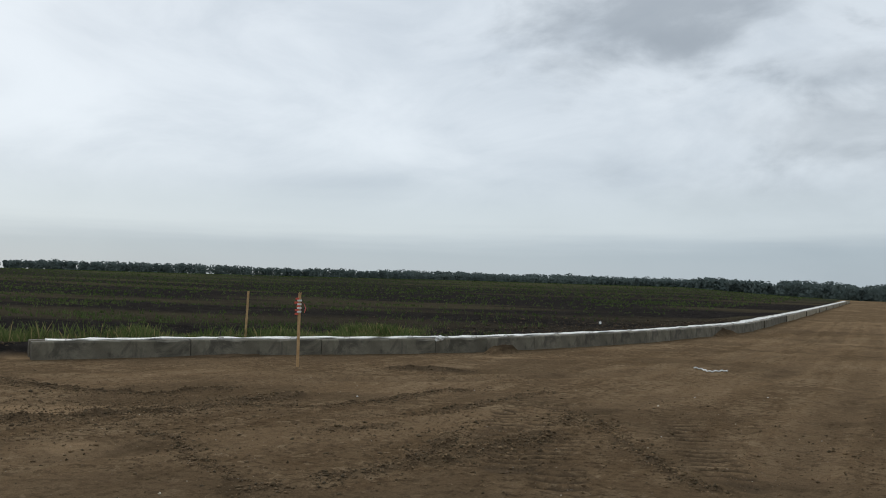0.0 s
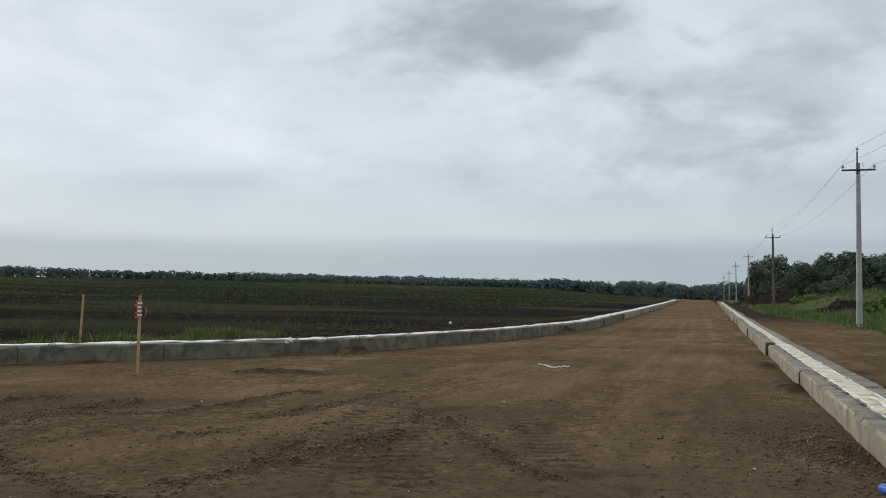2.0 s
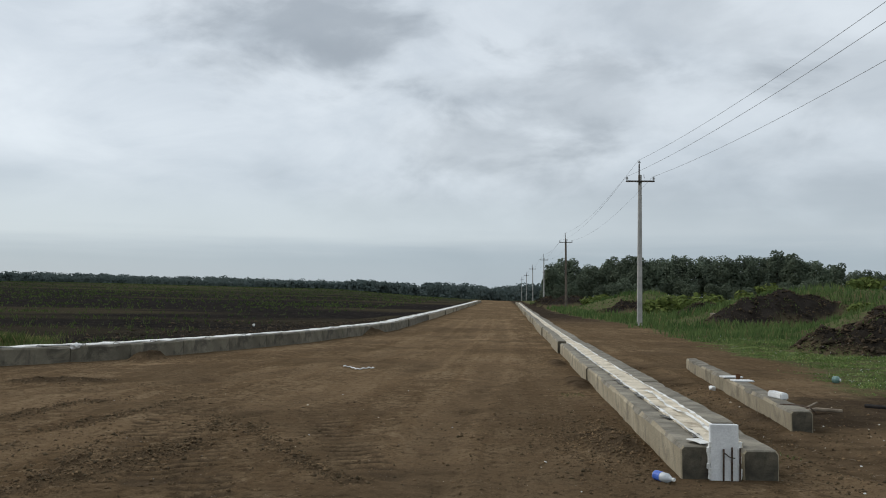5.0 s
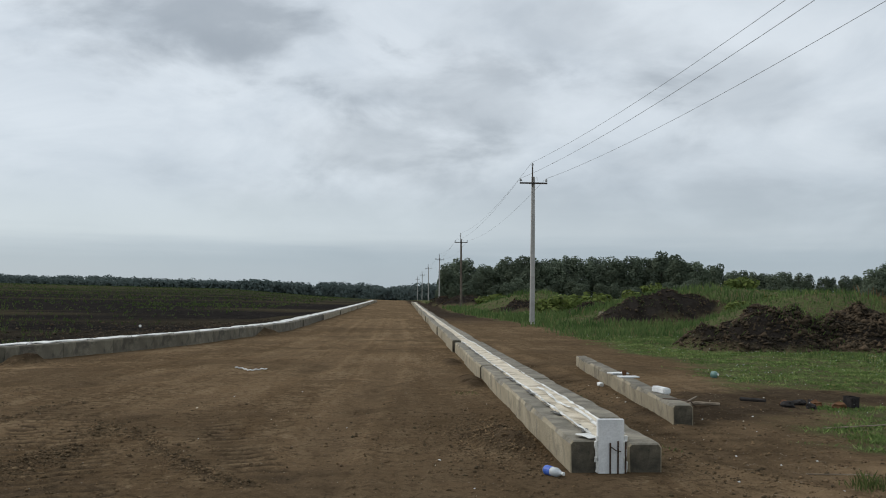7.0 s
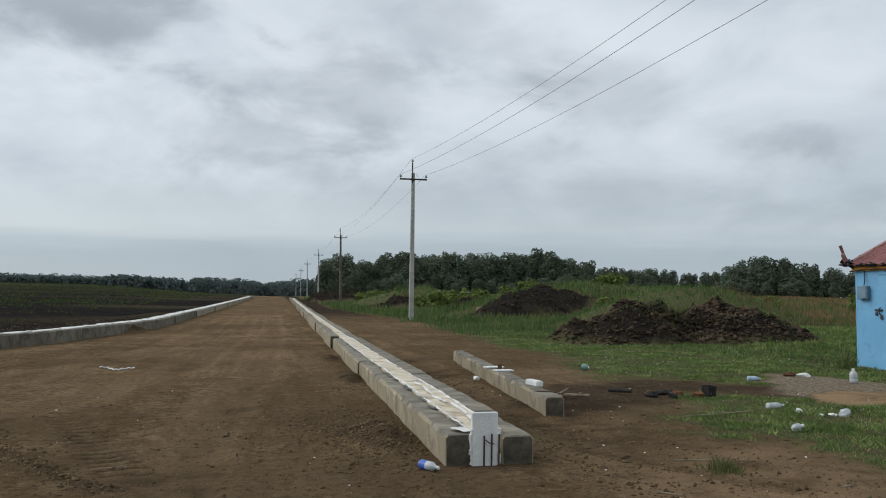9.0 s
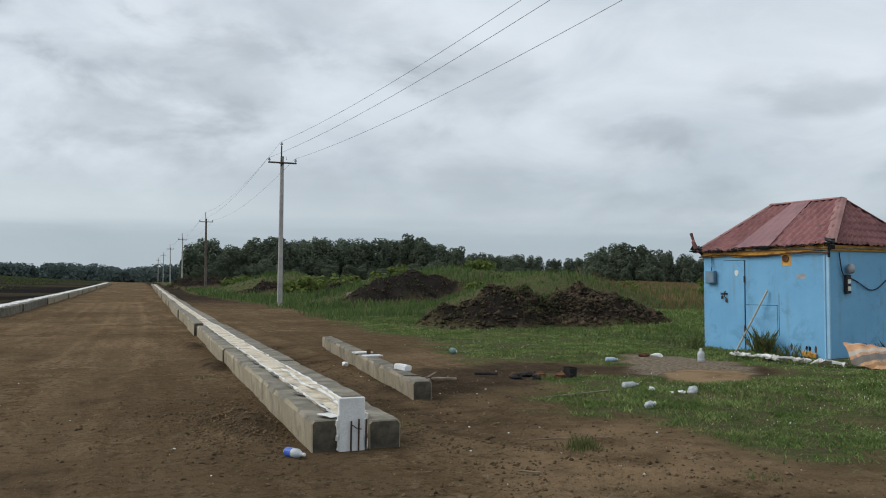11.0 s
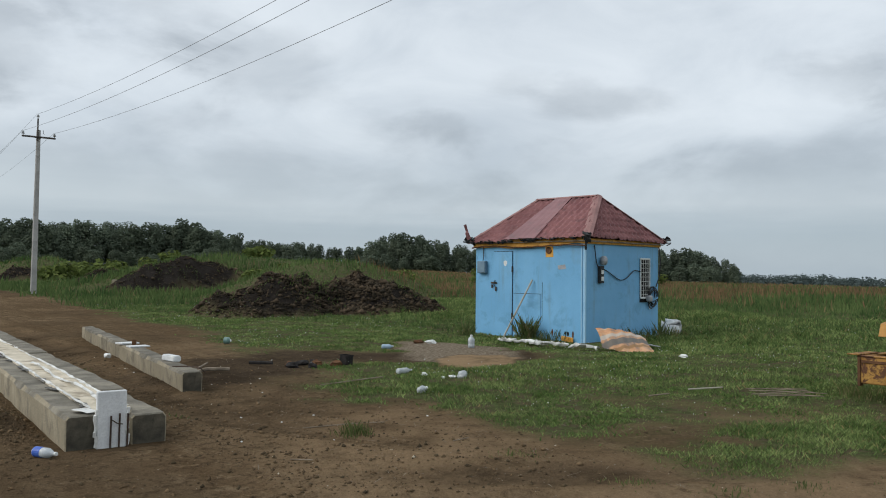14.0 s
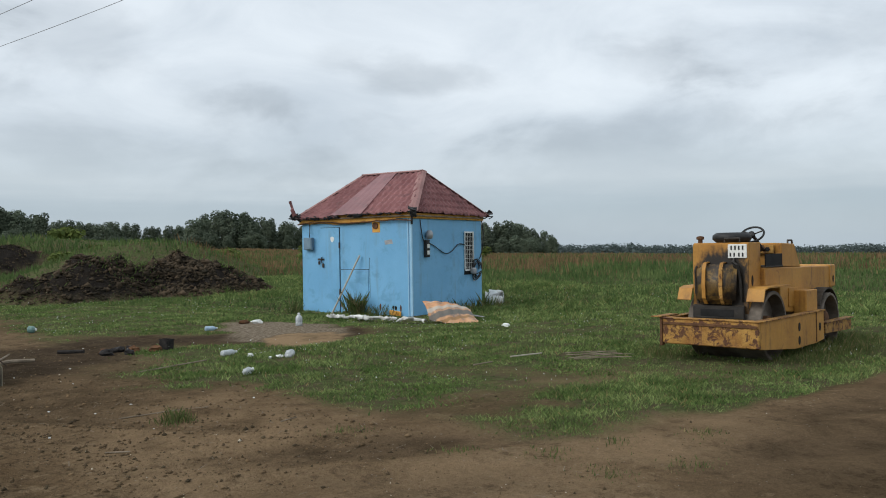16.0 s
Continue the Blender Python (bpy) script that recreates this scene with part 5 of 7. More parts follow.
    # shade inside the opening, put in as a black plate
    part("dark_opening", box(10.64, 10.66, b0 + 0.08, b1 - 0.05, 0.56, 0.72, 0.004), CHARRED_AND_RECESS, body, "black plate painted as the dark inside of the opening")
    bm = box(10.46, 10.572, 4.37, 4.91, 0.755, 1.275, 0.055, segments=3)
    for v in bm.verts:
        v.co.x -= 0.028 * math.cos((v.co.z - 1.01) * 5.2) * (1 if v.co.x < 10.52 else 0)
        v.co.y += 0.012 * math.sin(v.co.z * 9.0)
    part("fuel_tank", bm, TANK_PAINT, body, "sooty yellow tank with black oil streaks", smooth=True)
    for yy, mat_ in ((4.775, YELLOW), (4.545, RUSTY_YELLOW)):
        strap = bent_plate([(10.50, 0.76), (10.432, 0.84), (10.418, 1.0), (10.432, 1.2), (10.47, 1.29), (10.57, 1.30)], 0.014, yy - 0.024, yy + 0.024)
        part("tank_strap", strap, mat_, body)
    part("oil_pipe", tube([(10.56, 4.43, 1.32), (10.52, 4.42, 1.30), (10.51, 4.36, 1.27), (10.53, 4.33, 1.1), (10.55, 4.32, 0.8)], 0.018, 8), CHARRED_AND_RECESS, body)
    part("oil_pipe", tube([(10.56, 4.93, 1.25), (10.53, 4.935, 1.2), (10.53, 4.93, 0.9), (10.55, 4.90, 0.76)], 0.014, 8), CHARRED_AND_RECESS, body)
    part("crossbar", box(10.54, 10.58, b0 + 0.04, b1 - 0.02, 0.695, 0.745, 0.01), SOOT, body)
    # black plate added over the drum; its colour is the recess's shade
    part("lower_pan", box(10.49, 10.53, b0 + 0.03, b1 - 0.03, 0.565, 0.735, 0.008), CHARRED_AND_RECESS, body, "black plate painted as the dark recess below the tank")
    part("pan_slot", box(10.484, 10.492, b0 + 0.16, b1 - 0.14, 0.60, 0.69, 0.002), DARK_GAP, body)
    part("exhaust_cap", lathe([(0.03, 0), (0.03, 0.05), (0.05, 0.055), (0.05, 0.09), (0.02, 0.1)], 12, None, Matrix.Translation((10.66, 4.92, 1.55))), RUST, body)
    plate = part("white_plate", box(10.556, 10.572, 4.25, 4.50, 1.355, 1.535, 0.006), PLATE, body, "white metal plate with dark bars")
    for k in range(4):
        part("plate_mark", box(10.551, 10.557, 4.292 + 0.05 * k, 4.312 + 0.05 * k, 1.46, 1.515, 0.002), BLACK, plate)
    for k in range(4):
        part("plate_mark", box(10.551, 10.557, 4.292 + 0.05 * k + (0.012 if k > 1 else 0), 4.312 + 0.05 * k + (0.012 if k > 1 else 0), 1.375, 1.425, 0.002), BLACK, plate)
    part("latch", tube([(10.55, 4.42, 1.35), (10.53, 4.41, 1.31), (10.55, 4.39, 1.28)], 0.012, 6), STEEL, body)
    part("side_slot", prism([(10.70 + 0.03 * math.cos(k), 1.06 + 0.07 * math.sin(k)) for k in np.linspace(0, math.tau, 13)[:-1]], -0.004, "y", b0 - 0.001), DARK_GAP, body)
    # fenders over the front drum
    for y0, y1 in ((4.02, 4.24), (4.99, 5.18)):
        part("fender", bent_plate([(10.50, 0.80), (10.56, 0.95), (10.70, 0.975), (11.5, 0.975)], 0.02, y0, y1), YELLOW, r)
    # middle body, seat deck, console, rear tank
    mid_side = [(10.98, 0.94), (11.5, 0.94), (11.5, 0.62), (11.95, 0.57), (12.5, 0.60), (12.62, 0.86), (13.72, 0.84), (13.78, 1.18), (10.98, 1.22)]
    mid = part("middle_body", prism(mid_side, 0.75, "y", 4.18, 0.012), YELLOW, r, "yellow middle body with rust streaks")
    part("deck_recess", box(11.0, 11.62, 4.176, 4.9, 1.222, 1.24, 0.003), SOOT, mid)
    console = part("console", prism([(11.62, 1.22), (12.34, 1.20), (12.10, 1.53), (11.60, 1.545)], 0.72, "y", 4.19, 0.01), YELLOW, r, "yellow control console")
    part("console_panel", box(11.55, 11.62, 4.28, 4.80, 1.40, 1.52, 0.006), RUSTY_YELLOW, console)
    for k in range(4):
        part("gauge", lathe([(0.032, -0.008), (0.032, 0.008), (0.024, 0.01)], 12, None, pose(11.55, 4.36 + 0.11 * k, 1.46, 0, -90, 0)), BLACK, console)
    part("console_gap", box(11.02, 11.6, 4.178, 4.20, 1.24, 1.40, 0.003), DARK_GAP, mid)
    part("grab_handle", tube([(11.98, 4.24, 1.53), (11.98, 4.24, 1.58), (12.08, 4.22, 1.58), (12.1, 4.22, 1.53)], 0.014, 7), STEEL, console)
    part("rear_cover", box(13.55, 13.80, 4.16, 4.95, 0.86, 1.20, 0.012), YELLOW, mid)
    part("rear_slot", prism([(13.68 + 0.03 * math.cos(k), 0.98 + 0.06 * math.sin(k)) for k in np.linspace(0, math.tau, 11)[:-1]], -0.004, "y", 4.158), DARK_GAP, mid)
    part("access_door", box(11.80, 12.16, 4.165, 4.18, 0.66, 0.92, 0.005), YELLOW, mid)
    part("middle_leg", box(12.0, 12.45, 4.0, 4.18, 0.30, 0.88, 0.012), YELLOW, mid)
    arch = [(13.02 + 0.47 * math.cos(a_), 0.40 + 0.47 * math.sin(a_)) for a_ in np.linspace(math.radians(150), math.radians(25), 12)]
    part("rear_fender", bent_plate(arch, 0.02, 4.02, 4.22), SOOT, r)
    # seat and steering wheel
    seat = part("seat", lathe([(0.02, 0.0), (0.20, 0.0), (0.255, 0.05), (0.25, 0.10), (0.20, 0.135), (0.10, 0.125), (0.01, 0.12)], 24, None, pose(10.88, 4.58, 1.555) @ Matrix.Diagonal((0.85, 1.0, 1.0, 1))), BLACK, r, "worn round black seat cushion", smooth=True)
    part("seat_rail", tube([(10.60, 4.36, 1.56), (10.60, 4.36, 1.61), (10.60, 4.56, 1.61), (10.60, 4.56, 1.56)], 0.012, 6), STEEL, seat)
    ring = [(11.12 + 0.10 * math.sin(a_), 4.40 + 0.155 * math.cos(a_), 1.66 + 0.10 * math.sin(a_)) for a_ in np.linspace(0, math.tau, 29)]
    wheel = part("steering_wheel", tube(ring, 0.014, 7, capped=False), BLACK, r, "thin black steering wheel")
    for a_ in (0.5, 2.6, 4.7):
        part("spoke", tube([(11.12, 4.40, 1.66), (11.12 + 0.10 * math.sin(a_), 4.40 + 0.155 * math.cos(a_), 1.66 + 0.10 * math.sin(a_))], 0.009, 6), STEEL, wheel)
    part("steering_column", tube([(11.62, 4.42, 1.42), (11.12, 4.40, 1.66)], 0.022, 8), STEEL, wheel)
    part("hub", lathe([(0.045, -0.02), (0.045, 0.02), (0.02, 0.03)], 12, None, pose(11.10, 4.40, 1.66, 0, -60, 0)), BLACK, wheel)
    return r


road_roller().location.z = -0.03

# ---- trees and woods ----
CLUMPS = np.random.RandomState(11)


def leaf_cloud(rng, lobes, count, size, flat=0.75, jitter=0.3):
    """Small leaf clumps (triangles in pairs) through a set of lobes: centre, radii."""
    lobes = np.array(lobes, float)
    weight = np.prod(lobes[:, 3:], 1) ** (2 / 3)
    pick = rng.choice(len(lobes), count, p=weight / weight.sum())
    d = rng.normal(size=(count, 3))
    d /= np.linalg.norm(d, axis=1)[:, None]
    rad = rng.uniform(0.60, 1.10, (count, 1)) ** 0.6
    c = lobes[pick, :3] + d * rad * lobes[pick, 3:]
    facing = d + rng.normal(size=(count, 3)) * jitter + np.array([0, 0, 0.3])
    facing /= np.linalg.norm(facing, axis=1)[:, None]
    u = np.cross(facing, rng.normal(size=(count, 3)))
    u /= np.linalg.norm(u, axis=1)[:, None] + 1e-9
    v = np.cross(facing, u)
    v /= np.linalg.norm(v, axis=1)[:, None] + 1e-9
    s = size * rng.uniform(0.6, 1.35, (count, 1))
    quad = np.stack([c - u * s - v * s * 0.35, c + u * s * 0.2 - v * s * flat, c + u * s + v * s * 0.3, c - u * s * 0.15 + v * s * flat], 1)
    return quad.reshape(-1, 3)


def quads(name, verts, material):
    return many(name, verts, np.arange(len(verts)).reshape(-1, 4), material)


def tree_lobes(rng, tall, wide, low=0.18):
    out = []
    for k in range(24):
        h = rng.uniform(low + 0.02, 0.88)
        spread = wide * (0.85 if h < 0.72 else 0.5) * rng.uniform(0.35, 0.85)
        a = rng.uniform(0, math.tau)
        s = rng.uniform(0.16, 0.30)
        out.append((spread * math.cos(a), spread * math.sin(a), h * tall, s * wide * 1.1, s * wide * 1.1, s * tall * 0.55))
    out.append((0, 0, 0.46 * tall, wide * 0.66, wide * 0.66, tall * 0.42))
    return out


def tree_kind(k):
    """A tree ten metres tall; copies are scaled to their heights."""
    rng = np.random.RandomState(100 + k)
    wide = (3.6, 4.3, 3.3, 4.6, 3.9, 3.0)[k % 6]
    t = empty("tree", None, "broad dark green leafy tree at the edge of a wood", "tree", "trees of the near wood")
    pts = [(0, 0, -0.6), (0.1, 0, 2.0), (0.0, 0.15, 5.0), (0.1, 0.1, 8.6)]
    trunk = tube(pts, 0.2, 8, [0.24, 0.19, 0.12, 0.03])
    for j in range(5):
        a = rng.uniform(0, math.tau)
        z = rng.uniform(2.4, 6.5)
        tube([(0.05, 0.05, z), (1.1 * math.cos(a), 1.1 * math.sin(a), z + 0.9), (1.9 * math.cos(a), 1.9 * math.sin(a), z + 1.9)], 0.06, 5, [0.09, 0.06, 0.02], trunk)
    part("trunk", trunk, BARK, t)
    crown = new("crown", quads("crown", leaf_cloud(rng, tree_lobes(rng, 10.0, wide, 0.05), 3600, 0.23, 0.75, 0.55), HAZED_LEAVES))
    crown.parent = t
    return t


TREES = [tree_kind(k) for k in range(6)]
WOOD_AZ = (3.4, 4.0, 5.0, 5.6, 6.2, 9.0, 12.5, 15.0, 18.7, 20.0, 21.8, 23.4, 25.0, 26.5, 28.0, 29.6, 30.9, 31.3, 32.5, 34.5, 36.0, 38.0, 41.0, 46.0, 50.0, 52.2, 54.0, 55.6)
WOOD_EL = (1.6, 2.9, 3.0, 2.2, 2.7, 3.0, 3.1, 2.9, 3.3, 2.9, 2.4, 2.1, 2.0, 2.05, 1.6, 1.9, 1.5, 2.5, 2.85, 2.6, 2.3, 1.9, 1.7, 2.0, 2.0, 1.95, 1.5, 0.9)
used = set()


def plant(az_, dist, el_top, squat=1.0):
    x, y = dist * math.sin(radians(az_)), dist * math.cos(radians(az_))
    z = ground_at(x, y)
    tall = max(3.0, 1.5 + dist * math.tan(radians(el_top)) - z)
    k = int(CLUMPS.randint(6))
    s = tall / 10.3
    wide_s = s * CLUMPS.uniform(0.95, 1.25) * squat
    m = pose(x, y, z, 0, 0, CLUMPS.uniform(0, 360))
    if k in used:
        ob = copy_thing(TREES[k], m)
    else:
        ob = TREES[k]
        ob.matrix_world = m
        used.add(k)
    ob.scale = (wide_s, wide_s, s)


for a_ in np.arange(3.9, 55.6, 0.62):
    el_ = 1.07 * float(np.interp(a_, WOOD_AZ, WOOD_EL))
    base_d = 265 if a_ < 21 else 300 if a_ < 31 else 285 if a_ < 40 else 330
    plant(a_ + CLUMPS.uniform(-0.2, 0.2), base_d + CLUMPS.uniform(-8, 8), el_ * CLUMPS.uniform(0.90, 1.06))
for a_ in np.arange(4.2, 54.0, 0.9):
    el_ = float(np.interp(a_, WOOD_AZ, WOOD_EL))
    plant(a_ + CLUMPS.uniform(-0.3, 0.3), 248 + CLUMPS.uniform(-10, 10) + (30 if a_ > 21 else 0), el_ * CLUMPS.uniform(0.35, 0.6), 1.5)


def far_woods(name, spans, label, seed, size):
    """A distant belt of wood in one mesh: spans of azimuth, distance, height of trees, spacing in degrees, rows."""
    rng = np.random.RandomState(seed)
    verts = []
    for a0, a1, dist, tall, step, rows in spans:
        for row in range(rows):
            for a in np.arange(a0, a1, step):
                aa = a + rng.uniform(-step, step)
                dd = dist + row * 30 + rng.uniform(-25, 25)
                x, y = dd * math.sin(radians(aa)), dd * math.cos(radians(aa))
                hgt = tall * (1 + 0.22 * float(fbm(np.array([aa * 1.0]), np.array([seed * 3.0]), 2.2, 3)[0])) * rng.uniform(0.84, 1.05)
                w = hgt * rng.uniform(0.42, 0.62)
                z = ground_at(x, y)
                lobes = [(x + rng.uniform(-1, 1) * w * 0.5, y + rng.uniform(-1, 1) * w * 0.5, z + hgt * h_, w * 0.75, w * 0.75, hgt * 0.24) for h_ in (0.12, 0.34, 0.56, 0.76)]
                verts.append(leaf_cloud(rng, lobes, 130, size, 0.75, 0.3))
    me = quads(name, np.concatenate(verts), HAZED_FAR_LEAVES)
    return tagged(new(name, me), label, "woodland", kind="stuff")


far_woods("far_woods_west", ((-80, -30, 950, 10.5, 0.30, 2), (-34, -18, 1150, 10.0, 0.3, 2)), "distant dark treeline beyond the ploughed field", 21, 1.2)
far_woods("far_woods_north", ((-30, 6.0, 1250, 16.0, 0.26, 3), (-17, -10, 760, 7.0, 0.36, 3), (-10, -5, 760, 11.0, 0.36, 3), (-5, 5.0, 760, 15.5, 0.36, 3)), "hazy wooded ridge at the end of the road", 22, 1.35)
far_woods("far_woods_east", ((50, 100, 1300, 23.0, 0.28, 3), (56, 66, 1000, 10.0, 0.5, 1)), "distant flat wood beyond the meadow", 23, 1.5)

# bushes, lighter green, on the banks
BUSHES = [(13.5, 70, 1.6), (17, 74, 1.9), (20, 78, 1.7), (24, 80, 2.0), (27.5, 84, 1.8), (31, 86, 1.7), (34, 88, 1.9), (17.5, 66, 1.4), (36, 74, 1.4), (41, 72, 1.4), (45, 76, 1.7), (50, 76, 1.3), (56, 70, 1.5), (62, 66, 1.3), (22, 62, 1.2), (29, 66, 1.3), (10.6, 92, 1.5), (12.5, 98, 1.7), (70, 58, 1.3), (48, 60, 1.2), (17.5, 40.5, 0.75), (20.0, 41.5, 0.9), (22.3, 41.0, 0.7), (24.5, 42.5, 0.95), (26.5, 43, 0.7), (19.0, 58, 1.3), (26.0, 60, 1.4), (33.0, 62, 1.2), (39.5, 60, 1.1)]


def bush_kind(k):
    rng = np.random.RandomState(200 + k)
    b = empty("bush", None, "light green leafy bush in tall grass", "bush", "bushes on the bank")
    stems = bmesh.new()
    lobes = []
    for j in range(6):
        a, s = rng.uniform(0, math.tau), rng.uniform(0.1, 0.55)
        tip = (s * math.cos(a), s * math.sin(a), rng.uniform(0.5, 0.9))
        tube([(0.04 * math.cos(a), 0.04 * math.sin(a), -0.1), tip], 0.012, 5, [0.02, 0.006], stems)
        lobes.append((*tip, 0.34, 0.34, 0.26))
    lobes.append((0, 0, 0.35, 0.6, 0.6, 0.33))
    part("stems", stems, BARK, b)
    crown = new("crown", quads("crown", leaf_cloud(rng, lobes, 420, 0.10), YELLOW_BUSH))
    crown.parent = b
    return b


BUSH_KINDS = [bush_kind(k) for k in range(3)]
for i, (x, y, s) in enumerate(BUSHES):
    m = pose(x, y, ground_at(x, y) - 0.05, 0, 0, 77 * i)
    ob = copy_thing(BUSH_KINDS[i % 3], m) if i >= 3 else BUSH_KINDS[i]
    ob.matrix_world = m
    ob.scale = (s * 1.3, s * 1.3, s)

# ---- grass ----


def blades(rng, x, y, z, tall, wide, lean_, splits=1):
    """One bent blade at each place: two triangles sharing an edge, as one quad that tapers to a tip."""
    k = len(x)
    a = rng.uniform(0, math.tau, k)
    b = rng.uniform(0, math.tau, k)
    side = np.stack([np.cos(a), np.sin(a), np.zeros(k)], 1) * wide[:, None] / 2
    bend = np.stack([np.cos(b), np.sin(b), np.zeros(k)], 1) * (tall * lean_ * rng.uniform(0.2, 1.0, k))[:, None]
    foot = np.stack([x, y, z - 0.012], 1)
    up = np.stack([np.zeros(k), np.zeros(k), tall], 1)
    verts = np.stack([foot - side, foot + side, foot + bend * 0.54 + up * 0.66 + side * 0.9, foot + bend + up], 1)
    return verts.reshape(-1, 3)


def scatter(rng, count, x0, x1, y0, y1, clump=0.0):
    x, y = rng.uniform(x0, x1, count), rng.uniform(y0, y1, count)
    if clump:
        x, y = x + rng.normal(0, clump, count), y + rng.normal(0, clump, count)
    return x, y


HUT_FREE = lambda x, y: ~((x > 14.2) & (x < 17.8) & (y > 13.9) & (y < 18.0))


def meadow():
    rng = np.random.RandomState(31)
    # short turf and weeds near the hut and the roller
    x, y = scatter(rng, 3200000, 3.5, 27.0, 1.2, 34.0)
    r = np.hypot(x, y)
    keep = rng.rand(len(x)) < np.clip(7.0 / r, 0.1, 1.0) ** 1.4
    x, y = x[keep], y[keep]
    zone = zones_of(x, y)
    tuft = smooth(fbm(x, y, 0.45, 4), -0.35, 0.35)
    ok = (rng.rand(len(x)) < zone["grass"] * (0.10 + 0.90 * tuft)) & HUT_FREE(x, y)
    x, y = x[ok], y[ok]
    r = np.hypot(x, y)
    lush = smooth(fbm(x + 5, y, 2.2, 3), -0.25, 0.4)
    tall = (0.022 + 0.040 * lush + 0.10 * smooth(x + 0.15 * y, 13.5, 22.0) * (0.5 + lush)) * rng.uniform(0.5, 1.35, len(x)) * smooth(zones_of(x, y)["grass"], 0.0, 0.9)
    wide = np.clip(0.00095 * r, 0.006, 0.026) * rng.uniform(0.6, 1.5, len(x))
    me = quads("grass", blades(rng, x, y, height_of(x, y), tall * smooth(r, 2.0, 11.0) * 0.85 + 0.010, wide, 1.25), GRASS)
    tagged(new("meadow_grass", me), "short green grass and weeds over bare soil", "grass", kind="stuff")
    # broad weed leaves, lying in patches
    pick = rng.rand(len(x)) < 0.22 * smooth(fbm(x + 11, y, 0.9, 3), 0.0, 0.35)
    wx_, wy_ = x[pick], y[pick]
    wr = np.hypot(wx_, wy_)
    me = quads("broad_weeds", blades(rng, wx_, wy_, height_of(wx_, wy_), rng.uniform(0.015, 0.06, len(wx_)), np.clip(0.0020 * wr, 0.014, 0.045) * rng.uniform(0.6, 1.3, len(wx_)), 1.6), BROADLEAF)
    tagged(new("broad_weeds", me), "broad-leaved green weeds among short grass", "weeds", kind="stuff")
    # tiny white clover heads
    pick = rng.choice(len(x), 2400, replace=False)
    fx, fy = x[pick], y[pick]
    ok = (fbm(fx, fy, 3.0, 3) > -0.05) & (np.hypot(fx, fy) > 9)
    fx, fy = fx[ok], fy[ok]
    me = quads("clover", blades(rng, fx, fy, height_of(fx, fy) + rng.uniform(0.04, 0.12, len(fx)), np.full(len(fx), 0.014), np.clip(0.0009 * np.hypot(fx, fy), 0.009, 0.018), 0.6), WHITE)
    tagged(new("clover_heads", me), "tiny white clover heads in the grass", "flowers", kind="stuff")
    # knee-high grass further off
    x, y = scatter(rng, 800000, 6.0, 150.0, 1.0, 150.0)
    r = np.hypot(x, y)
    ok = (rng.rand(len(x)) < np.clip(34.0 / r, 0.05, 1) ** 1.3 * zones_of(x, y)["grass_e"] * (1 - 0.7 * smooth(np.degrees(np.arctan2(x, y)), 27.0, 33.0) * smooth(r, 42.0, 60.0))) & (x + 0.4 * y > 20.0) & HUT_FREE(x, y)
    x, y = x[ok], y[ok]
    r = np.hypot(x, y)
    tall = (0.12 + 0.50 * smooth(r, 20, 60) * smooth(fbm(x, y, 5.0, 3), -0.5, 0.5)) * rng.uniform(0.5, 1.3, len(x))
    wide = np.clip(0.0013 * r, 0.012, 0.14) * rng.uniform(0.5, 1.4, len(x))
    me = quads("tall_grass", blades(rng, x, y, land(x, y), tall, wide, 0.55), TALL_GRASS)
    tagged(new("tall_meadow_grass", me), "knee-high green meadow grass", "grass", kind="stuff")
    # russet dry weeds
    x, y = scatter(rng, 290000, 22.0, 260.0, -20.0, 190.0)
    a, r = np.degrees(np.arctan2(x, y)), np.hypot(x, y)
    ok = (a > 29 + 6 * fbm(x, y, 12.0, 2)) & (r > 46 + 14 * fbm(x, y, 20.0, 3)) & (rng.rand(len(x)) < np.clip(70 / r, 0.2, 1)) & (fbm(x, y, 14.0, 3) > -0.35)
    x, y = x[ok], y[ok]
    r = np.hypot(x, y)
    tall = rng.uniform(0.30, 0.95, len(x)) * (0.75 + 0.35 * fbm(x, y, 8.0, 3))
    wide = np.clip(0.0010 * r, 0.03, 0.3) * rng.uniform(0.5, 1.3, len(x))
    me = quads("russet_weeds", blades(rng, x, y, land(x, y), tall, wide, 0.35), RUSSET)
    tagged(new("russet_weeds", me), "tall russet seeding weeds in the meadow", "weeds", kind="stuff")


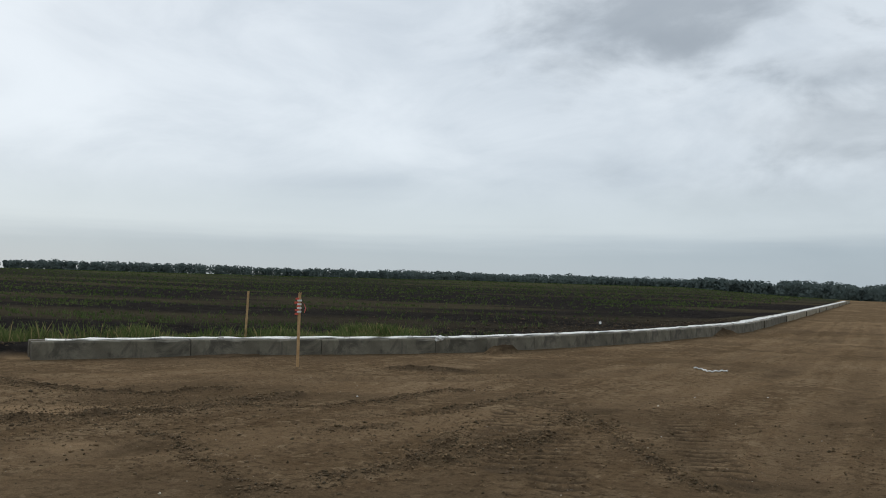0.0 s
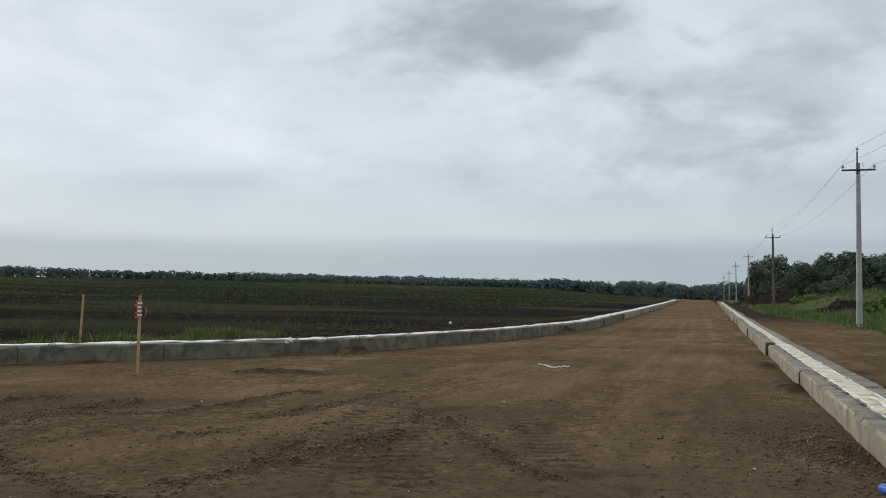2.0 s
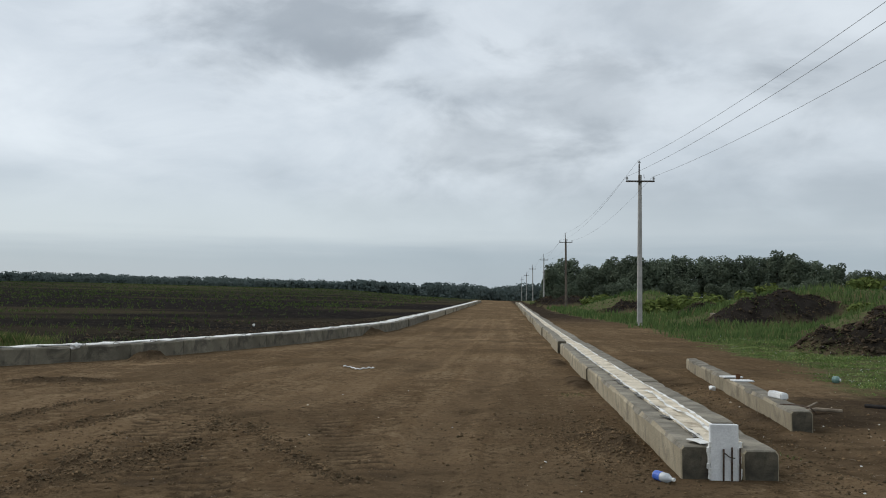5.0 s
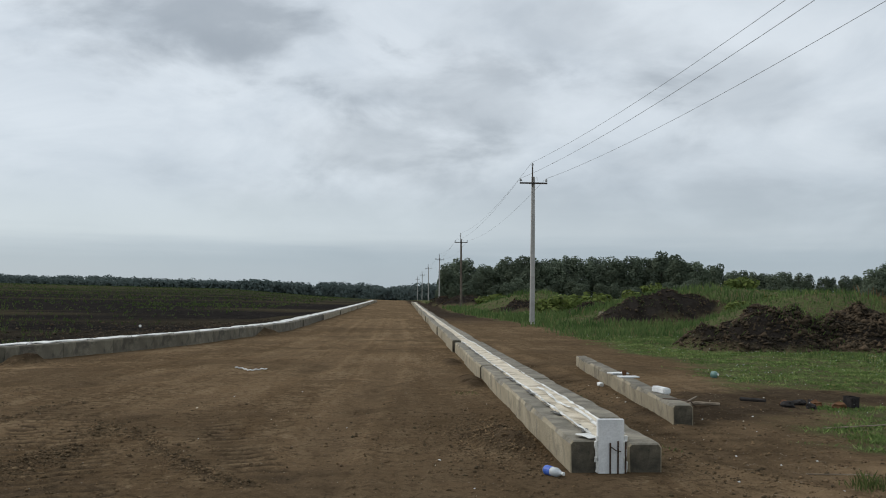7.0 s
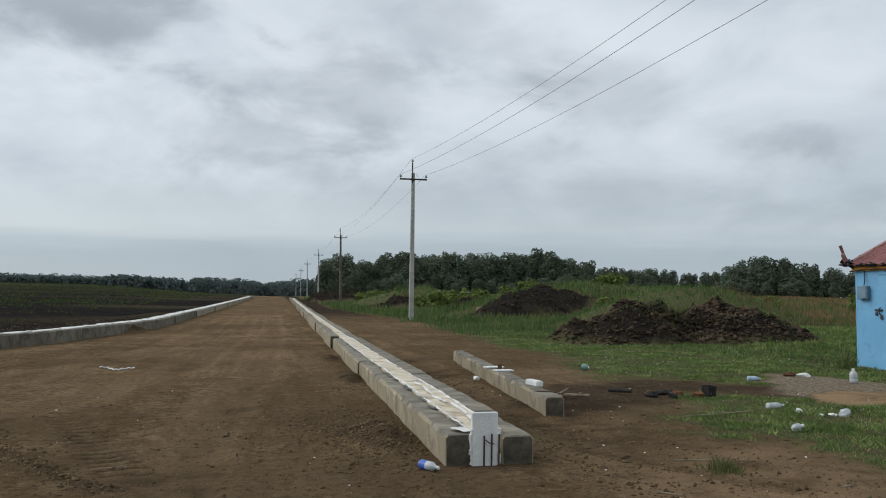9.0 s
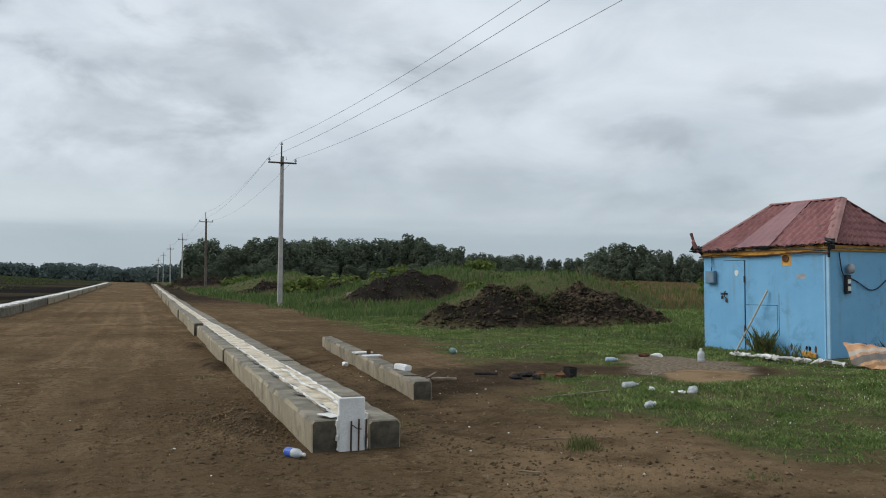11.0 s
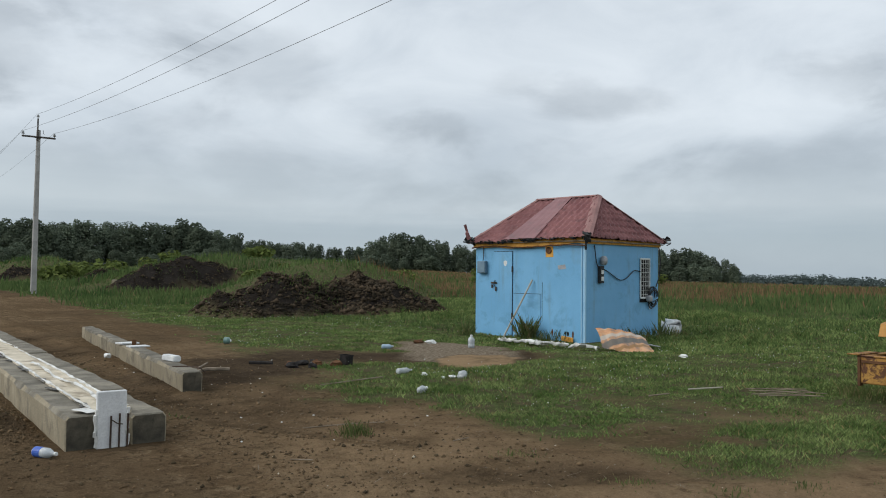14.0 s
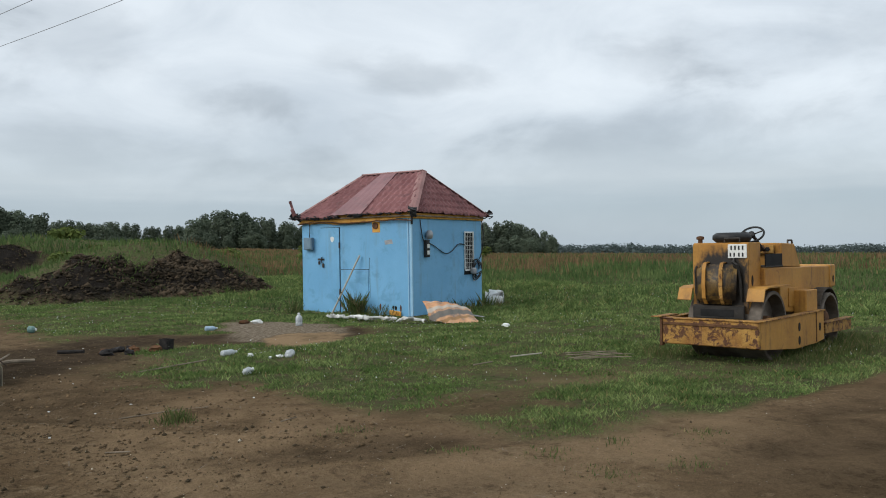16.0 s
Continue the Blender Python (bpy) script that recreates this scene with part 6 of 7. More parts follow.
def west_field():
    rng = np.random.RandomState(33)
    x, y = scatter(rng, 560000, -40.0, -7.0, 10.0, 32.0)
    zone = zones_of(x, y)
    ok = rng.rand(len(x)) < zone["weeds"] * smooth(fbm(x, y, 0.9, 3), -0.35, 0.3) * (0.25 + 0.75 * smooth(fbm(x, y + 20, 3.0, 3), -0.3, 0.2))
    x, y = x[ok], y[ok]
    tall = (0.12 + 0.30 * smooth(fbm(x, y, 1.6, 3), -0.3, 0.5)) * rng.uniform(0.5, 1.3, len(x))
    wide = rng.uniform(0.015, 0.04, len(x))
    me = quads("weeds", blades(rng, x, y, height_of(x, y), tall, wide * 0.60, 0.55), WEEDS)
    tagged(new("field_edge_weeds", me), "rank green weeds along the field edge", "weeds", kind="stuff")
    # the crop: leafy plants in rows that run across the field, gappy
    x, y = scatter(rng, 2200000, -260.0, -5.0, 8.0, 260.0)
    r = np.hypot(x, y)
    keep = rng.rand(len(x)) < np.clip(30.0 / r, 0.02, 1.0) ** 1.5
    x, y, r = x[keep], y[keep], r[keep]
    across = x * 0.45 + y * 0.9
    row = np.abs((across / 0.9) % 1.0 - 0.5) < 0.20
    patchy = 0.5 * smooth(fbm(x * 0.5 + 3, y * 1.4, 7.0, 4), 0.0, 0.5) + 0.05 + 0.25 * smooth(r, 60, 160)
    zone = zones_of(x, y)
    ok = row & (rng.rand(len(x)) < patchy * zone["field"]) & (zone["west"] > 3.0 + 1.5 * fbm(x, y, 3.0, 2) + 4.0 * smooth(y, 22, 34))
    x, y, r = x[ok], y[ok], r[ok]
    px_, py_ = np.repeat(x, 3) + rng.normal(0, 0.07, 3 * len(x)), np.repeat(y, 3) + rng.normal(0, 0.07, 3 * len(x))
    rr = np.repeat(r, 3)
    tall = rng.uniform(0.06, 0.24, len(px_))
    wide = np.clip(0.0012 * rr, 0.03, 0.22) * rng.uniform(0.6, 1.4, len(px_))
    me = quads("crop", blades(rng, px_, py_, land(px_, py_) + 0.0, tall, wide, 0.9), CROP)
    tagged(new("field_crop", me), "patchy rows of young green crop on black soil", "crop", kind="stuff")


meadow()
west_field()
# ---- weed tufts at walls and on bare ground ----


def tuft(x, y, spread, tall, count, seed, label="green grass tuft on bare soil"):
    rng = np.random.RandomState(seed)
    px_, py_ = x + rng.normal(0, spread, count), y + rng.normal(0, spread, count)
    h = tall * rng.uniform(0.12, 1.15, count) ** 1.2 * np.exp(-((px_ - x) ** 2 + (py_ - y) ** 2) / (5 * spread**2))
    me = quads("tuft", blades(rng, px_, py_, height_of(px_, py_), h + 0.02, rng.uniform(0.005, 0.011, count), 0.7), WEEDS)
    return tagged(new("grass_tuft", me), label, "grass tuft", "grass tufts", "stuff")


tuft(3.96, 6.75, 0.09, 0.13, 260, 41)
tuft(13.95, 15.55, 0.16, 0.62, 420, 42, "tall weeds growing against the blue hut wall")
tuft(14.05, 14.75, 0.28, 0.30, 260, 43, "weeds growing against the blue hut wall")
tuft(13.35, 17.3, 0.12, 0.45, 120, 44, "thin weeds growing against the blue hut wall")
tuft(15.8, 13.75, 0.3, 0.35, 380, 45, "weeds growing at the hut's foot")
tuft(17.1, 13.9, 0.3, 0.45, 380, 46, "weeds growing at the hut's foot")
for k, (x, y, h_) in enumerate(((11.0, 3.75, 0.10), (11.8, 3.75, 0.14), (12.8, 3.8, 0.16), (13.6, 3.85, 0.18), (10.6, 5.4, 0.15), (12.3, 3.7, 0.13))):
    tuft(x, y, 0.30, h_, 800, 80 + k, "grass growing round the roller's frame")
for k, (x, y) in enumerate(((5.0, 3.5), (5.6, 3.3), (4.7, 4.1), (4.6, 5.2), (4.9, 2.9), (5.4, 2.6), (6.3, 2.9), (2.75, 8.5), (2.9, 13.2), (1.2, 13.6))):
    tuft(x, y, 0.12, 0.045, 90, 50 + k)

# ---- clods ----


def clods(name, places, sizes, material, label, seed):
    """Broken lumps of soil: crooked eight-sided stones, half sunk."""
    rng = np.random.RandomState(seed)
    shape = np.array([(1, 0, 0), (-1, 0, 0), (0, 1, 0), (0, -1, 0), (0, 0, 1), (0, 0, -1)], float)
    tri = np.array([(0, 2, 4), (2, 1, 4), (1, 3, 4), (3, 0, 4), (2, 0, 5), (1, 2, 5), (3, 1, 5), (0, 3, 5)])
    k = len(places)
    lumpy = shape[None] * (1 + rng.uniform(-0.45, 0.45, (k, 6, 1))) + rng.uniform(-0.3, 0.3, (k, 6, 3))
    a = rng.uniform(0, math.tau, k)
    turned = lumpy.copy()
    turned[:, :, 0] = lumpy[:, :, 0] * np.cos(a)[:, None] - lumpy[:, :, 1] * np.sin(a)[:, None]
    turned[:, :, 1] = lumpy[:, :, 0] * np.sin(a)[:, None] + lumpy[:, :, 1] * np.cos(a)[:, None]
    turned = turned * sizes[:, None, None] * rng.uniform(0.7, 1.3, (k, 1, 3)) * np.array([1.1, 1.1, 0.75])
    verts = (places[:, None, :] + turned).reshape(-1, 3)
    faces = (tri[None] + (np.arange(k) * 6)[:, None, None]).reshape(-1, 3)
    return tagged(new(name, many(name, verts, faces, material)), label, "soil clods", kind="stuff")


def all_clods():
    rng = np.random.RandomState(61)
    xs, ys, ss = [], [], []
    for line, bulk in zip(RIDGES, RIDGE_BULK):
        for (ax, ay), (bx, by) in zip(line, line[1:]):
            k = int(420 * bulk * math.hypot(bx - ax, by - ay))
            t = rng.rand(k)
            x, y = ax + (bx - ax) * t + rng.normal(0, 0.13 * bulk, k), ay + (by - ay) * t + rng.normal(0, 0.13 * bulk, k)
            ok = fbm(x + 5, y, 0.9, 3) > -0.35
            xs.append(x[ok]), ys.append(y[ok])
            ss.append((rng.gamma(1.3, 0.0042, k) + 0.003)[ok])
    for cx, cy, sx, sy, k in ((-8.4, 19.4, 0.4, 0.3, 260), (-5.1, 33.4, 0.5, 0.9, 300), (-7.6, 14.2, 0.9, 0.35, 500), (1.25, 8.9, 0.25, 0.9, 500), (1.0, 9.4, 0.3, 0.6, 250), (3.2, 7.0, 0.7, 0.35, 260), (-5.8, 11.9, 0.3, 0.25, 160), (2.9, 10.5, 0.45, 2.6, 900), (3.0, 17.0, 0.5, 4.0, 500), (-7.0, 20.2, 0.5, 0.3, 200), (-4.3, 34.2, 0.5, 1.2, 250), (5.2, 11.6, 1.1, 1.0, 250), (-9.0, 7.0, 2.4, 1.4, 3200), (-8.2, 7.2, 0.8, 0.9, 1800), (-3.2, 8.2, 1.4, 1.8, 2200), (1.15, 9.2, 0.35, 1.3, 1800), (0.6, 9.0, 0.7, 1.6, 1200), (2.95, 12.0, 0.4, 3.4, 2200), (3.6, 5.6, 1.2, 0.8, 1500), (4.6, 8.6, 1.1, 1.4, 1500)):
        xs.append(cx + rng.normal(0, sx, k))
        ys.append(cy + rng.normal(0, sy, k))
        ss.append(rng.gamma(1.3, 0.0040, k) + 0.003)
    k = 26000
    x, y = rng.uniform(-15, 8, k), 2.5 + 17.5 * rng.rand(k) ** 1.25
    ok = rng.rand(k) < 0.25 + 0.75 * smooth(fbm(x, y, 1.2, 4), -0.1, 0.35)
    x, y = x[ok], y[ok]
    xs.append(x), ys.append(y), ss.append(rng.gamma(1.1, 0.0022, len(x)) + 0.002)
    x, y, s = np.concatenate(xs), np.concatenate(ys), np.concatenate(ss)
    zone = zones_of(x, y)
    ok = (zone["west"] < -0.15) & (zone["grass"] < 0.5) & ~((x > east_x(y) - 0.02) & (x < east_x(y) + 0.9) & (y > 7.3))
    x, y, s = x[ok], y[ok], np.clip(s[ok], 0, 0.022)
    clods("soil_clods", np.stack([x, y, height_of(x, y) + s * 0.25], 1), s, BROWN_SOIL, "loose crumbled brown soil clods on the track", 62)
    # pale pebbles and bits of straw
    x, y = rng.uniform(-9, 8.5, 1100), rng.uniform(2.6, 15, 1100)
    ok = (zones_of(x, y)["grass"] < 0.35) & (zones_of(x, y)["west"] < -0.2) & ~((x > east_x(y) - 0.02) & (x < east_x(y) + 0.95) & (y > 7.3)) & ((x > 2) | (rng.rand(1100) < 0.35))
    x, y = x[ok], y[ok]
    s = rng.gamma(1.4, 0.0017, len(x)) + 0.0012
    clods("pebbles", np.stack([x, y, height_of(x, y) + s * 0.3], 1), s, FILL, "scattered pale pebbles and plaster crumbs on soil", 64)
    x, y = rng.normal(4.3, 1.6, 380), rng.normal(8.0, 2.6, 380)
    ok = (x > 2.5) & (y > 2.8) & ~((x > east_x(y) - 0.1) & (x < east_x(y) + 1.0) & (y > 7.2))
    x, y = x[ok], y[ok]
    k = len(x)
    a, long_, fat = rng.uniform(0, math.tau, k), rng.gamma(1.6, 0.011, k) + 0.01, rng.uniform(0.0015, 0.0035, k)
    u = np.stack([np.cos(a) * long_, np.sin(a) * long_, rng.normal(0, 0.004, k)], 1)
    v = np.stack([-np.sin(a) * fat, np.cos(a) * fat, np.zeros(k)], 1)
    c = np.stack([x, y, height_of(x, y) + 0.012], 1)
    me = quads("straw", np.stack([c - u - v, c - u + v, c + u + v, c + u - v], 1).reshape(-1, 3), OLD_WOOD)
    tagged(new("straw_bits", me), "dry straw bits and thin twigs on bare soil", "straw", kind="stuff")
    xs, ys, ss = [], [], []
    for cx, cy, lo, wi, tall, turn in HEAPS:
        k = 5200 if cy < 40 else 2200
        rad, a = np.sqrt(rng.rand(k)) * 1.04, rng.uniform(0, math.tau, k)
        u, v = rad * np.cos(a) * lo, rad * np.sin(a) * wi
        c, s_ = math.cos(radians(turn)), math.sin(radians(turn))
        xs.append(cx + u * c - v * s_), ys.append(cy + u * s_ + v * c)
        ss.append(rng.gamma(1.25, 0.019, k) + 0.010)
    k = 7000
    y = rng.uniform(11, 46, k)
    xs.append(np.interp(y, WEST_Y, WEST_X) - rng.gamma(1.6, 3.2, k) - 0.95), ys.append(y), ss.append(rng.gamma(1.3, 0.013, k) + 0.008)
    x, y, s = np.concatenate(xs), np.concatenate(ys), np.clip(np.concatenate(ss), 0, 0.15)
    clods("black_soil_clods", np.stack([x, y, height_of(x, y) + s * 0.2], 1), s, BLACK_SOIL, "black soil lumps on heaps and the field bank", 63)
    # sparse weeds rooted on the heaps
    x, y = [], []
    for cx, cy, lo, wi, tall, turn in HEAPS[:5]:
        k = 7000
        x.append(cx + rng.normal(0, lo * 0.42, k)), y.append(cy + rng.normal(0, wi * 0.42, k))
    x, y = np.concatenate(x), np.concatenate(y)
    ok = (fbm(x, y, 1.1, 3) > 0.08) & (rng.rand(len(x)) < 0.20)
    x, y = x[ok], y[ok]
    me = quads("heap_weeds", blades(rng, x, y, height_of(x, y), rng.uniform(0.04, 0.16, len(x)), rng.uniform(0.010, 0.022, len(x)), 1.3), BROADLEAF)
    tagged(new("heap_weeds", me), "sparse green weeds on the soil heaps", "weeds", kind="stuff")


all_clods()

# ---- stakes, panel and loose things ----
RED = surface("red_tape", ((0.50, 0.07, 0.045), (0.62, 0.11, 0.07)), 10, 0.5, bump=0.1)
CLEAR = surface("cloudy_plastic", ((0.52, 0.56, 0.58), (0.66, 0.69, 0.70)), 9, 0.25, bump=0.1, grain=30, leaf=0.3, gloss=0.6)
BLUE_LABEL = surface("blue_label", ((0.04, 0.10, 0.42), (0.07, 0.16, 0.55)), 20, 0.4, bump=0)
AQUA = surface("aqua_plastic", ((0.15, 0.28, 0.26), (0.22, 0.36, 0.33)), 9, 0.3, bump=0.1, leaf=0.3, gloss=0.6)
PALE_BLUE = surface("pale_blue_plastic", ((0.36, 0.50, 0.64), (0.50, 0.63, 0.74)), 9, 0.3, bump=0.1, leaf=0.2, gloss=0.6)
FOAM = surface("white_foam_board", ((0.60, 0.61, 0.61), (0.72, 0.73, 0.72)), 3, 0.8, bump=0.15, grain=60, stain=(0.45, 0.42, 0.38), stain_scale=2.5, stain_amount=0.3)
REBAR = surface("rebar", ((0.05, 0.035, 0.028), (0.10, 0.065, 0.045)), 20, 0.7, 0.4, bump=0.3)
CHARRED = surface("charred", ((0.010, 0.009, 0.009), (0.03, 0.026, 0.024)), 9, 0.9, bump=0.4)
PEACH = surface("faded_peach_sheet", ((0.50, 0.24, 0.11), (0.62, 0.36, 0.20)), 3, 0.6, bump=0.2, grain=20, stain=(0.20, 0.17, 0.15), stain_scale=2.2, stain_amount=0.9)


def stake(x, y, tall, lean_x, lean_y, label, taped):
    s = empty("wooden_stake", pose(x, y, z_at(x, y), lean_x, lean_y, 20), label, "stake", "marker stakes")
    part("post", box(-0.026, 0.026, -0.02, 0.02, -0.12, tall, 0.006), WOOD, s)
    if taped:
        bm = bmesh.new()
        rng = random.Random(4)
        for k in range(5):
            z = tall - 0.06 - 0.075 * k
            box(-0.036 - 0.006 * (k % 2), 0.034, -0.034, 0.030, z - 0.03, z + 0.012, 0.004, bm, pose(0, 0, 0, 0, rng.uniform(-3, 3), 0))
        part("tape", bm, RED, s, "red stripes of a marker tape")
        bm = bmesh.new()
        for k in range(4):
            z = tall - 0.10 - 0.075 * k
            box(-0.038, 0.036, -0.036, 0.032, z - 0.02, z + 0.016, 0.004, bm)
        part("tape", bm, WHITE, s, "white stripes of a marker tape")
        flap = ribbon("tape_flap", [(0.03, 0, tall - 0.12), (0.09, 0.02, tall - 0.16), (0.12, 0.03, tall - 0.26), (0.10, 0.02, tall - 0.34)], 0.035, 0.004, RED, 0.01, 9, 0.0)
        flap.parent = s
        for k in range(4):
            part("splinter", tube([(-0.02 + 0.013 * k, 0, tall - 0.02), (-0.03 + 0.02 * k, 0.01, tall + 0.05 + 0.02 * (k % 2))], 0.006, 5), WOOD, s)
    return s


stake(-10.17, 13.40, 1.42, 0, 0.2, "wooden stake with red and white tape on bare soil", True)
stake(-15.05, 17.5, 1.42, 0, 2.2, "plain wooden stake standing behind the concrete blocks", False)

# white foam panel set between the ends of the two rows, with two steel bars
panel = empty("foam_barrier", pose(1.955, 7.36, 0, 0, 0, 0), "upright white foam panel closing the channel end", "foam barrier")
part("board", box(-0.125, 0.115, -0.02, 0.03, -0.05, 0.475, 0.006), FOAM, panel)
for sx in (-0.135, 0.122):
    torn = bmesh.new()
    for k in range(7):
        box(-0.012, 0.012, -0.012, 0.012, 0, 0.05, 0.004, torn, pose(sx + 0.008 * math.sin(k * 2.2), -0.012, 0.01 + 0.045 * k, 8 * math.sin(k), 12 * math.cos(k * 1.7), 30 * k))
    part("torn_film", torn, SHEET, panel)
for bx, tall in ((-0.02, 0.27), (0.05, 0.285), (0.118, 0.28)):
    part("steel_bar", tube([(bx, -0.035, -0.05), (bx + 0.004, -0.035, tall)], 0.008, 7), REBAR, panel)
part("steel_bar", tube([(-0.01, -0.045, 0.235), (0.03, -0.047, 0.205), (0.075, -0.045, 0.195)], 0.005, 6), REBAR, panel)
flap = ribbon("white_sheeting", [(1.72, 7.62, 0.305), (1.74, 7.55, 0.312), (1.77, 7.47, 0.31), (1.80, 7.40, 0.302)], 0.055, 0.005, SHEET, 0.02, 15, 0.004)
tagged(flap, "white sheeting flap folded over the block end", "plastic sheeting")
fold = ribbon("white_sheeting", [(2.02, y, EAST_TALL + 0.03 + 0.02 * math.sin(y * 3)) for y in np.arange(7.45, 11.6, 0.14)], 0.017, 0.006, SHEET, 0.010, 16, 0.016)
tagged(fold, "rumpled fold of white sheeting along the block edge", "plastic sheeting")


def bottle(name, m, tall, rad, material, label, wrap=None, crushed=0.0):
    b = empty(name, m, label, "bottle")
    bm = lathe([(rad * 0.8, 0), (rad, 0.01), (rad, tall * 0.30), (rad * 0.93, tall * 0.33), (rad, tall * 0.36), (rad, tall * 0.68), (rad * 0.75, tall * 0.80), (rad * 0.36, tall * 0.92), (rad * 0.36, tall)], 16)
    if crushed:
        for v in bm.verts:
            v.co.x *= 1 - crushed * math.sin(v.co.z / tall * 9)
    part("body", bm, material, b, smooth=True)
    if wrap:
        part("wrapper", lathe([(rad * 1.01, tall * 0.36), (rad * 1.03, tall * 0.38), (rad * 1.03, tall * 0.66), (rad * 1.01, tall * 0.68)], 16), wrap, b)
    part("cap", lathe([(rad * 0.40, tall * 0.99), (rad * 0.40, tall * 1.06), (rad * 0.34, tall * 1.07)], 12), wrap or WHITE, b)
    return b


def lying(x, y, rad, turn, roll_=0.0):
    return pose(x, y, z_at(x, y) + rad * 0.92, 90, roll_, turn)


b = bottle("plastic_bottle", lying(1.36, 7.34, 0.042, 32), 0.22, 0.040, CLEAR, "crushed clear plastic bottle with blue label on soil", None, 0.12)
part("wrapper", lathe([(0.0405, 0.012), (0.0425, 0.02), (0.0425, 0.085), (0.0405, 0.09)], 16), BLUE_LABEL, b, "blue label")
bottle("plastic_bottle", lying(8.7, 13.95, 0.045, 70), 0.22, 0.046, PALE_BLUE, "pale blue plastic bottle lying on gravel")
bottle("plastic_bottle", lying(6.75, 10.35, 0.045, 100), 0.27, 0.045, CLEAR, "clear crumpled plastic bottle on grass", None, 0.1)
bottle("water_jug", pose(10.35, 13.2, z_at(10.35, 13.2), 0, 0, 0), 0.24, 0.068, CLEAR, "white upright plastic jug on gravel by the hut")
bottle("water_jug", lying(6.43, 16.4, 0.065, 40), 0.14, 0.068, AQUA, "aqua plastic jug lying in the grass")


def canister(x, y, turn, s, label):
    c = empty("plastic_canister", pose(x, y, z_at(x, y) + 0.06 * s, 62, 15, turn), label, "canister")
    bm = box(-0.11 * s, 0.11 * s, -0.08 * s, 0.08 * s, -0.08 * s, 0.14 * s, 0.035 * s, segments=3)
    part("body", bm, CLEAR, c, smooth=True)
    part("neck", lathe([(0.035 * s, 0.13 * s), (0.035 * s, 0.19 * s), (0.03 * s, 0.19 * s)], 12), WHITE, c)
    return c


canister(5.97, 8.6, 30, 0.5, "white plastic canister tipped on the grass")
canister(7.3, 9.5, 120, 0.58, "white plastic canister lying open on the grass")


def crumple(name, x, y, size, material, label, seed, category="litter", lift=0.0):
    """A crumpled scrap: a folded sheet with thickness."""
    rng = random.Random(seed)
    bm = bmesh.new()
    bmesh.ops.create_icosphere(bm, subdivisions=2, radius=1.0)
    for v in bm.verts:
        v.co = Vector((v.co.x * size[0], v.co.y * size[1], v.co.z * size[2])) * rng.uniform(0.6, 1.15)
    z = z_at(x, y) + size[2] * 0.55 + lift
    bm.transform(pose(x, y, z, 0, 0, rng.uniform(0, 180)))
    ob = part(name, bm, material)
    return tagged(ob, label, category)


crumple("plastic_scrap", 6.95, 9.95, (0.07, 0.04, 0.04), WHITE, "crumpled white plastic scrap on grass", 1)
crumple("plastic_scrap", 7.05, 9.62, (0.08, 0.03, 0.02), WHITE, "crumpled white plastic scrap on grass", 2)
crumple("plastic_scrap", 7.2, 9.6, (0.06, 0.04, 0.03), WHITE, "crumpled white plastic scrap on grass", 3)
crumple("plastic_scrap", 3.7, 14.6, (0.07, 0.06, 0.05), WHITE, "white plastic scrap on bare soil by the single block", 4)
crumple("plastic_scrap", 12.6, 9.75, (0.13, 0.06, 0.04), WHITE, "white plastic bag scrap in the grass", 5)
bm = box(-0.27, 0.27, -0.2, 0.2, 0, 0.46, 0.07, None, None, 3)
for i_, v in enumerate(bm.verts):
    v.co += Vector((0.05 * math.sin(7.1 * i_), 0.05 * math.sin(3.3 * i_), (0.07 if v.co.z > 0.3 else 0.02) * math.sin(5.7 * i_ + 9 * v.co.x)))
ob = part("sack", bm, WHITE, smooth=True)
ob.matrix_world = pose(18.30, 14.55, z_at(18.30, 14.55) - 0.03, 0, 0, 40) @ Matrix.Diagonal((1.25, 1.2, 0.95, 1.0))
tagged(ob, "full white woven sack standing in grass behind the hut", "sack")
crumple("plastic_scrap", 10.2, 14.4, (0.14, 0.06, 0.06), WHITE, "white crumpled scrap by the hut door", 7)
crumple("brick_lump", 9.95, 14.5, (0.12, 0.08, 0.06), RUST, "brown lump of rubbish beside gravel", 8)
for k in range(7):
    a, rr = k * 0.9, 0.12 + 0.07 * k
    crumple("burnt_rubbish", 6.15 + rr * math.cos(a), 12.0 + 0.6 * rr * math.sin(a), (0.11, 0.08, 0.06), CHARRED if k % 3 else RUST, "charred rubbish in a burnt patch", 20 + k)
bucket = empty("black_bucket", pose(6.72, 11.85, z_at(6.72, 11.85), 3, 2, 20) @ Matrix.Scale(0.78, 4), "charred black square bucket on burnt soil", "bucket")
bm = box(-0.105, 0.105, -0.105, 0.105, 0, 0.20, 0.015)
bmesh.ops.delete(bm, geom=[f for f in bm.faces if f.normal.z > 0.9 and f.calc_center_median().z > 0.19], context="FACES")
part("body", bm, CHARRED, bucket)
part("rim", tube([(0.105, 0.105, 0.2), (-0.105, 0.105, 0.2), (-0.105, -0.105, 0.2), (0.105, -0.105, 0.2), (0.105, 0.105, 0.2)], 0.008, 6), CHARRED, bucket)
crumple("plastic_scrap", 6.85, 12.1, (0.06, 0.03, 0.07), CLEAR, "pale crumpled scrap by the black bucket", 31)


def stick(points, rad, material, label, name="stick", category="stick"):
    pts = [(x, y, z_at(x, y) + rad + up) for x, y, up in points]
    ob = part(name, tube(pts, rad, 7, [rad * (1.0 - 0.25 * i / len(pts)) for i in range(len(pts))]), material)
    return tagged(ob, label, category)


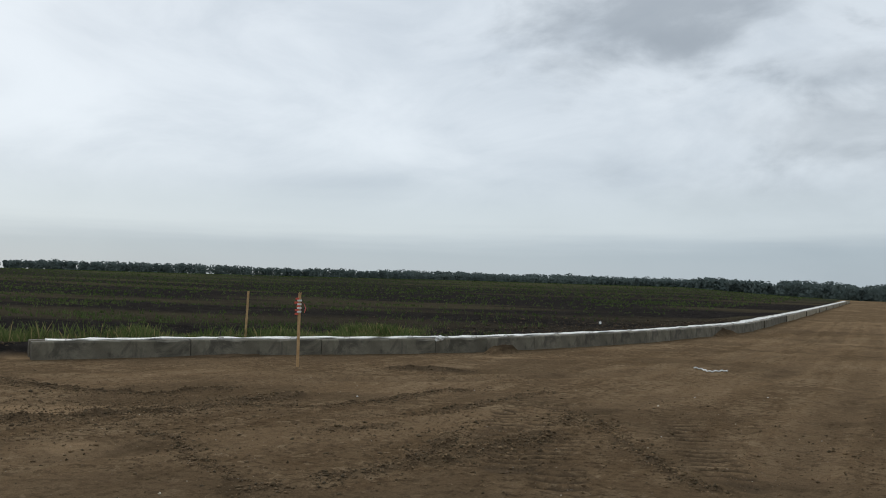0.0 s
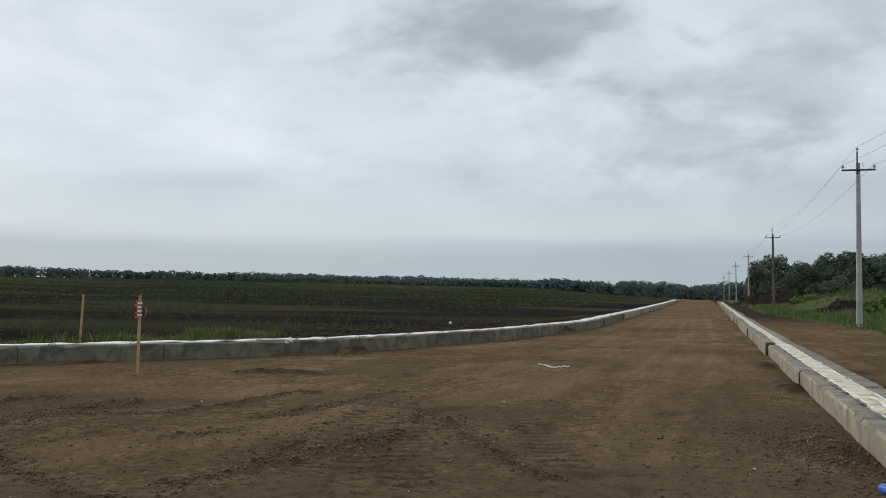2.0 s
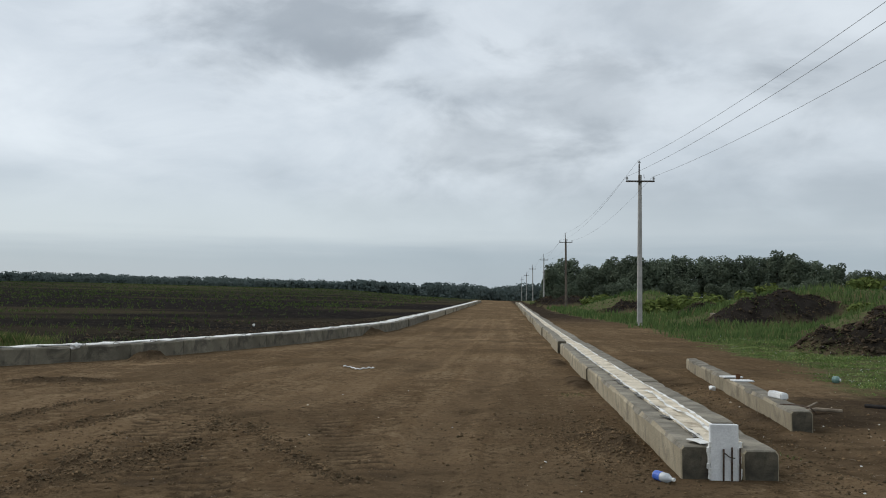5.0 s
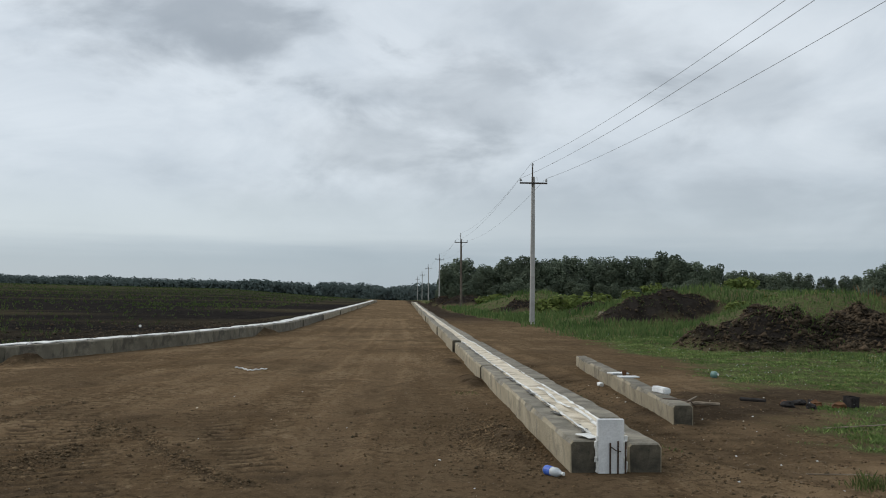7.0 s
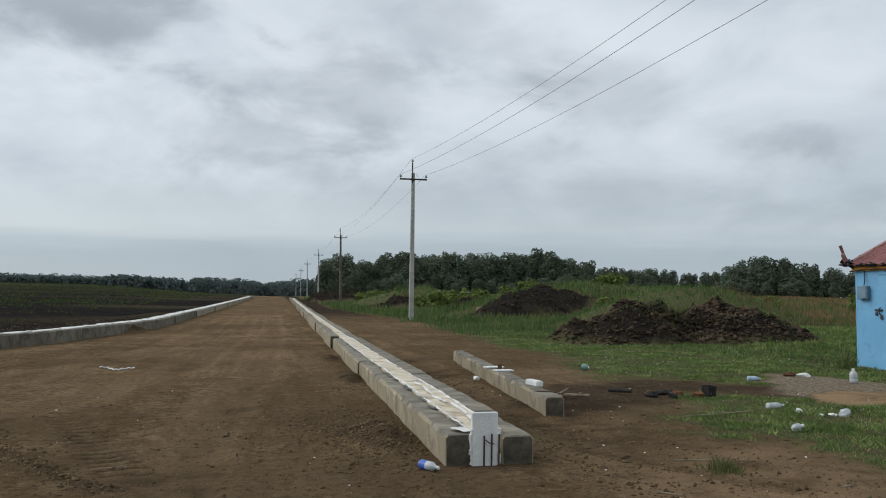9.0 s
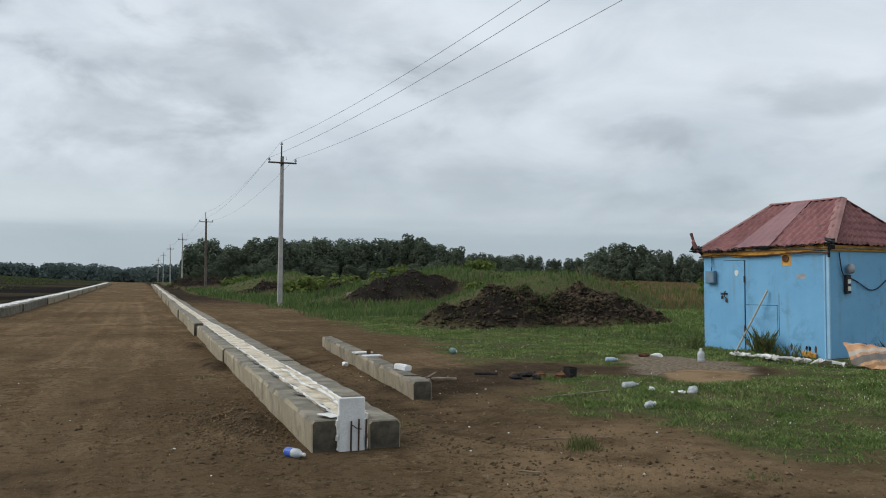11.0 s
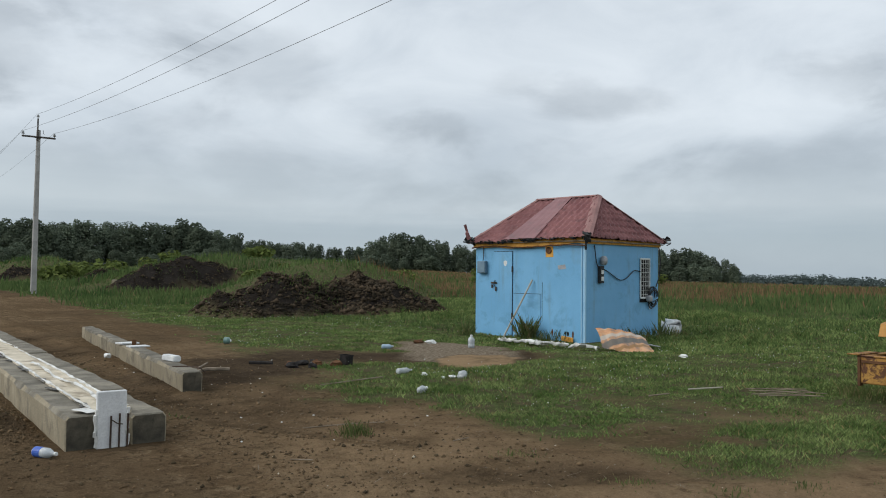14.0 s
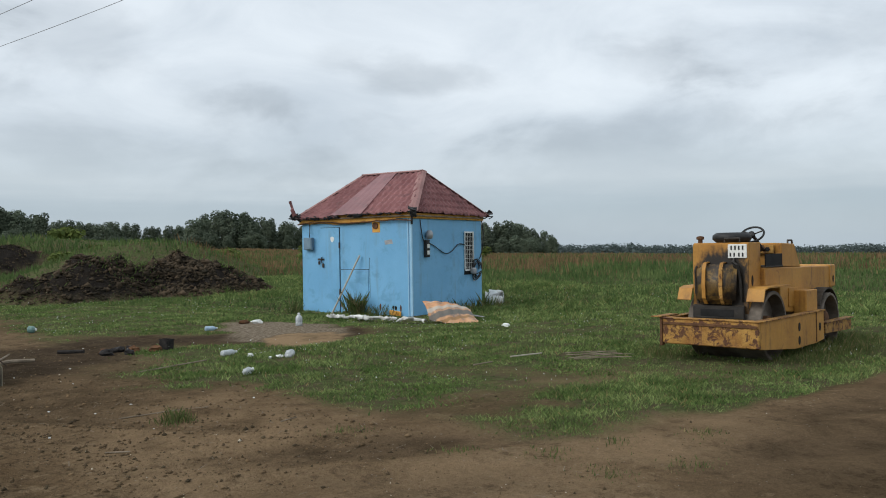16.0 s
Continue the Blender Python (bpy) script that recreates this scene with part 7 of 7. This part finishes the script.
stick([(5.16, 9.74, 0.01), (5.7, 9.85, 0.02), (6.28, 10.0, 0.02)], 0.011, OLD_WOOD, "long thin pale stick lying on soil")
stick([(4.1, 11.7, 0.0), (4.4, 11.85, 0.03), (4.74, 11.82, 0.02)], 0.030, OLD_WOOD, "short thick log beside the single block", "log", "log")
stick([(4.05, 11.85, 0.02), (4.4, 12.15, 0.04), (4.62, 12.4, 0.08)], 0.016, OLD_WOOD, "broken pale branch beside the single block", "branch", "branch")
stick([(3.0, 6.1, 0), (3.12, 5.95, 0.01)], 0.006, OLD_WOOD, "short pale twig on bare soil")
stick([(4.5, 5.95, 0), (4.66, 5.93, 0.01)], 0.006, OLD_WOOD, "short pale twig on bare soil")
stick([(3.7, 7.3, 0), (4.1, 7.15, 0.01), (4.5, 7.1, 0)], 0.006, OLD_WOOD, "thin grey twig on bare soil")
stick([(5.3, 12.4, 0.02), (5.55, 12.1, 0.04)], 0.03, CHARRED, "burnt stick on dark soil")
for k in range(7):
    ox, oy, skew = 0.085 * k - 0.25 + 0.06 * math.sin(5 * k), 0.075 * k - 0.2, 0.10 * math.sin(2.7 * k)
    stick([(9.46 + ox, 6.20 + oy + skew, 0.035), (9.78 + ox, 5.95 + oy, 0.04 + 0.006 * (k % 3)), (10.06 + ox - 0.08 * (k % 3), 5.70 + oy - skew, 0.035)], 0.0065, OLD_WOOD, "thin reed in a heap on the grass", "reed", "reed")
stick([(8.79, 6.72, 0.04), (9.30, 6.58, 0.05)], 0.010, PALE_WOOD, "thin pale stick lying on grass")
stick([(8.03, 6.72, 0.03), (8.34, 6.66, 0.04)], 0.009, OLD_WOOD, "thin pale stick lying on grass")
# rope on the track
pts = [(-3.32 + 0.68 * t_, 17.95 + 0.13 * math.sin(9 * t_) - 0.15 * t_, 0) for t_ in np.linspace(0, 1, 22)]
ob = part("rope", tube([(x, y, z_at(x, y) + 0.02 + 0.012 * math.sin(i * 1.9)) for i, (x, y, _) in enumerate(pts)], 0.014, 6), WHITE)
tagged(ob, "pale tangled rope lying on the dirt track", "rope")
# foam boards and a cup on the single block
board = part("foam_board", box(-0.16, 0.16, -0.11, 0.11, 0, 0.025, 0.004, None, pose(3.98, 14.45, 0.255, 0, 0, 12)), FOAM)
tagged(board, "white foam board piece lying on a concrete block", "foam board")
board = part("foam_board", box(-0.15, 0.17, -0.10, 0.10, 0, 0.022, 0.004, None, pose(3.95, 13.75, 0.258, 0, 0, 4)), FOAM)
tagged(board, "white foam board piece lying on a concrete block", "foam board")
cup = part("cup", lathe([(0.032, 0), (0.042, 0.09), (0.042, 0.095), (0.037, 0.09), (0.028, 0.01)], 14, None, Matrix.Translation((3.98, 14.05, 0.255))), RUST)
tagged(cup, "small brown cup standing on a concrete block", "cup")
foam = part("foam_block", box(-0.055, 0.055, -0.19, 0.19, 0, 0.085, 0.015, None, pose(3.76, 11.45, 0.252, 0, 0, 8), 2), FOAM)
tagged(foam, "white foam block lying on the concrete block", "foam block")
ob = part("steel_loop", tube([(3.55, 10.75, 0.256), (3.72, 10.6, 0.268), (3.8, 10.42, 0.258), (3.9, 10.5, 0.18)], 0.008, 6), REBAR)
tagged(ob, "rusty bent steel rod on the concrete block", "steel rod")

# leaning shovel handle, flattened sack line and sheet by the hut
ob = part("leaning_pole", tube([(13.62, 16.1, 0.0 + z_at(13.62, 16.1)), (14.14, 15.58, 1.36)], 0.022, 8), PALE_WOOD)
tagged(ob, "wooden pole leaning on the blue hut wall", "pole")
pts = [(12.65, 15.1), (12.75, 14.6), (12.95, 14.35), (12.9, 13.9), (13.0, 13.5), (12.95, 13.1), (13.05, 12.75), (13.1, 12.4)]
rng = random.Random(29)
for a, b_, k in ((0, 1, 1), (1, 3, 2), (3, 5, 3), (5, 7, 4), (2, 3, 5)):
    seg = pts[a:b_ + 1]
    fine = [(seg[0][0] + (seg[-1][0] - seg[0][0]) * t_ + rng.uniform(-0.07, 0.07), seg[0][1] + (seg[-1][1] - seg[0][1]) * t_) for t_ in np.linspace(0, 1, 9)]
    ob = ribbon("white_sheeting", [(x, y, z_at(x, y) + rng.uniform(0.05, 0.11)) for x, y in fine], 0.055, 0.03, SHEET, 0.04, 40 + k, 0.07)
    tagged(ob, "dirty white plastic strip crumpled on the ground", "plastic sheeting")


def printed_sheet():
    """Faded peach sheet with pale, grey and orange bands across it."""
    m = PEACH.copy()
    m.name = "banded_peach_sheet"
    n = Nodes(m.node_tree, False)
    shader = next(k for k in n.tree.nodes if k.type == "BSDF_PRINCIPLED")
    paint = shader.inputs["Base Color"].links[0].from_socket
    place = n.add("ShaderNodeTexCoord").outputs["Object"]
    bx_, by_, _ = n.parts(place)
    along = n.math("ADD", n.math("MULTIPLY", by_, -1.0), n.math("MULTIPLY", bx_, 0.45))
    along = n.math("ADD", along, n.math("MULTIPLY", n.math("SUBTRACT", n.noise(place, 3.0, 4.0, 0.6), 0.5), 0.16))
    for start, stop, tint in ((0.16, 0.19, (0.56, 0.46, 0.36)), (0.46, 0.57, (0.50, 0.44, 0.37)), (0.64, 0.80, (0.12, 0.125, 0.115)), (0.86, 0.95, (0.30, 0.17, 0.07))):
        band = n.math("MULTIPLY", n.span(along, start - 0.015, start + 0.015), n.span(along, stop + 0.015, stop - 0.015))
        paint = n.mix(n.math("MULTIPLY", band, 0.9), paint, tint)
    n.put(shader.inputs["Base Color"], paint)
    return m


def fallen_sheet():
    """A wavy faded sheet fallen against the foot of the hut."""
    bm = bmesh.new()
    rows = []
    for i in range(15):
        row = []
        for k in range(25):
            u, v = i / 14, k / 24
            row.append(bm.verts.new((v * 1.15 - 0.1 * u, -u * 0.75 - 0.08 * math.sin(3 * v), 0.40 * (1 - u) ** 0.8 * (1 - 0.55 * v) + 0.05 + 0.012 * math.sin(v * 30 + 2 * u) + 0.07 * math.sin(3.1 * v + 2.5 * u))))
        rows.append(row)
    for r0, r1 in zip(rows, rows[1:]):
        for k in range(24):
            bm.faces.new((r0[k], r0[k + 1], r1[k + 1], r1[k]))
    ret = bmesh.ops.extrude_face_region(bm, geom=bm.faces[:])
    bmesh.ops.translate(bm, vec=(0, 0, -0.01), verts=[v for v in ret["geom"] if isinstance(v, bmesh.types.BMVert)])
    s = part("roofing_sheet", bm, printed_sheet())
    s.matrix_world = pose(13.55, 12.85, z_at(13.8, 12.6), 0, 0, -28)
    return tagged(s, "faded peach wavy roofing sheet fallen by the hut", "roofing sheet")


fallen_sheet()
ob = ribbon("metal_strip", [(13.9, 12.55, z_at(13.9, 12.55) + 0.10), (14.3, 12.3, z_at(14.3, 12.3) + 0.13), (14.75, 12.15, z_at(14.75, 12.15) + 0.06)], 0.16, 0.01, GREY_METAL, 0.04, 61, 0.04)
tagged(ob, "bent grey metal strip on the fallen roofing sheet", "metal strip")
# white flecks of paper and plaster on the ground
rng = np.random.RandomState(71)
for k in range(30):
    x, y = ((rng.uniform(2.6, 7.2), rng.uniform(5.2, 13.0)) if k < 20 else (rng.uniform(-8, 1.0), rng.uniform(5.5, 16)))
    if east_x(y) - 0.05 < x < east_x(y) + 0.95 and y > 7.2:
        continue
    s = rng.uniform(0.005, 0.012)
    crumple("paper_scrap", x, y, (s * 1.6, s, s * 0.6), WHITE if k % 4 else FOAM, "tiny white paper scrap on bare soil", 100 + k)
crumple("white_sheeting", -9.58, 18.42, (0.20, 0.12, 0.09), SHEET, "white sheeting flap bunched over a joint of the blocks", 77, "plastic sheeting", 0.30)
crumple("plastic_scrap", -8.2, 27.6, (0.06, 0.05, 0.05), WHITE, "white plastic scrap on the black field edge", 78, "litter", 0.25)
# lifting loops cast into the western blocks
for k in range(0, len(WEST_LINE) - 1):
    (ax, ay), (bx, by) = WEST_LINE[k], WEST_LINE[k + 1]
    L_ = math.hypot(bx - ax, by - ay)
    for t_ in (0.22, 0.78):
        x, y = ax + (bx - ax) * t_ - (by - ay) / L_ * 0.10, ay + (by - ay) * t_ + (bx - ax) / L_ * 0.10
        z = ground_at(x, y) + 0.36
        ob = part("lifting_loop", tube([(x - 0.05, y - 0.06, z - 0.03), (x - 0.04, y - 0.05, z + 0.05), (x + 0.04, y + 0.05, z + 0.055), (x + 0.05, y + 0.06, z - 0.03)], 0.006, 6), REBAR)
        tagged(ob, "small bent steel lifting loop in a concrete block", "steel loop", "lifting loops")
